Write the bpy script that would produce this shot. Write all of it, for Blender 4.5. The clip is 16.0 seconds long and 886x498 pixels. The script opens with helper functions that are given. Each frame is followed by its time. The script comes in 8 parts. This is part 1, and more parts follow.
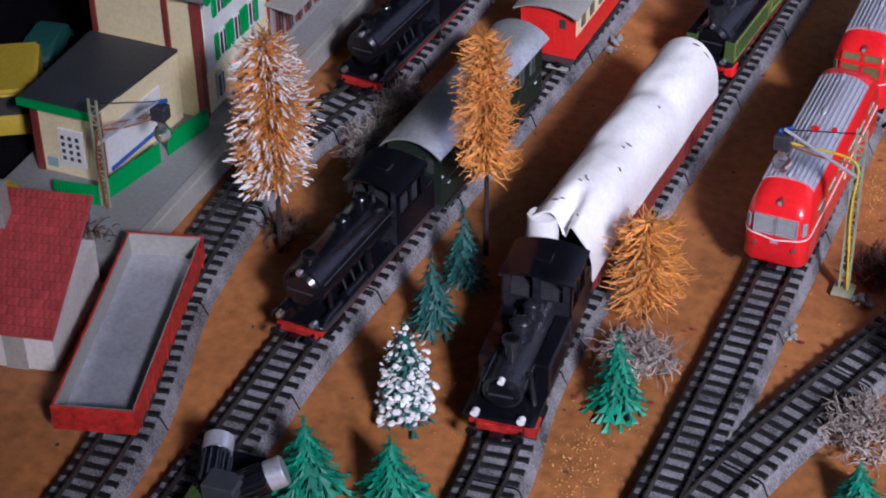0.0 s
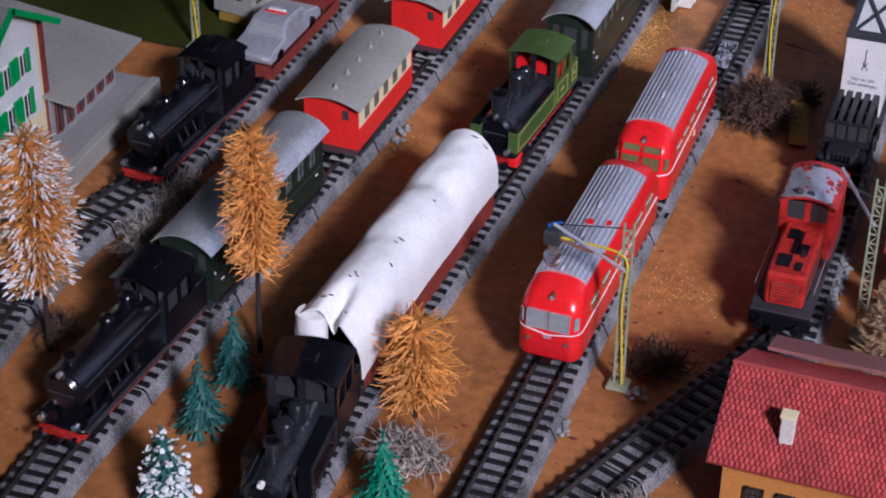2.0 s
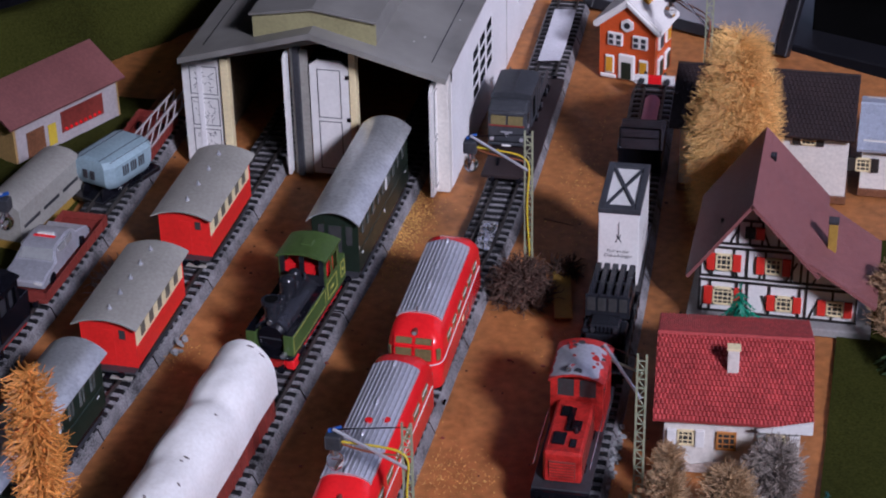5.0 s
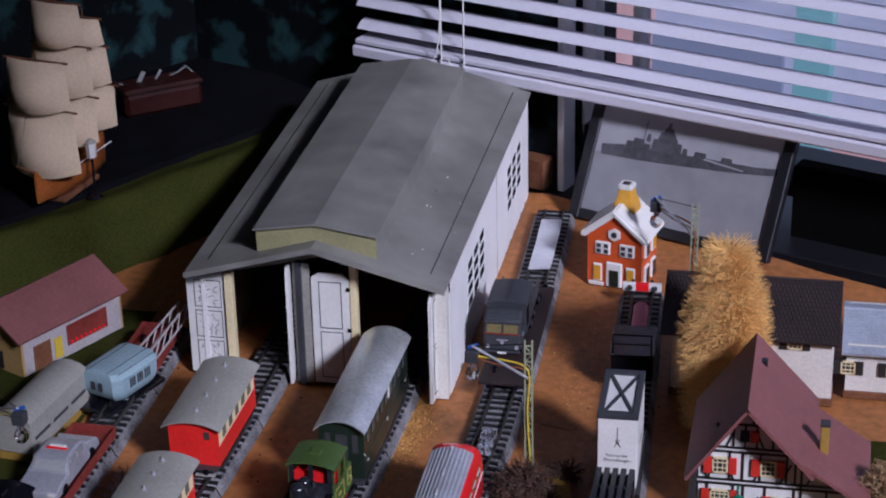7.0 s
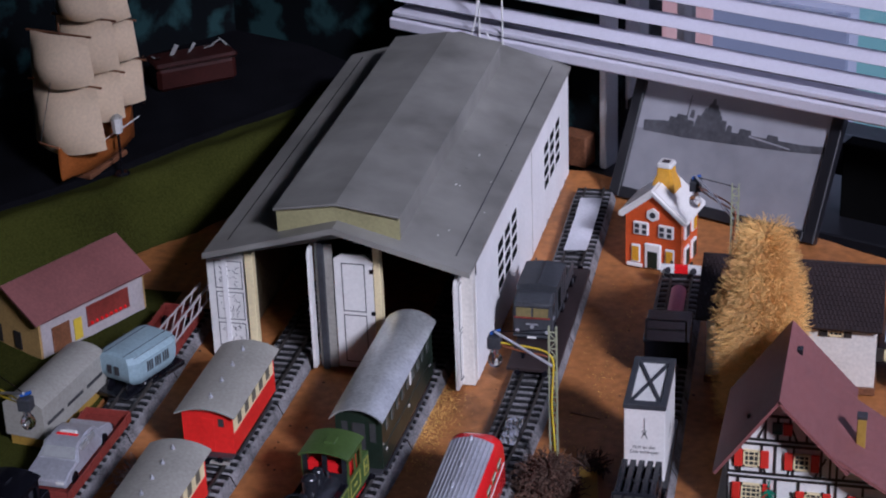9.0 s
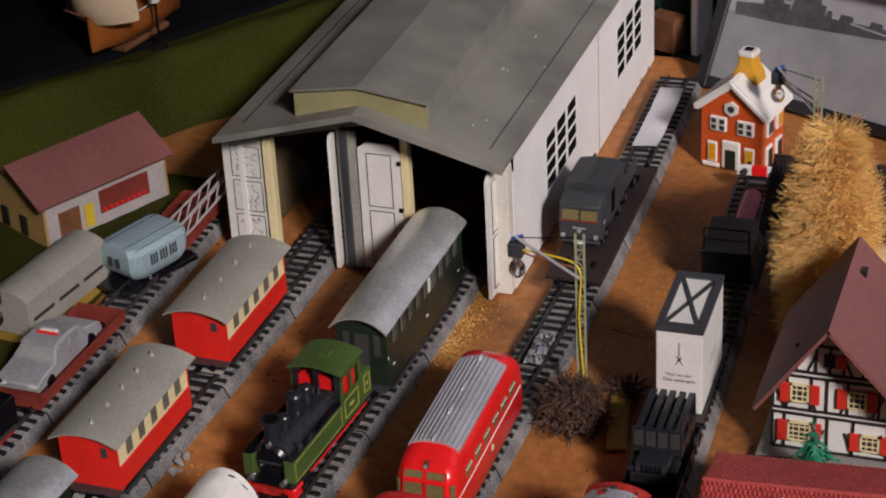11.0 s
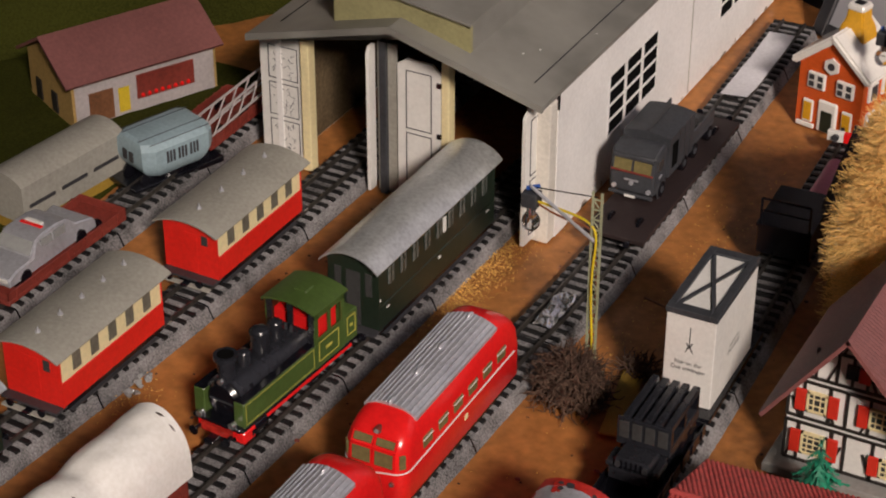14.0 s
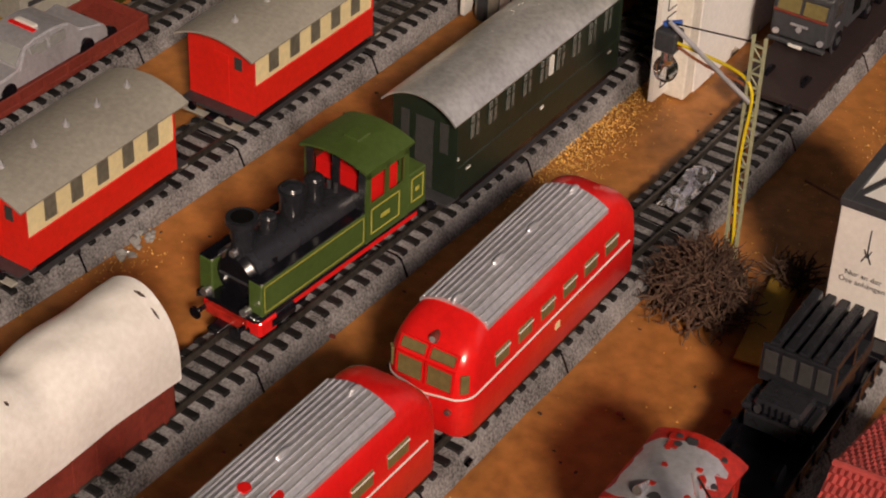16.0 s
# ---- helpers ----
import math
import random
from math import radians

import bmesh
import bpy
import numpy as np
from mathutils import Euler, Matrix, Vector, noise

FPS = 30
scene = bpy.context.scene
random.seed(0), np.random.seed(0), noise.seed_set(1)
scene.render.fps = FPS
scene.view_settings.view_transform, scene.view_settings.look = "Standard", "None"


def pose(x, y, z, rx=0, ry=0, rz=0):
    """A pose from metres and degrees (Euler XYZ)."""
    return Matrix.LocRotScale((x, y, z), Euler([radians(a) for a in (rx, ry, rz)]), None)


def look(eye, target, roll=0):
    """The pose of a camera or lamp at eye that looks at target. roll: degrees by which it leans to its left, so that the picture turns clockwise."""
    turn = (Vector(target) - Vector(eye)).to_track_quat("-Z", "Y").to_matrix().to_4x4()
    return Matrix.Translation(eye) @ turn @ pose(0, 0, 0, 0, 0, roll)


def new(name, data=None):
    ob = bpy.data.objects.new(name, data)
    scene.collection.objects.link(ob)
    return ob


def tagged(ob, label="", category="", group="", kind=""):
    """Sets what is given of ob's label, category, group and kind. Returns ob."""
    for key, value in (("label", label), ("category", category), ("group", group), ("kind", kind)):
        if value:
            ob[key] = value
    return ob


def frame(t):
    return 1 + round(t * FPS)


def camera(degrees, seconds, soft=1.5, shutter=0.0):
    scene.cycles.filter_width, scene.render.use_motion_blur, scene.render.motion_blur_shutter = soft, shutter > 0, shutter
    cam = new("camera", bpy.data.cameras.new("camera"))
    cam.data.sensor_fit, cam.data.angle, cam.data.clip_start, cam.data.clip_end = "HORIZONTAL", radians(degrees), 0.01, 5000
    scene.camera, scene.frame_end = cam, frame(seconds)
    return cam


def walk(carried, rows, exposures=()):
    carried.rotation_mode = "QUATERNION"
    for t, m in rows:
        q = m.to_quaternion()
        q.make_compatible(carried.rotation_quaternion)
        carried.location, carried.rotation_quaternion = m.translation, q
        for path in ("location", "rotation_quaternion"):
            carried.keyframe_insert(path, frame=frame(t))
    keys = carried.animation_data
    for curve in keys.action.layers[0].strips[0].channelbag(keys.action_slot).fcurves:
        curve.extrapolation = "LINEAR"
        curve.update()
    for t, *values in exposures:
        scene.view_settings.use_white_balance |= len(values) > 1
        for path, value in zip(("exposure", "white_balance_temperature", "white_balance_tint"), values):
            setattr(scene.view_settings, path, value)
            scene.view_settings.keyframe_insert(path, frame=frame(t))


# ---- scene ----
cam = camera(24.09, 16.0, soft=2.0)
PATH = [
    (0, (0.2061, -1.0893, 0.7168), (-0.1217, -0.3553, 0.1221), -1.28),
    (0.5, (0.2116, -1.0872, 0.7206), (-0.1040, -0.3425, 0.1326), -0.61),
    (1, (0.2189, -1.0812, 0.7237), (-0.0761, -0.3230, 0.1423), 0.31),
    (1.5, (0.2351, -1.0712, 0.7230), (-0.0481, -0.3018, 0.1504), 0.66),
    (2, (0.2513, -1.0483, 0.7194), (-0.0275, -0.2737, 0.1518), 0.66),
    (2.5, (0.2627, -1.0257, 0.7135), (-0.0148, -0.2500, 0.1466), 0.43),
    (3, (0.2709, -1.0165, 0.7123), (-0.0032, -0.2452, 0.1378), -1.03),
    (3.5, (0.2698, -1.0168, 0.7274), (0.0236, -0.2348, 0.1548), -1.46),
    (4, (0.2720, -1.0253, 0.7476), (0.0554, -0.2220, 0.1927), -1.34),
    (4.5, (0.2708, -1.0389, 0.7582), (0.0704, -0.2162, 0.2262), -1.34),
    (5, (0.2666, -1.0558, 0.7663), (0.0721, -0.2172, 0.2575), -1.30),
    (5.2, (0.2628, -1.0643, 0.7696), (0.0720, -0.2194, 0.2698), -1.18),
    (7.3, (0.2421, -1.0999, 0.7982), (0.0638, -0.2090, 0.3804), -1.47),
    (7.5, (0.2415, -1.0949, 0.7977), (0.0623, -0.2028, 0.3830), -1.73),
    (8, (0.2440, -1.0865, 0.7960), (0.0604, -0.1957, 0.3802), -1.98),
    (8.5, (0.2568, -1.0694, 0.7912), (0.0596, -0.1868, 0.3644), -2.19),
    (9, (0.2734, -1.0382, 0.7801), (0.0543, -0.1662, 0.3425), -2.17),
    (9.2, (0.2899, -1.0138, 0.7749), (0.0536, -0.1493, 0.3314), -2.54),
    (11.3, (0.3488, -0.8534, 0.7055), (0.0439, -0.0365, 0.2158), -3.20),
    (11.5, (0.3549, -0.8502, 0.7035), (0.0642, -0.0303, 0.2103), -2.75),
    (12, (0.3610, -0.8470, 0.6942), (0.0952, -0.0183, 0.2017), -0.96),
    (12.5, (0.3884, -0.8025, 0.6918), (0.0968, 0.0139, 0.1932), -0.19),
    (13, (0.4120, -0.7552, 0.6885), (0.0761, 0.0384, 0.1812), -0.20),
    (13.5, (0.4114, -0.7274, 0.6807), (0.0431, 0.0463, 0.1652), 0.14),
    (14, (0.4142, -0.6990, 0.6744), (0.0162, 0.0501, 0.1448), 0.12),
    (14.5, (0.4130, -0.6766, 0.6651), (-0.0020, 0.0519, 0.1201), 0.27),
    (15, (0.4091, -0.6556, 0.6523), (-0.0128, 0.0562, 0.0909), 0.69),
    (15.5, (0.3986, -0.6290, 0.6382), (-0.0202, 0.0677, 0.0558), 1.56),
    (15.6, (0.3950, -0.6233, 0.6338), (-0.0240, 0.0730, 0.0510), 1.59),
    (15.7, (0.3801, -0.5988, 0.6150), (-0.0399, 0.0953, 0.0303), 1.73),
    (15.8, (0.3651, -0.5743, 0.5962), (-0.0558, 0.1177, 0.0096), 1.86),
    (15.9, (0.3430, -0.5382, 0.5686), (-0.0792, 0.1506, -0.0207), 2.06),
    (16, (0.3104, -0.4849, 0.5277), (-0.1137, 0.1992, -0.0657), 2.36),
]
walk(cam, [(t, look(eye, target, roll)) for t, eye, target, roll in PATH],
     exposures=[(0, -0.08, 5000, 22), (2, -0.22, 5000, 22), (5.2, -0.45, 5000, 24), (7.3, -0.48, 4900, 21), (9.2, -0.48, 4950, 21), (11.3, -0.52, 6200, 14), (14, -0.50, 6600, 14), (16, -0.46, 7500, 18)])

# ---- world, sun and window light ----
world = bpy.data.worlds.new("world")
scene.world = world
world.use_nodes = True
SUN_EL, SUN_AZ = radians(33), radians(137)   # azimuth clockwise from +y
sky = world.node_tree.nodes.new("ShaderNodeTexSky")
sky.sky_type = "NISHITA"
sky.sun_disc = False
sky.sun_elevation, sky.sun_rotation = SUN_EL, SUN_AZ
back = world.node_tree.nodes["Background"]
back.inputs["Strength"].default_value = 0.005
world.node_tree.links.new(sky.outputs[0], back.inputs[0])
sun = new("sun", bpy.data.lights.new("sun", "SUN"))
sun.data.energy, sun.data.angle, sun.data.color = 4.7, radians(8), (1.0, 0.88, 0.77)
sun_from = Vector((math.sin(SUN_AZ) * math.cos(SUN_EL), math.cos(SUN_AZ) * math.cos(SUN_EL), math.sin(SUN_EL)))
sun.matrix_world = look(sun_from * 5, (0, 0, 0))
# added lamp for sky light by the east window, which is assumed and unseen
pane_light = new("window_light", bpy.data.lights.new("window_light", "AREA"))
pane_light.data.shape, pane_light.data.size, pane_light.data.size_y = "RECTANGLE", 2.4, 1.3
pane_light.data.energy, pane_light.data.color = 1.3, (0.80, 0.88, 1.0)
pane_light.matrix_world = look((1.86, -1.45, 1.45), (0.0, 0.0, 0.1))
# sky light entering by the north window, beyond the lowered blind
north_light = new("north_window_light", bpy.data.lights.new("north_window_light", "AREA"))
north_light.data.shape, north_light.data.size, north_light.data.size_y = "RECTANGLE", 0.5, 1.0
north_light.data.energy, north_light.data.color = 1.05, (0.86, 0.90, 1.0)
north_light.matrix_world = look((0.80, 0.42, 0.72), (0.05, 0.22, 0.0))


# ---- materials ----
def mat(name, color, rough=0.6, metal=0.0, vary=0.25, grain=400.0, blotch=30.0, bump=0.15, tint=None, island=0.0, spec=0.5, edge=(0.35, 0.65)):
    """Procedural surface: fine grain and larger stains over a base colour."""
    m = bpy.data.materials.new(name)
    m.use_nodes = True
    nt = m.node_tree
    b = nt.nodes["Principled BSDF"]
    b.inputs["Roughness"].default_value = rough
    b.inputs["Metallic"].default_value = metal
    b.inputs["Specular IOR Level"].default_value = spec
    co = nt.nodes.new("ShaderNodeTexCoord")
    fine = nt.nodes.new("ShaderNodeTexNoise")
    fine.inputs["Scale"].default_value, fine.inputs["Detail"].default_value = grain, 4
    big = nt.nodes.new("ShaderNodeTexNoise")
    big.inputs["Scale"].default_value, big.inputs["Detail"].default_value = blotch, 5
    for n in (fine, big):
        nt.links.new(co.outputs["Object"], n.inputs["Vector"])
    add = nt.nodes.new("ShaderNodeMath")
    add.operation = "ADD"
    nt.links.new(fine.outputs["Fac"], add.inputs[0])
    nt.links.new(big.outputs["Fac"], add.inputs[1])
    ramp = nt.nodes.new("ShaderNodeValToRGB")
    lo = [c * (1 - vary) for c in color]
    hi = [min(1, c * (1 + vary)) for c in color] if tint is None else list(tint)
    ramp.color_ramp.elements[0].position, ramp.color_ramp.elements[1].position = edge
    ramp.color_ramp.elements[0].color, ramp.color_ramp.elements[1].color = (*lo, 1), (*hi, 1)
    half = nt.nodes.new("ShaderNodeMath")
    half.operation = "MULTIPLY"
    half.inputs[1].default_value = 0.5
    nt.links.new(add.outputs[0], half.inputs[0])
    nt.links.new(half.outputs[0], ramp.inputs["Fac"])
    out = ramp.outputs["Color"]
    if island:
        info = nt.nodes.new("ShaderNodeObjectInfo")
        geo = nt.nodes.new("ShaderNodeNewGeometry")
        s = nt.nodes.new("ShaderNodeMath")
        s.operation = "ADD"
        nt.links.new(info.outputs["Random"], s.inputs[0])
        nt.links.new(geo.outputs["Random Per Island"], s.inputs[1])
        fr = nt.nodes.new("ShaderNodeMath")
        fr.operation = "FRACT"
        nt.links.new(s.outputs[0], fr.inputs[0])
        rng = nt.nodes.new("ShaderNodeMapRange")
        rng.inputs["To Min"].default_value, rng.inputs["To Max"].default_value = 1 - island, 1 + island
        nt.links.new(fr.outputs[0], rng.inputs["Value"])
        hsv = nt.nodes.new("ShaderNodeHueSaturation")
        nt.links.new(rng.outputs[0], hsv.inputs["Value"])
        nt.links.new(out, hsv.inputs["Color"])
        out = hsv.outputs["Color"]
    nt.links.new(out, b.inputs["Base Color"])
    if bump:
        bp = nt.nodes.new("ShaderNodeBump")
        bp.inputs["Strength"].default_value, bp.inputs["Distance"].default_value = bump, 0.0006
        nt.links.new(fine.outputs["Fac"], bp.inputs["Height"])
        nt.links.new(bp.outputs["Normal"], b.inputs["Normal"])
        rr = nt.nodes.new("ShaderNodeMapRange")
        rr.inputs["To Min"].default_value, rr.inputs["To Max"].default_value = max(0.05, rough - 0.12), min(1, rough + 0.12)
        nt.links.new(big.outputs["Fac"], rr.inputs["Value"])
        nt.links.new(rr.outputs[0], b.inputs["Roughness"])
    return m


M = {
    "ground": mat("brown_stained_board", (0.37, 0.148, 0.042), 0.50, vary=0.36, grain=140, blotch=9, bump=0.06, spec=0.4),
    "sand": mat("pale_sand_light_pools", (0.60, 0.35, 0.10), 0.95, vary=0.35, grain=500, blotch=60, bump=0.6, spec=0.1, island=0.35),
    "ballast": mat("grey_ballast", (0.19, 0.185, 0.19), 0.9, vary=0.8, grain=900, blotch=45, bump=0.8, spec=0.2),
    "sleeper": mat("black_sleeper", (0.013, 0.013, 0.014), 0.55, vary=0.3, island=0.3, spec=0.3),
    "rail": mat("dull_steel", (0.12, 0.11, 0.10), 0.38, 0.8, vary=0.4),
    "black": mat("black_plastic", (0.006, 0.006, 0.009), 0.21, vary=0.4, bump=0.015, spec=0.6),
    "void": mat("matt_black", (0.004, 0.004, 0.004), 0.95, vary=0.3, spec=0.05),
    "dark": mat("dark_grey_plastic", (0.04, 0.04, 0.045), 0.45, vary=0.3),
    "gunmetal": mat("grey_painted_metal", (0.042, 0.045, 0.052), 0.5, vary=0.3),
    "bus_red": mat("glossy_red_plastic", (0.76, 0.016, 0.016), 0.22, vary=0.1, bump=0.03),
    "loco_red": mat("worn_red_plastic", (0.40, 0.022, 0.015), 0.35, vary=0.5, blotch=120),
    "coach_red": mat("coach_red_plastic", (0.72, 0.022, 0.014), 0.4, vary=0.12, bump=0.05),
    "cream": mat("cream_plastic", (0.80, 0.69, 0.40), 0.5, vary=0.1),
    "roof_grey": mat("warm_grey_roof", (0.34, 0.33, 0.29), 0.5, vary=0.16, blotch=25),
    "silver": mat("silver_paint", (0.60, 0.61, 0.66), 0.34, 0.55, vary=0.18, blotch=40),
    "tin": mat("grey_tin_roof", (0.66, 0.68, 0.68), 0.33, 0.65, vary=0.20, blotch=50),
    "green_dark": mat("dark_green_plastic", (0.014, 0.023, 0.015), 0.35, vary=0.3),
    "green_loco": mat("olive_green_plastic", (0.062, 0.105, 0.026), 0.38, vary=0.2),
    "yellow_line": mat("yellow_line_paint", (0.45, 0.42, 0.08), 0.5, vary=0.1),
    "glass_dark": mat("smoked_window", (0.05, 0.05, 0.05), 0.15, vary=0.2, bump=0.0),
    "pane_grey": mat("grey_window_pane", (0.30, 0.31, 0.31), 0.2, vary=0.15, bump=0.0),
    "pane_olive": mat("olive_window_pane", (0.17, 0.14, 0.06), 0.2, vary=0.2, bump=0.0),
    "white": mat("white_plastic", (0.74, 0.73, 0.70), 0.6, vary=0.08, blotch=40),
    "tank_white": mat("worn_white_paint", (0.86, 0.84, 0.80), 0.4, vary=0.12, blotch=35, tint=(0.90, 0.89, 0.87)),
    "plaster": mat("old_white_plaster", (0.66, 0.63, 0.57), 0.8, vary=0.14, blotch=35),
    "shed_white": mat("shed_white_board", (0.82, 0.81, 0.80), 0.65, vary=0.08, blotch=20),
    "shed_roof": mat("grey_board_roof", (0.215, 0.21, 0.19), 0.45, vary=0.34, grain=26, blotch=7, bump=0.04),
    "lantern": mat("yellow_grey_board", (0.30, 0.28, 0.14), 0.6, vary=0.15, blotch=30),
    "tile_red": mat("red_roof_tile", (0.42, 0.06, 0.055), 0.6, vary=0.2, blotch=60, island=0.18),
    "tile_brown": mat("brown_roof_tile", (0.22, 0.085, 0.08), 0.5, vary=0.18, blotch=25, island=0.07),
    "tile_pale": mat("pale_blue_roof_tile", (0.36, 0.39, 0.46), 0.6, vary=0.15, blotch=40, island=0.06),
    "tile_dark": mat("dark_roof_tile", (0.022, 0.013, 0.013), 0.6, vary=0.25, blotch=40, island=0.1),
    "pane_kit": mat("grey_kit_window", (0.15, 0.14, 0.11), 0.3, vary=0.3, blotch=150, bump=0.0),
    "pane_coach": mat("grey_coach_window", (0.12, 0.13, 0.12), 0.2, vary=0.2, bump=0.0),
    "orange_wall": mat("orange_plaster", (0.5, 0.21, 0.04), 0.7, vary=0.15),
    "timber": mat("black_timber", (0.02, 0.017, 0.015), 0.6, vary=0.3),
    "shutter_red": mat("red_shutter", (0.6, 0.03, 0.015), 0.5, vary=0.12),
    "wood": mat("brown_wood", (0.17, 0.07, 0.03), 0.6, vary=0.35, blotch=80),
    "rust": mat("brown_red_paint", (0.2, 0.035, 0.025), 0.5, vary=0.3),
    "platform": mat("grey_platform", (0.27, 0.265, 0.255), 0.8, vary=0.15, blotch=20),
    "fence_green": mat("bright_green_plastic", (0.01, 0.33, 0.07), 0.45, vary=0.12),
    "fir_green": mat("green_plastic_needle", (0.012, 0.21, 0.12), 0.5, vary=0.3, island=0.3),
    "fir_dark": mat("dark_teal_needle", (0.02, 0.10, 0.085), 0.55, vary=0.3, island=0.3),
    "fir_olive": mat("olive_needle", (0.05, 0.10, 0.03), 0.6, vary=0.3, island=0.35),
    "snow": mat("white_flock", (0.8, 0.8, 0.78), 0.9, vary=0.1, island=0.1),
    "bristle": mat("orange_bristle", (0.66, 0.28, 0.05), 0.6, vary=0.25, island=0.35),
    "bristle_pale": mat("pale_brown_bristle", (0.44, 0.29, 0.15), 0.7, vary=0.25, island=0.4),
    "bristle_bright": mat("bright_orange_bristle", (0.92, 0.55, 0.18), 0.6, vary=0.2, island=0.22),
    "trunk": mat("dark_trunk", (0.03, 0.02, 0.018), 0.7, vary=0.3),
    "moss": mat("dry_moss", (0.34, 0.29, 0.25), 0.9, vary=0.4, island=0.4),
    "moss_dark": mat("brown_moss", (0.085, 0.048, 0.032), 0.9, vary=0.4, island=0.4),
    "yellow": mat("yellow_plastic", (0.62, 0.45, 0.03), 0.5, vary=0.12),
    "ochre": mat("ochre_card", (0.36, 0.22, 0.03), 0.7, vary=0.15),
    "mast": mat("pale_green_mast", (0.32, 0.34, 0.22), 0.5, vary=0.25),
    "wire_yellow": mat("yellow_wire", (0.68, 0.52, 0.02), 0.4, vary=0.1),
    "wire_brown": mat("brown_wire", (0.25, 0.08, 0.03), 0.4, vary=0.1),
    "chrome": mat("bright_metal", (0.7, 0.7, 0.72), 0.2, 0.9, vary=0.1),
    "blue": mat("blue_plastic", (0.03, 0.1, 0.4), 0.4, vary=0.1),
    "pale_blue": mat("pale_blue_plastic", (0.30, 0.41, 0.46), 0.5, vary=0.15),
    "hill": mat("olive_grass_mat", (0.036, 0.039, 0.007), 0.95, vary=0.45, grain=600, blotch=9, bump=0.6, spec=0.05),
    "table_grey": mat("black_cloth", (0.006, 0.006, 0.008), 0.95, vary=0.4, spec=0.05),
    "wallpaper": mat("dark_teal_wallpaper", (0.004, 0.007, 0.010), 0.8, vary=0.5, grain=30, blotch=14, tint=(0.022, 0.055, 0.058), spec=0.15, edge=(0.50, 0.57)),
    "blind": mat("white_blind_slat", (0.72, 0.70, 0.78), 0.45, vary=0.05, blotch=5, bump=0.0),
    "frame_black": mat("black_frame", (0.012, 0.012, 0.015), 0.35, vary=0.2),
    "ship_sail": mat("cream_sail_cloth", (0.72, 0.56, 0.38), 0.8, vary=0.1, blotch=15),
    "varnish": mat("varnished_orange_wood", (0.33, 0.10, 0.02), 0.35, vary=0.3),
    "ceramic_orange": mat("glazed_orange_ceramic", (0.62, 0.10, 0.02), 0.2, vary=0.12, bump=0.02),
    "ceramic_white": mat("glazed_white_ceramic", (0.78, 0.76, 0.72), 0.2, vary=0.06, bump=0.02),
    "ceramic_yellow": mat("glazed_yellow_ceramic", (0.66, 0.34, 0.02), 0.2, vary=0.12, bump=0.02),
    "boiler_black": mat("satin_black_plastic", (0.018, 0.019, 0.024), 0.25, vary=0.3, bump=0.03),
    "jib_grey": mat("pale_grey_pink_plastic", (0.42, 0.38, 0.38), 0.5, vary=0.15),
    "stain": mat("dark_brown_crease_stain", (0.06, 0.035, 0.025), 0.7, vary=0.4),
    "lacquer": mat("dark_red_lacquer", (0.035, 0.008, 0.006), 0.4, vary=0.4),
    "raw_board": mat("dim_brown_shed_inside", (0.13, 0.095, 0.055), 0.9, vary=0.35, blotch=25, spec=0.1),
    "store_wall": mat("ochre_store_wall", (0.42, 0.27, 0.09), 0.7, vary=0.2, blotch=40),
    "pink": mat("pink_plastic", (0.6, 0.16, 0.26), 0.5, vary=0.1),
    "paper": mat("white_paper", (0.62, 0.62, 0.66), 0.6, vary=0.12, blotch=25),
}
mg = bpy.data.materials.new("clear_glass")
mg.use_nodes = True
mg.node_tree.nodes["Principled BSDF"].inputs["Transmission Weight"].default_value = 1.0
mg.node_tree.nodes["Principled BSDF"].inputs["Roughness"].default_value = 0.012
M["glass"] = mg


# ---- mesh helpers ----
def thing(name, label, category, m=None, group="", kind=""):
    e = new(name)
    e.empty_display_size = 0.01
    if m is not None:
        e.matrix_world = m
    return tagged(e, label, category, group, kind)


def finish(bm, name, material, angle=35):
    me = bpy.data.meshes.new(name)
    bm.to_mesh(me)
    bm.free()
    for p in me.polygons:
        p.use_smooth = True
    me.set_sharp_from_angle(angle=radians(angle))
    for k in material if isinstance(material, (list, tuple)) else [material]:
        me.materials.append(M[k])
    return me


def part(name, bm, material, parent=None, label="", angle=35):
    """One mesh object under a thing or a part."""
    ob = new(name, finish(bm, name, material, angle))
    if parent is not None:
        ob.parent = parent
    return tagged(ob, label)


def box(x0, x1, y0, y1, z0, z1, bevel=0.0, bm=None):
    bm = bm or bmesh.new()
    v = bmesh.ops.create_cube(bm, size=1.0)["verts"]
    bmesh.ops.scale(bm, vec=(x1 - x0, y1 - y0, z1 - z0), verts=v)
    bmesh.ops.translate(bm, vec=((x0 + x1) / 2, (y0 + y1) / 2, (z0 + z1) / 2), verts=v)
    if bevel:
        e = list({e for a in v for e in a.link_edges})
        bmesh.ops.bevel(bm, geom=e, offset=bevel, segments=1, affect="EDGES", profile=0.5)
    return bm


def rod(a, b, r, r2=None, n=10, bm=None):
    """A round bar from a to b."""
    bm = bm or bmesh.new()
    a, b = Vector(a), Vector(b)
    m = Matrix.Translation((a + b) / 2) @ (b - a).to_track_quat("Z", "Y").to_matrix().to_4x4()
    bmesh.ops.create_cone(bm, cap_ends=True, segments=n, radius1=r, radius2=r if r2 is None else r2, depth=(b - a).length, matrix=m)
    return bm


def ball(c, r, sx=1, sy=1, sz=1, n=12, bm=None):
    bm = bm or bmesh.new()
    bmesh.ops.create_uvsphere(bm, u_segments=n, v_segments=max(6, n // 2), radius=r, matrix=Matrix.Translation(c) @ Matrix.Diagonal((sx, sy, sz, 1)))
    return bm


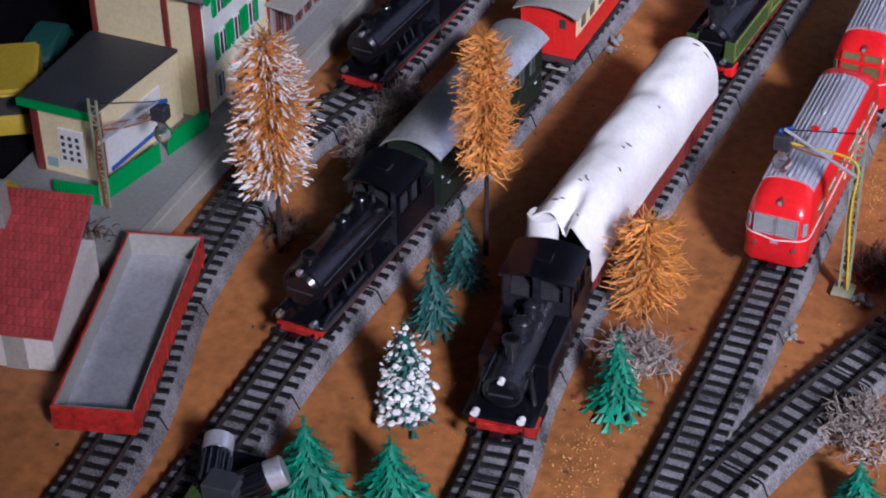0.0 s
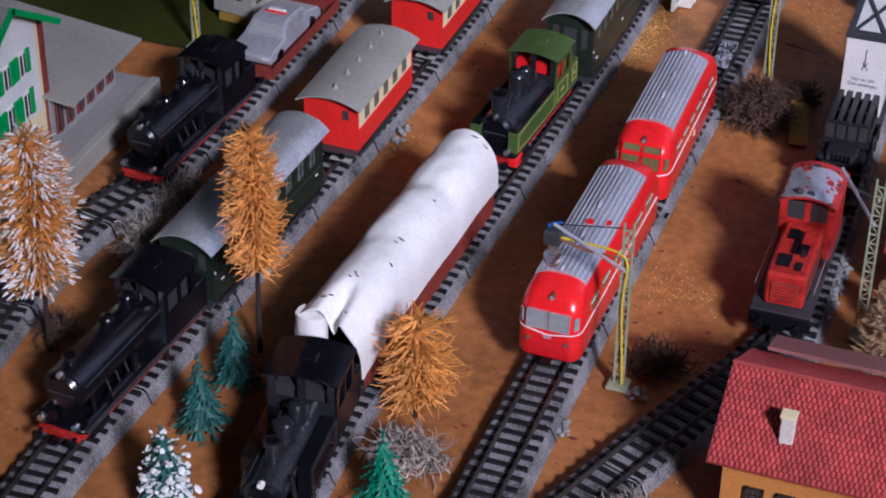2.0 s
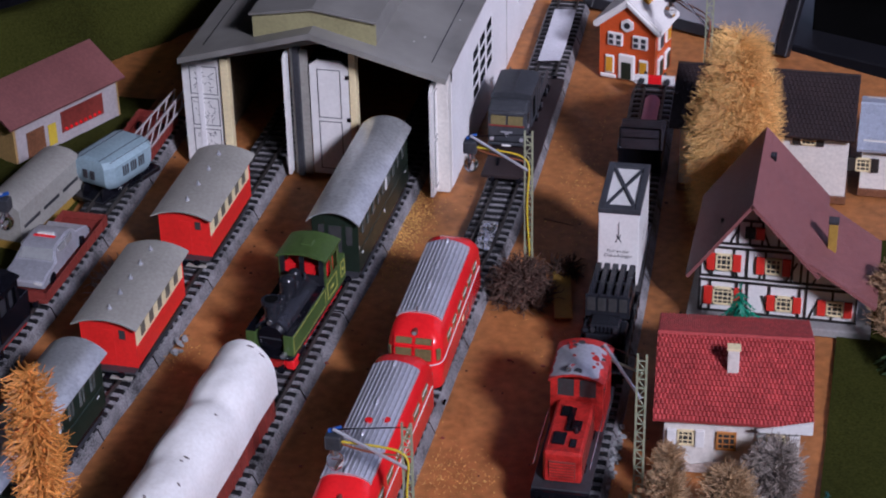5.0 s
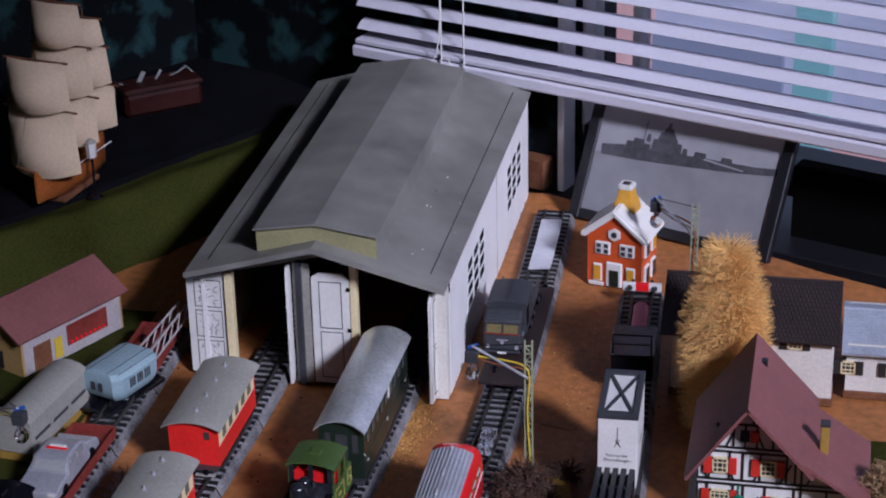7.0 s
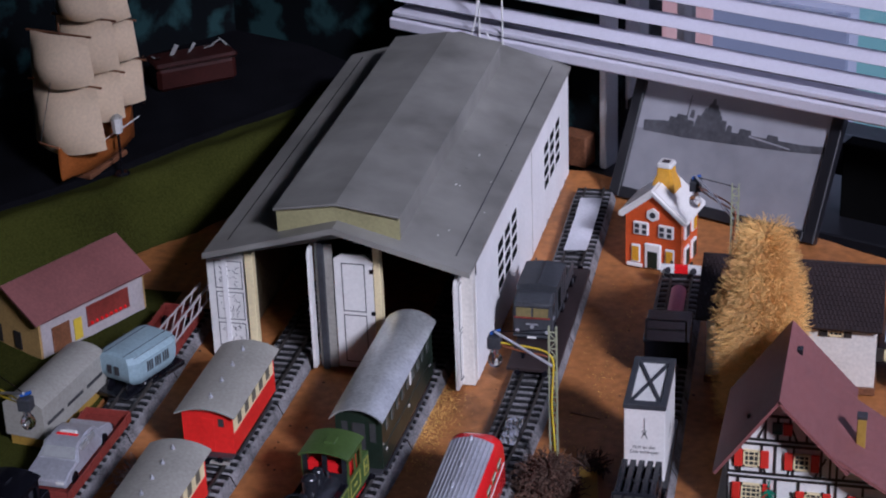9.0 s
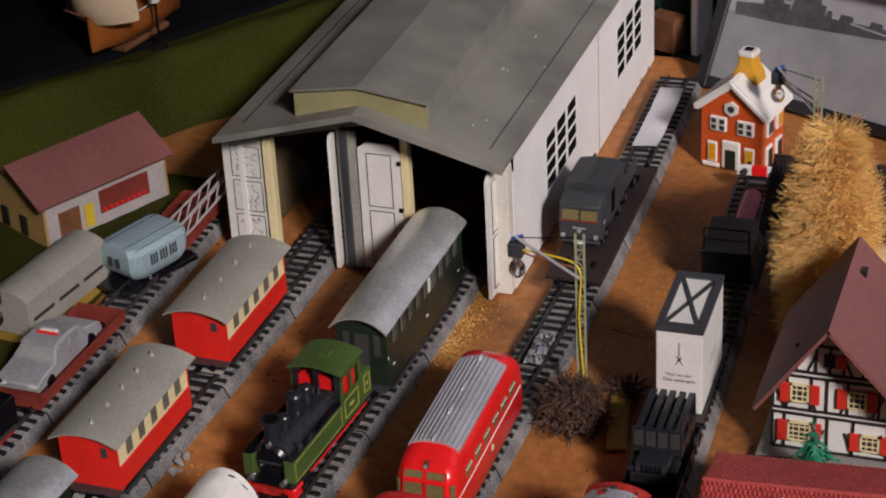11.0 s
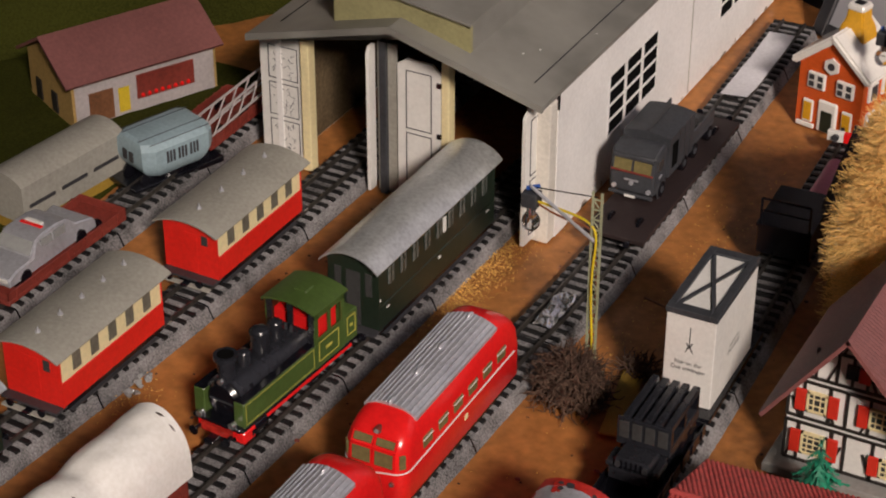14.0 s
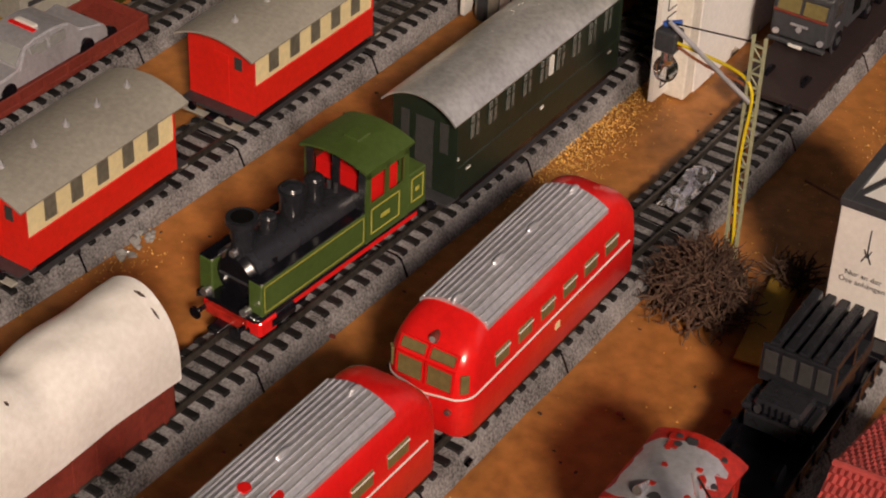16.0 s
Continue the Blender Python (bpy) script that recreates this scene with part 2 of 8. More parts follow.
def prism(pts, y0, y1, bm=None, axis="y"):
    """A closed outline in x, z drawn out along y (or in y, z along x, or in x, y along z)."""
    bm = bm or bmesh.new()
    put = {"y": lambda p, s: (p[0], s, p[1]), "x": lambda p, s: (s, p[0], p[1]), "z": lambda p, s: (p[0], p[1], s)}[axis]
    a = [bm.verts.new(put(p, y0)) for p in pts]
    b = [bm.verts.new(put(p, y1)) for p in pts]
    n = len(pts)
    faces = [bm.faces.new(a), bm.faces.new(b[::-1])]
    for i in range(n):
        faces.append(bm.faces.new((a[i], b[i], b[(i + 1) % n], a[(i + 1) % n])))
    bmesh.ops.recalc_face_normals(bm, faces=faces)
    return bm


def arc(w, z_edge, z_top, n=12):
    """Points of a vaulted roof from -w to w."""
    h = z_top - z_edge
    r = (w * w + h * h) / (2 * h)
    a = math.asin(min(1, w / r))
    return [(r * math.sin(-a + 2 * a * i / n), z_top - r + r * math.cos(-a + 2 * a * i / n)) for i in range(n + 1)]


def tube(points, r, material, name, parent, label=""):
    cu = bpy.data.curves.new(name, "CURVE")
    cu.dimensions, cu.bevel_depth, cu.bevel_resolution = "3D", r, 2
    sp = cu.splines.new("NURBS")
    sp.points.add(len(points) - 1)
    for p, q in zip(sp.points, points):
        p.co = (*q, 1)
    sp.use_endpoint_u, sp.order_u = True, min(4, len(points))
    tmp = bpy.data.objects.new(name, cu)
    scene.collection.objects.link(tmp)
    me = bpy.data.meshes.new_from_object(tmp.evaluated_get(bpy.context.evaluated_depsgraph_get()))
    bpy.data.objects.remove(tmp)
    bpy.data.curves.remove(cu)
    me.materials.clear()
    me.materials.append(M[material])
    for p in me.polygons:
        p.use_smooth = True
    ob = new(name, me)
    if parent is not None:
        ob.parent = parent
    return tagged(ob, label)


# ---- setting: table, room, tracks ----
def grid_sheet(x0, x1, y0, y1, nx, ny, f):
    bm = bmesh.new()
    rows = [[bm.verts.new((x0 + (x1 - x0) * i / nx, y0 + (y1 - y0) * j / ny, f(x0 + (x1 - x0) * i / nx, y0 + (y1 - y0) * j / ny))) for i in range(nx + 1)] for j in range(ny + 1)]
    for j in range(ny):
        for i in range(nx):
            bm.faces.new((rows[j][i], rows[j][i + 1], rows[j + 1][i + 1], rows[j + 1][i]))
    return bm


def smooth01(v):
    v = max(0.0, min(1.0, v))
    return v * v * (3 - 2 * v)


gs = grid_sheet(-0.62, 0.62, -0.75, 0.72, 248, 294, lambda x, y: 0)
for v in gs.verts:
    # the sheet ends at the back edge of the table board
    back_edge = 0.3735 + (0.62 - v.co.x) * 0.51 if v.co.x > -0.02 else 0.70
    v.co.y = -0.75 + (v.co.y + 0.75) / 1.47 * (back_edge + 0.75)
    x, y = v.co.x, v.co.y
    v.co.z = 0.0012 * noise.noise((x * 25, y * 25, 0)) + 0.0004 * noise.noise((x * 160, y * 160, 3)) - 0.0012
ground = part("ground", gs, "ground")
gm = part("grass_mat", grid_sheet(0.259, 0.619, -0.749, 0.275, 60, 150, lambda x, y: 0.0012 + 0.0009 * noise.noise((x * 60, y * 60, 4))), "hill")
gl_ = part("grass_mat", grid_sheet(-0.619, -0.312, 0.101, 0.40, 60, 60, lambda x, y: 0.0012 + 0.0009 * noise.noise((x * 60, y * 60, 4))), "hill")
tagged(gl_, "dark olive grass mat beside the siding", "grass", kind="structure")
tagged(gm, "dark olive grass mat at the layout edge", "grass", kind="structure")
tagged(ground, "smooth brown stained layout board with darker patches", "ground", kind="structure")


def spline(pts, n=60):
    """Points along a smooth line through pts, evenly spaced."""
    p = [Vector(q) for q in pts]
    p = [2 * p[0] - p[1]] + p + [2 * p[-1] - p[-2]]
    fine = []
    for i in range(1, len(p) - 2):
        for k in range(20):
            t = k / 20
            a, b, c, d = p[i - 1], p[i], p[i + 1], p[i + 2]
            fine.append(0.5 * ((2 * b) + (c - a) * t + (2 * a - 5 * b + 4 * c - d) * t * t + (3 * b - a - 3 * c + d) * t ** 3))
    fine.append(p[-2])
    s = [0.0]
    for a, b in zip(fine, fine[1:]):
        s.append(s[-1] + (b - a).length)
    out = []
    for k in range(n + 1):
        d = s[-1] * k / n
        i = max(j for j in range(len(s)) if s[j] <= d + 1e-9)
        i = min(i, len(s) - 2)
        out.append(fine[i].lerp(fine[i + 1], (d - s[i]) / max(1e-9, s[i + 1] - s[i])))
    return out, s[-1]


def sweep(line, outline, closed=True):
    """An outline of (side, height) pairs drawn along a line in plan."""
    bm = bmesh.new()
    rings = []
    for i, p in enumerate(line):
        d = (line[min(i + 1, len(line) - 1)] - line[max(i - 1, 0)]).normalized()
        side = Vector((d.y, -d.x))
        rings.append([bm.verts.new((p.x + side.x * u, p.y + side.y * u, z)) for u, z in outline])
    n = len(outline)
    for a, b in zip(rings, rings[1:]):
        for i in range(n):
            bm.faces.new((a[i], a[(i + 1) % n], b[(i + 1) % n], b[i]))
    bm.faces.new(rings[0])
    bm.faces.new(rings[-1][::-1])
    bmesh.ops.recalc_face_normals(bm, faces=bm.faces[:])
    return bm


BED, TOP, RAIL = 0.0195, 0.0075, 0.0112
sleeper_mesh = None


def track(pts, label, lift=0.0, skip=()):
    """Roadbed, two rails, a centre stud strip and single sleepers."""
    global sleeper_mesh
    line, length = spline([(x, y) for x, y in pts], 80)
    t = thing("railway_track", label, "track", group="railway tracks")
    z = lift
    bed = part("roadbed", sweep(line, [(-BED, -0.001), (-BED + 0.0035, TOP - 0.001 + z), (-BED + 0.006, TOP + z), (BED - 0.006, TOP + z), (BED - 0.0035, TOP - 0.001 + z), (BED, -0.001)]), "ballast", t)
    for s in (-0.00825, 0.00825):
        part("rail", sweep(line, [(s - 0.0011, TOP + 0.0012 + z), (s - 0.0005, TOP + 0.0022 + z), (s - 0.0005, RAIL + z), (s + 0.0005, RAIL + z), (s + 0.0005, TOP + 0.0022 + z), (s + 0.0011, TOP + 0.0012 + z)]), "rail", t)
    for k in range(1, int(length / 0.098) + 1):
        i = min(79, int(80 * k * 0.098 / length))
        d = (line[i + 1] - line[i - 1]).normalized()
        jo = part("bed_joint", prism([(-BED - 0.0002, -0.001), (-BED + 0.0034, TOP - 0.0006 + z), (-BED + 0.0060, TOP + 0.0003 + z), (BED - 0.0060, TOP + 0.0003 + z), (BED - 0.0034, TOP - 0.0006 + z), (BED + 0.0002, -0.001)], -0.0005, 0.0005), "black", t)
        jo.matrix_local = Matrix.Translation((line[i].x, line[i].y, 0)) @ Matrix.Rotation(math.atan2(d.y, d.x) - math.pi / 2, 4, "Z")
        if k % 2:
            part("bed_stud", rod((BED - 0.0028, 0.012, 0.0045), (BED - 0.0012, 0.012, 0.0040), 0.0019, n=10), "black", t).matrix_local = jo.matrix_local
    n = int(length / 0.0088)
    dense, _ = spline([(x, y) for x, y in pts], n)
    if sleeper_mesh is None:
        sleeper_mesh = finish(box(-0.0155, 0.0155, -0.0018, 0.0018, -0.002, 0.0010, 0.0003), "sleeper", "sleeper")
    for i, p in enumerate(dense):
        d = (dense[min(i + 1, n)] - dense[max(i - 1, 0)]).normalized()
        o = new("sleeper", sleeper_mesh)
        o.parent = t
        o.matrix_local = Matrix.Translation((p.x, p.y, TOP + z)) @ Matrix.Rotation(math.atan2(d.y, d.x) - math.pi / 2, 4, "Z")
    return t


TRACKS = {
    "bus": [(-0.003, -0.50), (-0.002, -0.35), (-0.002, -0.17), (-0.002, -0.03), (0.0, 0.14), (0.004, 0.25), (0.001, 0.44), (-0.006, 0.64)],
    "green": [(-0.084, -0.48), (-0.087, -0.38), (-0.1, -0.28), (-0.096, -0.1), (-0.089, 0.08), (-0.082, 0.26), (-0.08, 0.60)],
    "coach": [(-0.222, -0.55), (-0.2225, -0.385), (-0.2225, -0.31), (-0.211, -0.148), (-0.205, -0.05), (-0.197, 0.06), (-0.19, 0.26), (-0.188, 0.60)],
    "station": [(-0.27, -0.60), (-0.275, -0.43), (-0.308, -0.30), (-0.318, -0.16), (-0.298, -0.055), (-0.29, 0.06), (-0.287, 0.2), (-0.288, 0.36)],
    "crate": [(0.116, -0.10), (0.1145, -0.05), (0.1085, 0.16), (0.099, 0.35), (0.092, 0.49)],
    "cross": [(0.0, -0.42), (0.03, -0.31), (0.07, -0.2), (0.105, -0.115), (0.116, -0.08)],
}
track(TRACKS["bus"], "black sleepered model railway track on grey ballast bed")
track(TRACKS["green"], "model railway track with grey speckled bed leading into engine shed")
track(TRACKS["coach"], "model railway track under red and green coaches")
track(TRACKS["station"], "model railway track curving past the station platform")
track(TRACKS["crate"], "model railway track ending at a red and white buffer stop")
track(TRACKS["cross"], "branching model railway track crossing sandy ground", -0.0006)


# ---- engine shed ----
def shed():
    t = thing("engine_shed", "white two-bay engine shed with grey roof and open doors", "engine shed")
    xl, xr, y0, y1, ze, zr, xm = -0.238, -0.0385, 0.300, 0.690, 0.1005, 0.1315, -0.1395
    w, hw = 0.004, 0.1025
    win_y, z0, z1 = ((0.376, 0.456), (0.570, 0.650)), 0.033, 0.0765
    ys = [y0, *win_y[0], *win_y[1], y1]
    for a, b in ((0, 1), (2, 3), (4, 5)):
        part("side_wall", box(xr - w, xr, ys[a], ys[b], 0, ze), "shed_white", t, "white board wall with chipped foot")
    for a, b in win_y:
        part("wall_below_window", box(xr - w, xr, a, b, 0, z0), "shed_white", t)
        part("wall_above_window", box(xr - w, xr, a, b, z1, ze), "shed_white", t)
    rng = random.Random(77)
    for k in range(26):
        y, L = rng.uniform(y0 + 0.01, y1 - 0.02), rng.uniform(0.002, 0.009)
        h = rng.uniform(0.0010, 0.0045)
        part("chipped_foot", prism([(y, 0), (y + L, 0), (y + L * rng.uniform(0.6, 0.9), h), (y + L * 0.3, h * rng.uniform(0.4, 1.0))], xr - 0.0002, xr + 0.00025, axis="x"), "moss", t)
    part("side_wall", box(xl, xl + w, y0, y1, 0, ze), "shed_white", t)
    part("wall_joint", box(xr - 0.0004, xr + 0.0003, 0.5145, 0.5155, 0.001, ze - 0.002), "roof_grey", t)
    for a, b in win_y:
        win = part("window", box(xr - 0.0022, xr - 0.0008, a, b, z0, z1), "void", t, "dark window with white glazing bars")
        for k in range(4):
            y = a + (b - a) * k / 3
            part("glazing_bar", box(xr - 0.0008, xr + 0.0002, y - 0.0012, y + 0.0012, z0, z1), "shed_white", win)
        for k in range(5):
            z = z0 + (z1 - z0) * k / 4
            part("glazing_bar", box(xr - 0.0008, xr + 0.0001, a, b, z - 0.0006, z + 0.0006), "shed_white", win)
    part("back_wall", prism([(xl + w, 0), (xr - w, 0), (xr - w, ze), (xm, zr - 0.004), (xl + w, ze)], y1 - w, y1), "shed_white", t)
    part("post", box(xr - 0.0125, xr - 0.0005, y0 - 0.010, y0, 0, 0.096, 0.0006), "plaster", t, "stained cream post")
    part("post", box(-0.2185, -0.2120, y0 - 0.002, y0 + 0.006, 0, 0.094, 0.0005), "cream", t)
    part("post", box(-0.1600, -0.1550, y0 - 0.004, y0 + 0.004, 0, 0.108, 0.0005), "gunmetal", t)
    part("post", box(-0.1170, -0.1115, y0 - 0.002, y0 + 0.006, 0, 0.108, 0.0005), "cream", t)
    part("gable_board", prism([(xl, ze - 0.012), (xl, ze - 0.001), (xm, zr - 0.004), (xr, ze - 0.001), (xr, ze - 0.012), (-0.105, 0.104), (-0.1395, 0.112), (-0.172, 0.104)], y0, y0 + 0.002), "shed_roof", t)
    for s in (-1, 1):
        x1 = xm + s * hw
        part("roof_panel", prism([(xm, zr - 0.003), (xm, zr), (x1, ze + 0.003), (x1, ze)], 0.274, 0.697), "shed_roof", t)
        part("lantern_roof", prism([(xm, 0.1445), (xm, 0.1463), (xm + s * 0.0485, 0.1390), (xm + s * 0.0485, 0.1372)], 0.2860, 0.655), "shed_roof", t)
        part("lantern_front", prism([(xm, 0.1445), (xm + s * 0.0470, 0.1374), (xm + s * 0.0470, 0.1165), (xm, 0.1290)], 0.2890, 0.2920), "lantern", t, "yellowish lantern front")
        part("lantern_side", box(*sorted((xm + s * 0.0455, xm + s * 0.0470)), 0.2920, 0.652, 0.115, 0.1374), "shed_roof", t)
        za = ze + 0.003 + (zr - ze - 0.003) * 0.135
        part("seam", prism([(xm + s * hw * 0.865, za + 0.0002), (xm + s * hw * 0.860, za + 0.0006), (xm + s * hw * 0.855, za + 0.0002)], 0.292, 0.682), "black", t)
        part("front_trim", prism([(xm, zr - 0.004), (xm, zr + 0.0006), (x1, ze + 0.0036), (x1, ze - 0.001)], 0.2725, 0.2740), "shed_roof", t)

    def leaf(x, y, rz, w2, h, panels, ornate):
        d = part("door_leaf", prism([(0, 0.003), (w2, 0.003), (w2, h - 0.006), (w2 - 0.006, h), (0.006, h), (0, h - 0.004)], -0.0012, 0.0012), "white", t, "open white door leaf with drawn panels")
        d.matrix_local = pose(x, y, 0, 0, 0, rz)
        rng = random.Random(panels)
        for k in range(panels):
            a, b = 0.008 + (h - 0.012) * k / panels, 0.005 + (h - 0.012) * (k + 1) / panels
            u0, u1 = 0.006, w2 - 0.006
            f = bmesh.new()
            for q in ((u0, u0 + 0.0005, a, b), (u1 - 0.0005, u1, a, b), (u0, u1, a, a + 0.0005), (u0, u1, b - 0.0005, b)):
                box(q[0], q[1], -0.0016, -0.0011, q[2], q[3], bm=f)
            pl = part("panel_line", f, "gunmetal", d)
            if ornate:
                g = bmesh.new()
                for _ in range(26):
                    cx, cz = rng.uniform(u0 + 0.003, u1 - 0.003), rng.uniform(a + 0.003, b - 0.003)
                    an, L = rng.uniform(0, 3.14), rng.uniform(0.0008, 0.0020)
                    rod((cx - L * math.cos(an), -0.0013, cz - L * math.sin(an)), (cx + L * math.cos(an), -0.0013, cz + L * math.sin(an)), 0.00022, n=4, bm=g)
                tagged(part("ornament", g, "gunmetal", d), kind="stuff")
        for z in (0.018, h * 0.5, h - 0.014):
            part("hinge", box(w2 - 0.002, w2 + 0.001, -0.0022, -0.0008, z, z + 0.003), "black", d)
    leaf(-0.2500, 0.302, 0, 0.0340, 0.092, 3, True)
    leaf(-0.1475, 0.299, 0, 0.0300, 0.099, 2, False)
    leaf(-0.0495, 0.276, 88, 0.022, 0.095, 2, False)
    rng = random.Random(31)
    for k in range(22):
        u, y = rng.uniform(0.15, 0.95), rng.uniform(0.285, 0.50)
        x = xm + hw * u
        z = zr + (ze + 0.003 - zr) * u
        if abs(x - xm) > 0.048:
            part("paint_speck", ball((x, y, z + 0.0002), rng.uniform(0.0004, 0.0009), sy=rng.uniform(1, 2.5), sz=0.35, n=6), "white" if k % 3 else "black", t)
    # shade inside the shed is put into the colour of these brown faces
    part("inner_lining", box(xl + w, xl + w + 0.0008, y0 + 0.004, y1 - w, 0.001, 0.092), "raw_board", t, "brown inside of the shed, darkened for shade")
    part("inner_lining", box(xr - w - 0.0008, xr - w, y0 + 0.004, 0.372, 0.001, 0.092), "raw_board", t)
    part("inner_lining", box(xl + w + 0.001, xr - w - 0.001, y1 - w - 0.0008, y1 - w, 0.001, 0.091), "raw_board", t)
    part("door_leaf", prism([(0.2915, 0.003), (0.2990, 0.003), (0.2990, 0.104), (0.2940, 0.104), (0.2915, 0.100)], -0.1665, -0.1640, axis="x"), "white", t, "white door leaf standing edge on")
    part("centre_panel", box(-0.1625, -0.1490, y0 - 0.001, y0 + 0.001, 0.001, 0.106), "roof_grey", t, "grey centre panel")
    part("loft_floor", box(xl + w, xr - w, 0.34, y1 - w, 0.092, 0.094), "dark", t)
    return t


shed()


# ---- rolling stock ----
def wheels(t, ys, half=0.0085, r=0.0055, z=0.0165):
    for y in ys:
        for s in (-1, 1):
            part("wheel", rod((s * half, y, z), (s * (half + 0.0018), y, z), r, n=14), "black", t)


def rounded(hx, y0, y1, r, n=5):
    """Plan outline of a rectangle with round corners."""
    out = []
    for cx, cy, a0 in ((hx - r, y1 - r, 0), (-hx + r, y1 - r, 90), (-hx + r, y0 + r, 180), (hx - r, y0 + r, 270)):
        for k in range(n + 1):
            a = radians(a0 + 90 * k / n)
            out.append((cx + r * math.cos(a), cy + r * math.sin(a)))
    return out


def railbus(y0, y1, label, driver, front, rear):
    """Rounded red rail car; front, rear: how far the ribbed roof stays short of each end."""
    t = thing("railbus", label, "railbus", group="red railbus cars")
    hw = 0.0183
    body = bmesh.new()
    rings = []
    for z, dx, dy, r in ((0.0155, 0.0014, 0.0014, 0.0060), (0.0175, 0, 0, 0.0070), (0.0360, 0, 0, 0.0075), (0.0460, 0.0006, 0.0012, 0.0080), (0.0505, 0.0014, 0.0034, 0.0085),
                         (0.0545, 0.0028, 0.0070, 0.0090), (0.0575, 0.0048, 0.0115, 0.0090), (0.0598, 0.0080, 0.0170, 0.0075), (0.0612, 0.0120, 0.0230, 0.0045)):
        rings.append([body.verts.new((x, y, z)) for x, y in rounded(hw - dx, y0 + dy, y1 - dy, r, 7)])
    n = len(rings[0])
    for a, b in zip(rings, rings[1:]):
        for i in range(n):
            body.faces.new((a[i], a[(i + 1) % n], b[(i + 1) % n], b[i]))
    body.faces.new(rings[0][::-1])
    body.faces.new(rings[-1])
    bmesh.ops.recalc_face_normals(body, faces=body.faces[:])
    part("body", body, "bus_red", t, angle=50)
    sw = 0.0148
    crown = lambda x: 0.0622 - (x / sw) ** 2 * 0.0046
    pts = [(-sw + 2 * sw * i / 14, crown(-sw + 2 * sw * i / 14)) for i in range(15)]
    base = part("ribbed_roof", prism([(-sw, 0.0535)] + pts + [(sw, 0.0535)], y0 + front, y1 - rear), "silver", t, "ribbed silver roof")
    for k in range(11):
        x = -sw + 0.0012 + k * (2 * sw - 0.0024) / 10
        part("roof_rib", box(x - 0.00045, x + 0.00045, y0 + front + 0.0004, y1 - rear - 0.0004, crown(x) - 0.001, crown(x) + 0.0006, 0.0002), "silver", base)
    for k, f in enumerate((0.02, 0.34, 0.62, 0.97)):
        y = y0 + front + (y1 - y0 - front - rear) * f
        vt = part("roof_vent", ball((0, y, 0.0630), 0.0013, sy=2.9 if k in (1, 2) else 2.0, sz=1.0, n=12), "silver", t)
        part("vent_foot", box(-0.0009, 0.0009, y - 0.0032, y + 0.0032, 0.0615, 0.0630, 0.0003), "silver", vt)
    if driver:
        for x, y in ((0.000, y0 + 0.072), (0.0095, y0 + 0.077)):
            part("red_roof_cap", rod((x, y, 0.0605), (x, y, crown(x) + 0.0008), 0.0024, n=14), "bus_red", t, "red paint blob on the ribs")
    nwin = 6
    span = y1 - y0 - 0.034
    for s in (-1, 1):
        for k in range(nwin):
            y = y0 + 0.017 + span * (k + 0.5) / nwin
            w = span / nwin * 0.30
            x = s * (hw - 0.0004)
            wn = part("side_window", box(x - 0.0004, x + 0.0004, y - w, y + w, 0.0385, 0.0455, 0.0003), "pane_olive", t)
            part("window_bar", box(x - 0.0003, x + 0.0007, y - w, y + w, 0.0437, 0.0443), "white", wn)
        line = [(s * (hw + 0.0001), y, 0.0350) for y in (y1 - 0.010, (y0 + y1) / 2, y0 + 0.0120)]
        line += [(s * (hw - 0.0075 + 0.0076 * math.cos(radians(q))), y0 + 0.0075 - 0.0076 * math.sin(radians(q)), 0.0350 - 0.0008 * q / 90) for q in (0, 15, 35, 55, 75, 90)]
        line += [(s * 0.0070, y0 - 0.0002, 0.0337), (s * 0.0030, y0 - 0.0002, 0.0326), (0, y0 - 0.0002, 0.0322)]
        tube(line, 0.00042, "white", "trim_line", t)
    glass = "pane_grey" if driver else "pane_olive"
    rows = ((0.0415, 0.0100, 0.0006, -5),) if driver else ((0.0413, 0.0088, 0.0006, -5), (0.0495, 0.0042, 0.0030, -32))
    for zc, h, dy, lean in rows:
        for x0, x1 in ((-0.0118, -0.0010), (0.0010, 0.0118)):
            q = part("front_window", box(x0, x1, -0.0007, 0.0005, -h / 2, h / 2, 0.0004), glass, t)
            q.matrix_local = pose(0, y0 + dy, zc, lean, 0, 0)
            f = bmesh.new()
            for u0, u1, v0, v1 in ((x0 - 0.0007, x0, -h / 2 - 0.0007, h / 2 + 0.0007), (x1, x1 + 0.0007, -h / 2 - 0.0007, h / 2 + 0.0007), (x0, x1, -h / 2 - 0.0007, -h / 2), (x0, x1, h / 2, h / 2 + 0.0007)):
                box(u0, u1, -0.0010, 0.0006, v0, v1, bm=f)
            part("window_rim", f, "silver" if driver else "bus_red", q)
    for s in (-1, 1):
        q = part("corner_window", box(-0.0017, 0.0017, -0.0006, 0.0005, 0.0370, 0.0455, 0.0003), glass, t)
        q.matrix_local = pose(s * (hw - 0.0025), y0 + 0.0027, 0, 0, 0, s * 48)
    hl = part("headlight", rod((0, y0 + 0.0050, 0.0538), (0, y0 + 0.0130, 0.0538), 0.0020, n=18), "rust", t)
    part("lens", rod((0, y0 + 0.0046, 0.0538), (0, y0 + 0.0051, 0.0538), 0.0013, n=14), "pane_grey", hl)
    for s in (-1, 1):
        h2 = part("headlight", rod((s * 0.0110, y0 - 0.0010, 0.0280), (s * 0.0110, y0 + 0.004, 0.0280), 0.0014, n=14), "rust", t)
        part("lens", rod((s * 0.0110, y0 - 0.0013, 0.0280), (s * 0.0110, y0 - 0.0009, 0.0280), 0.0010, n=12), "chrome", h2)
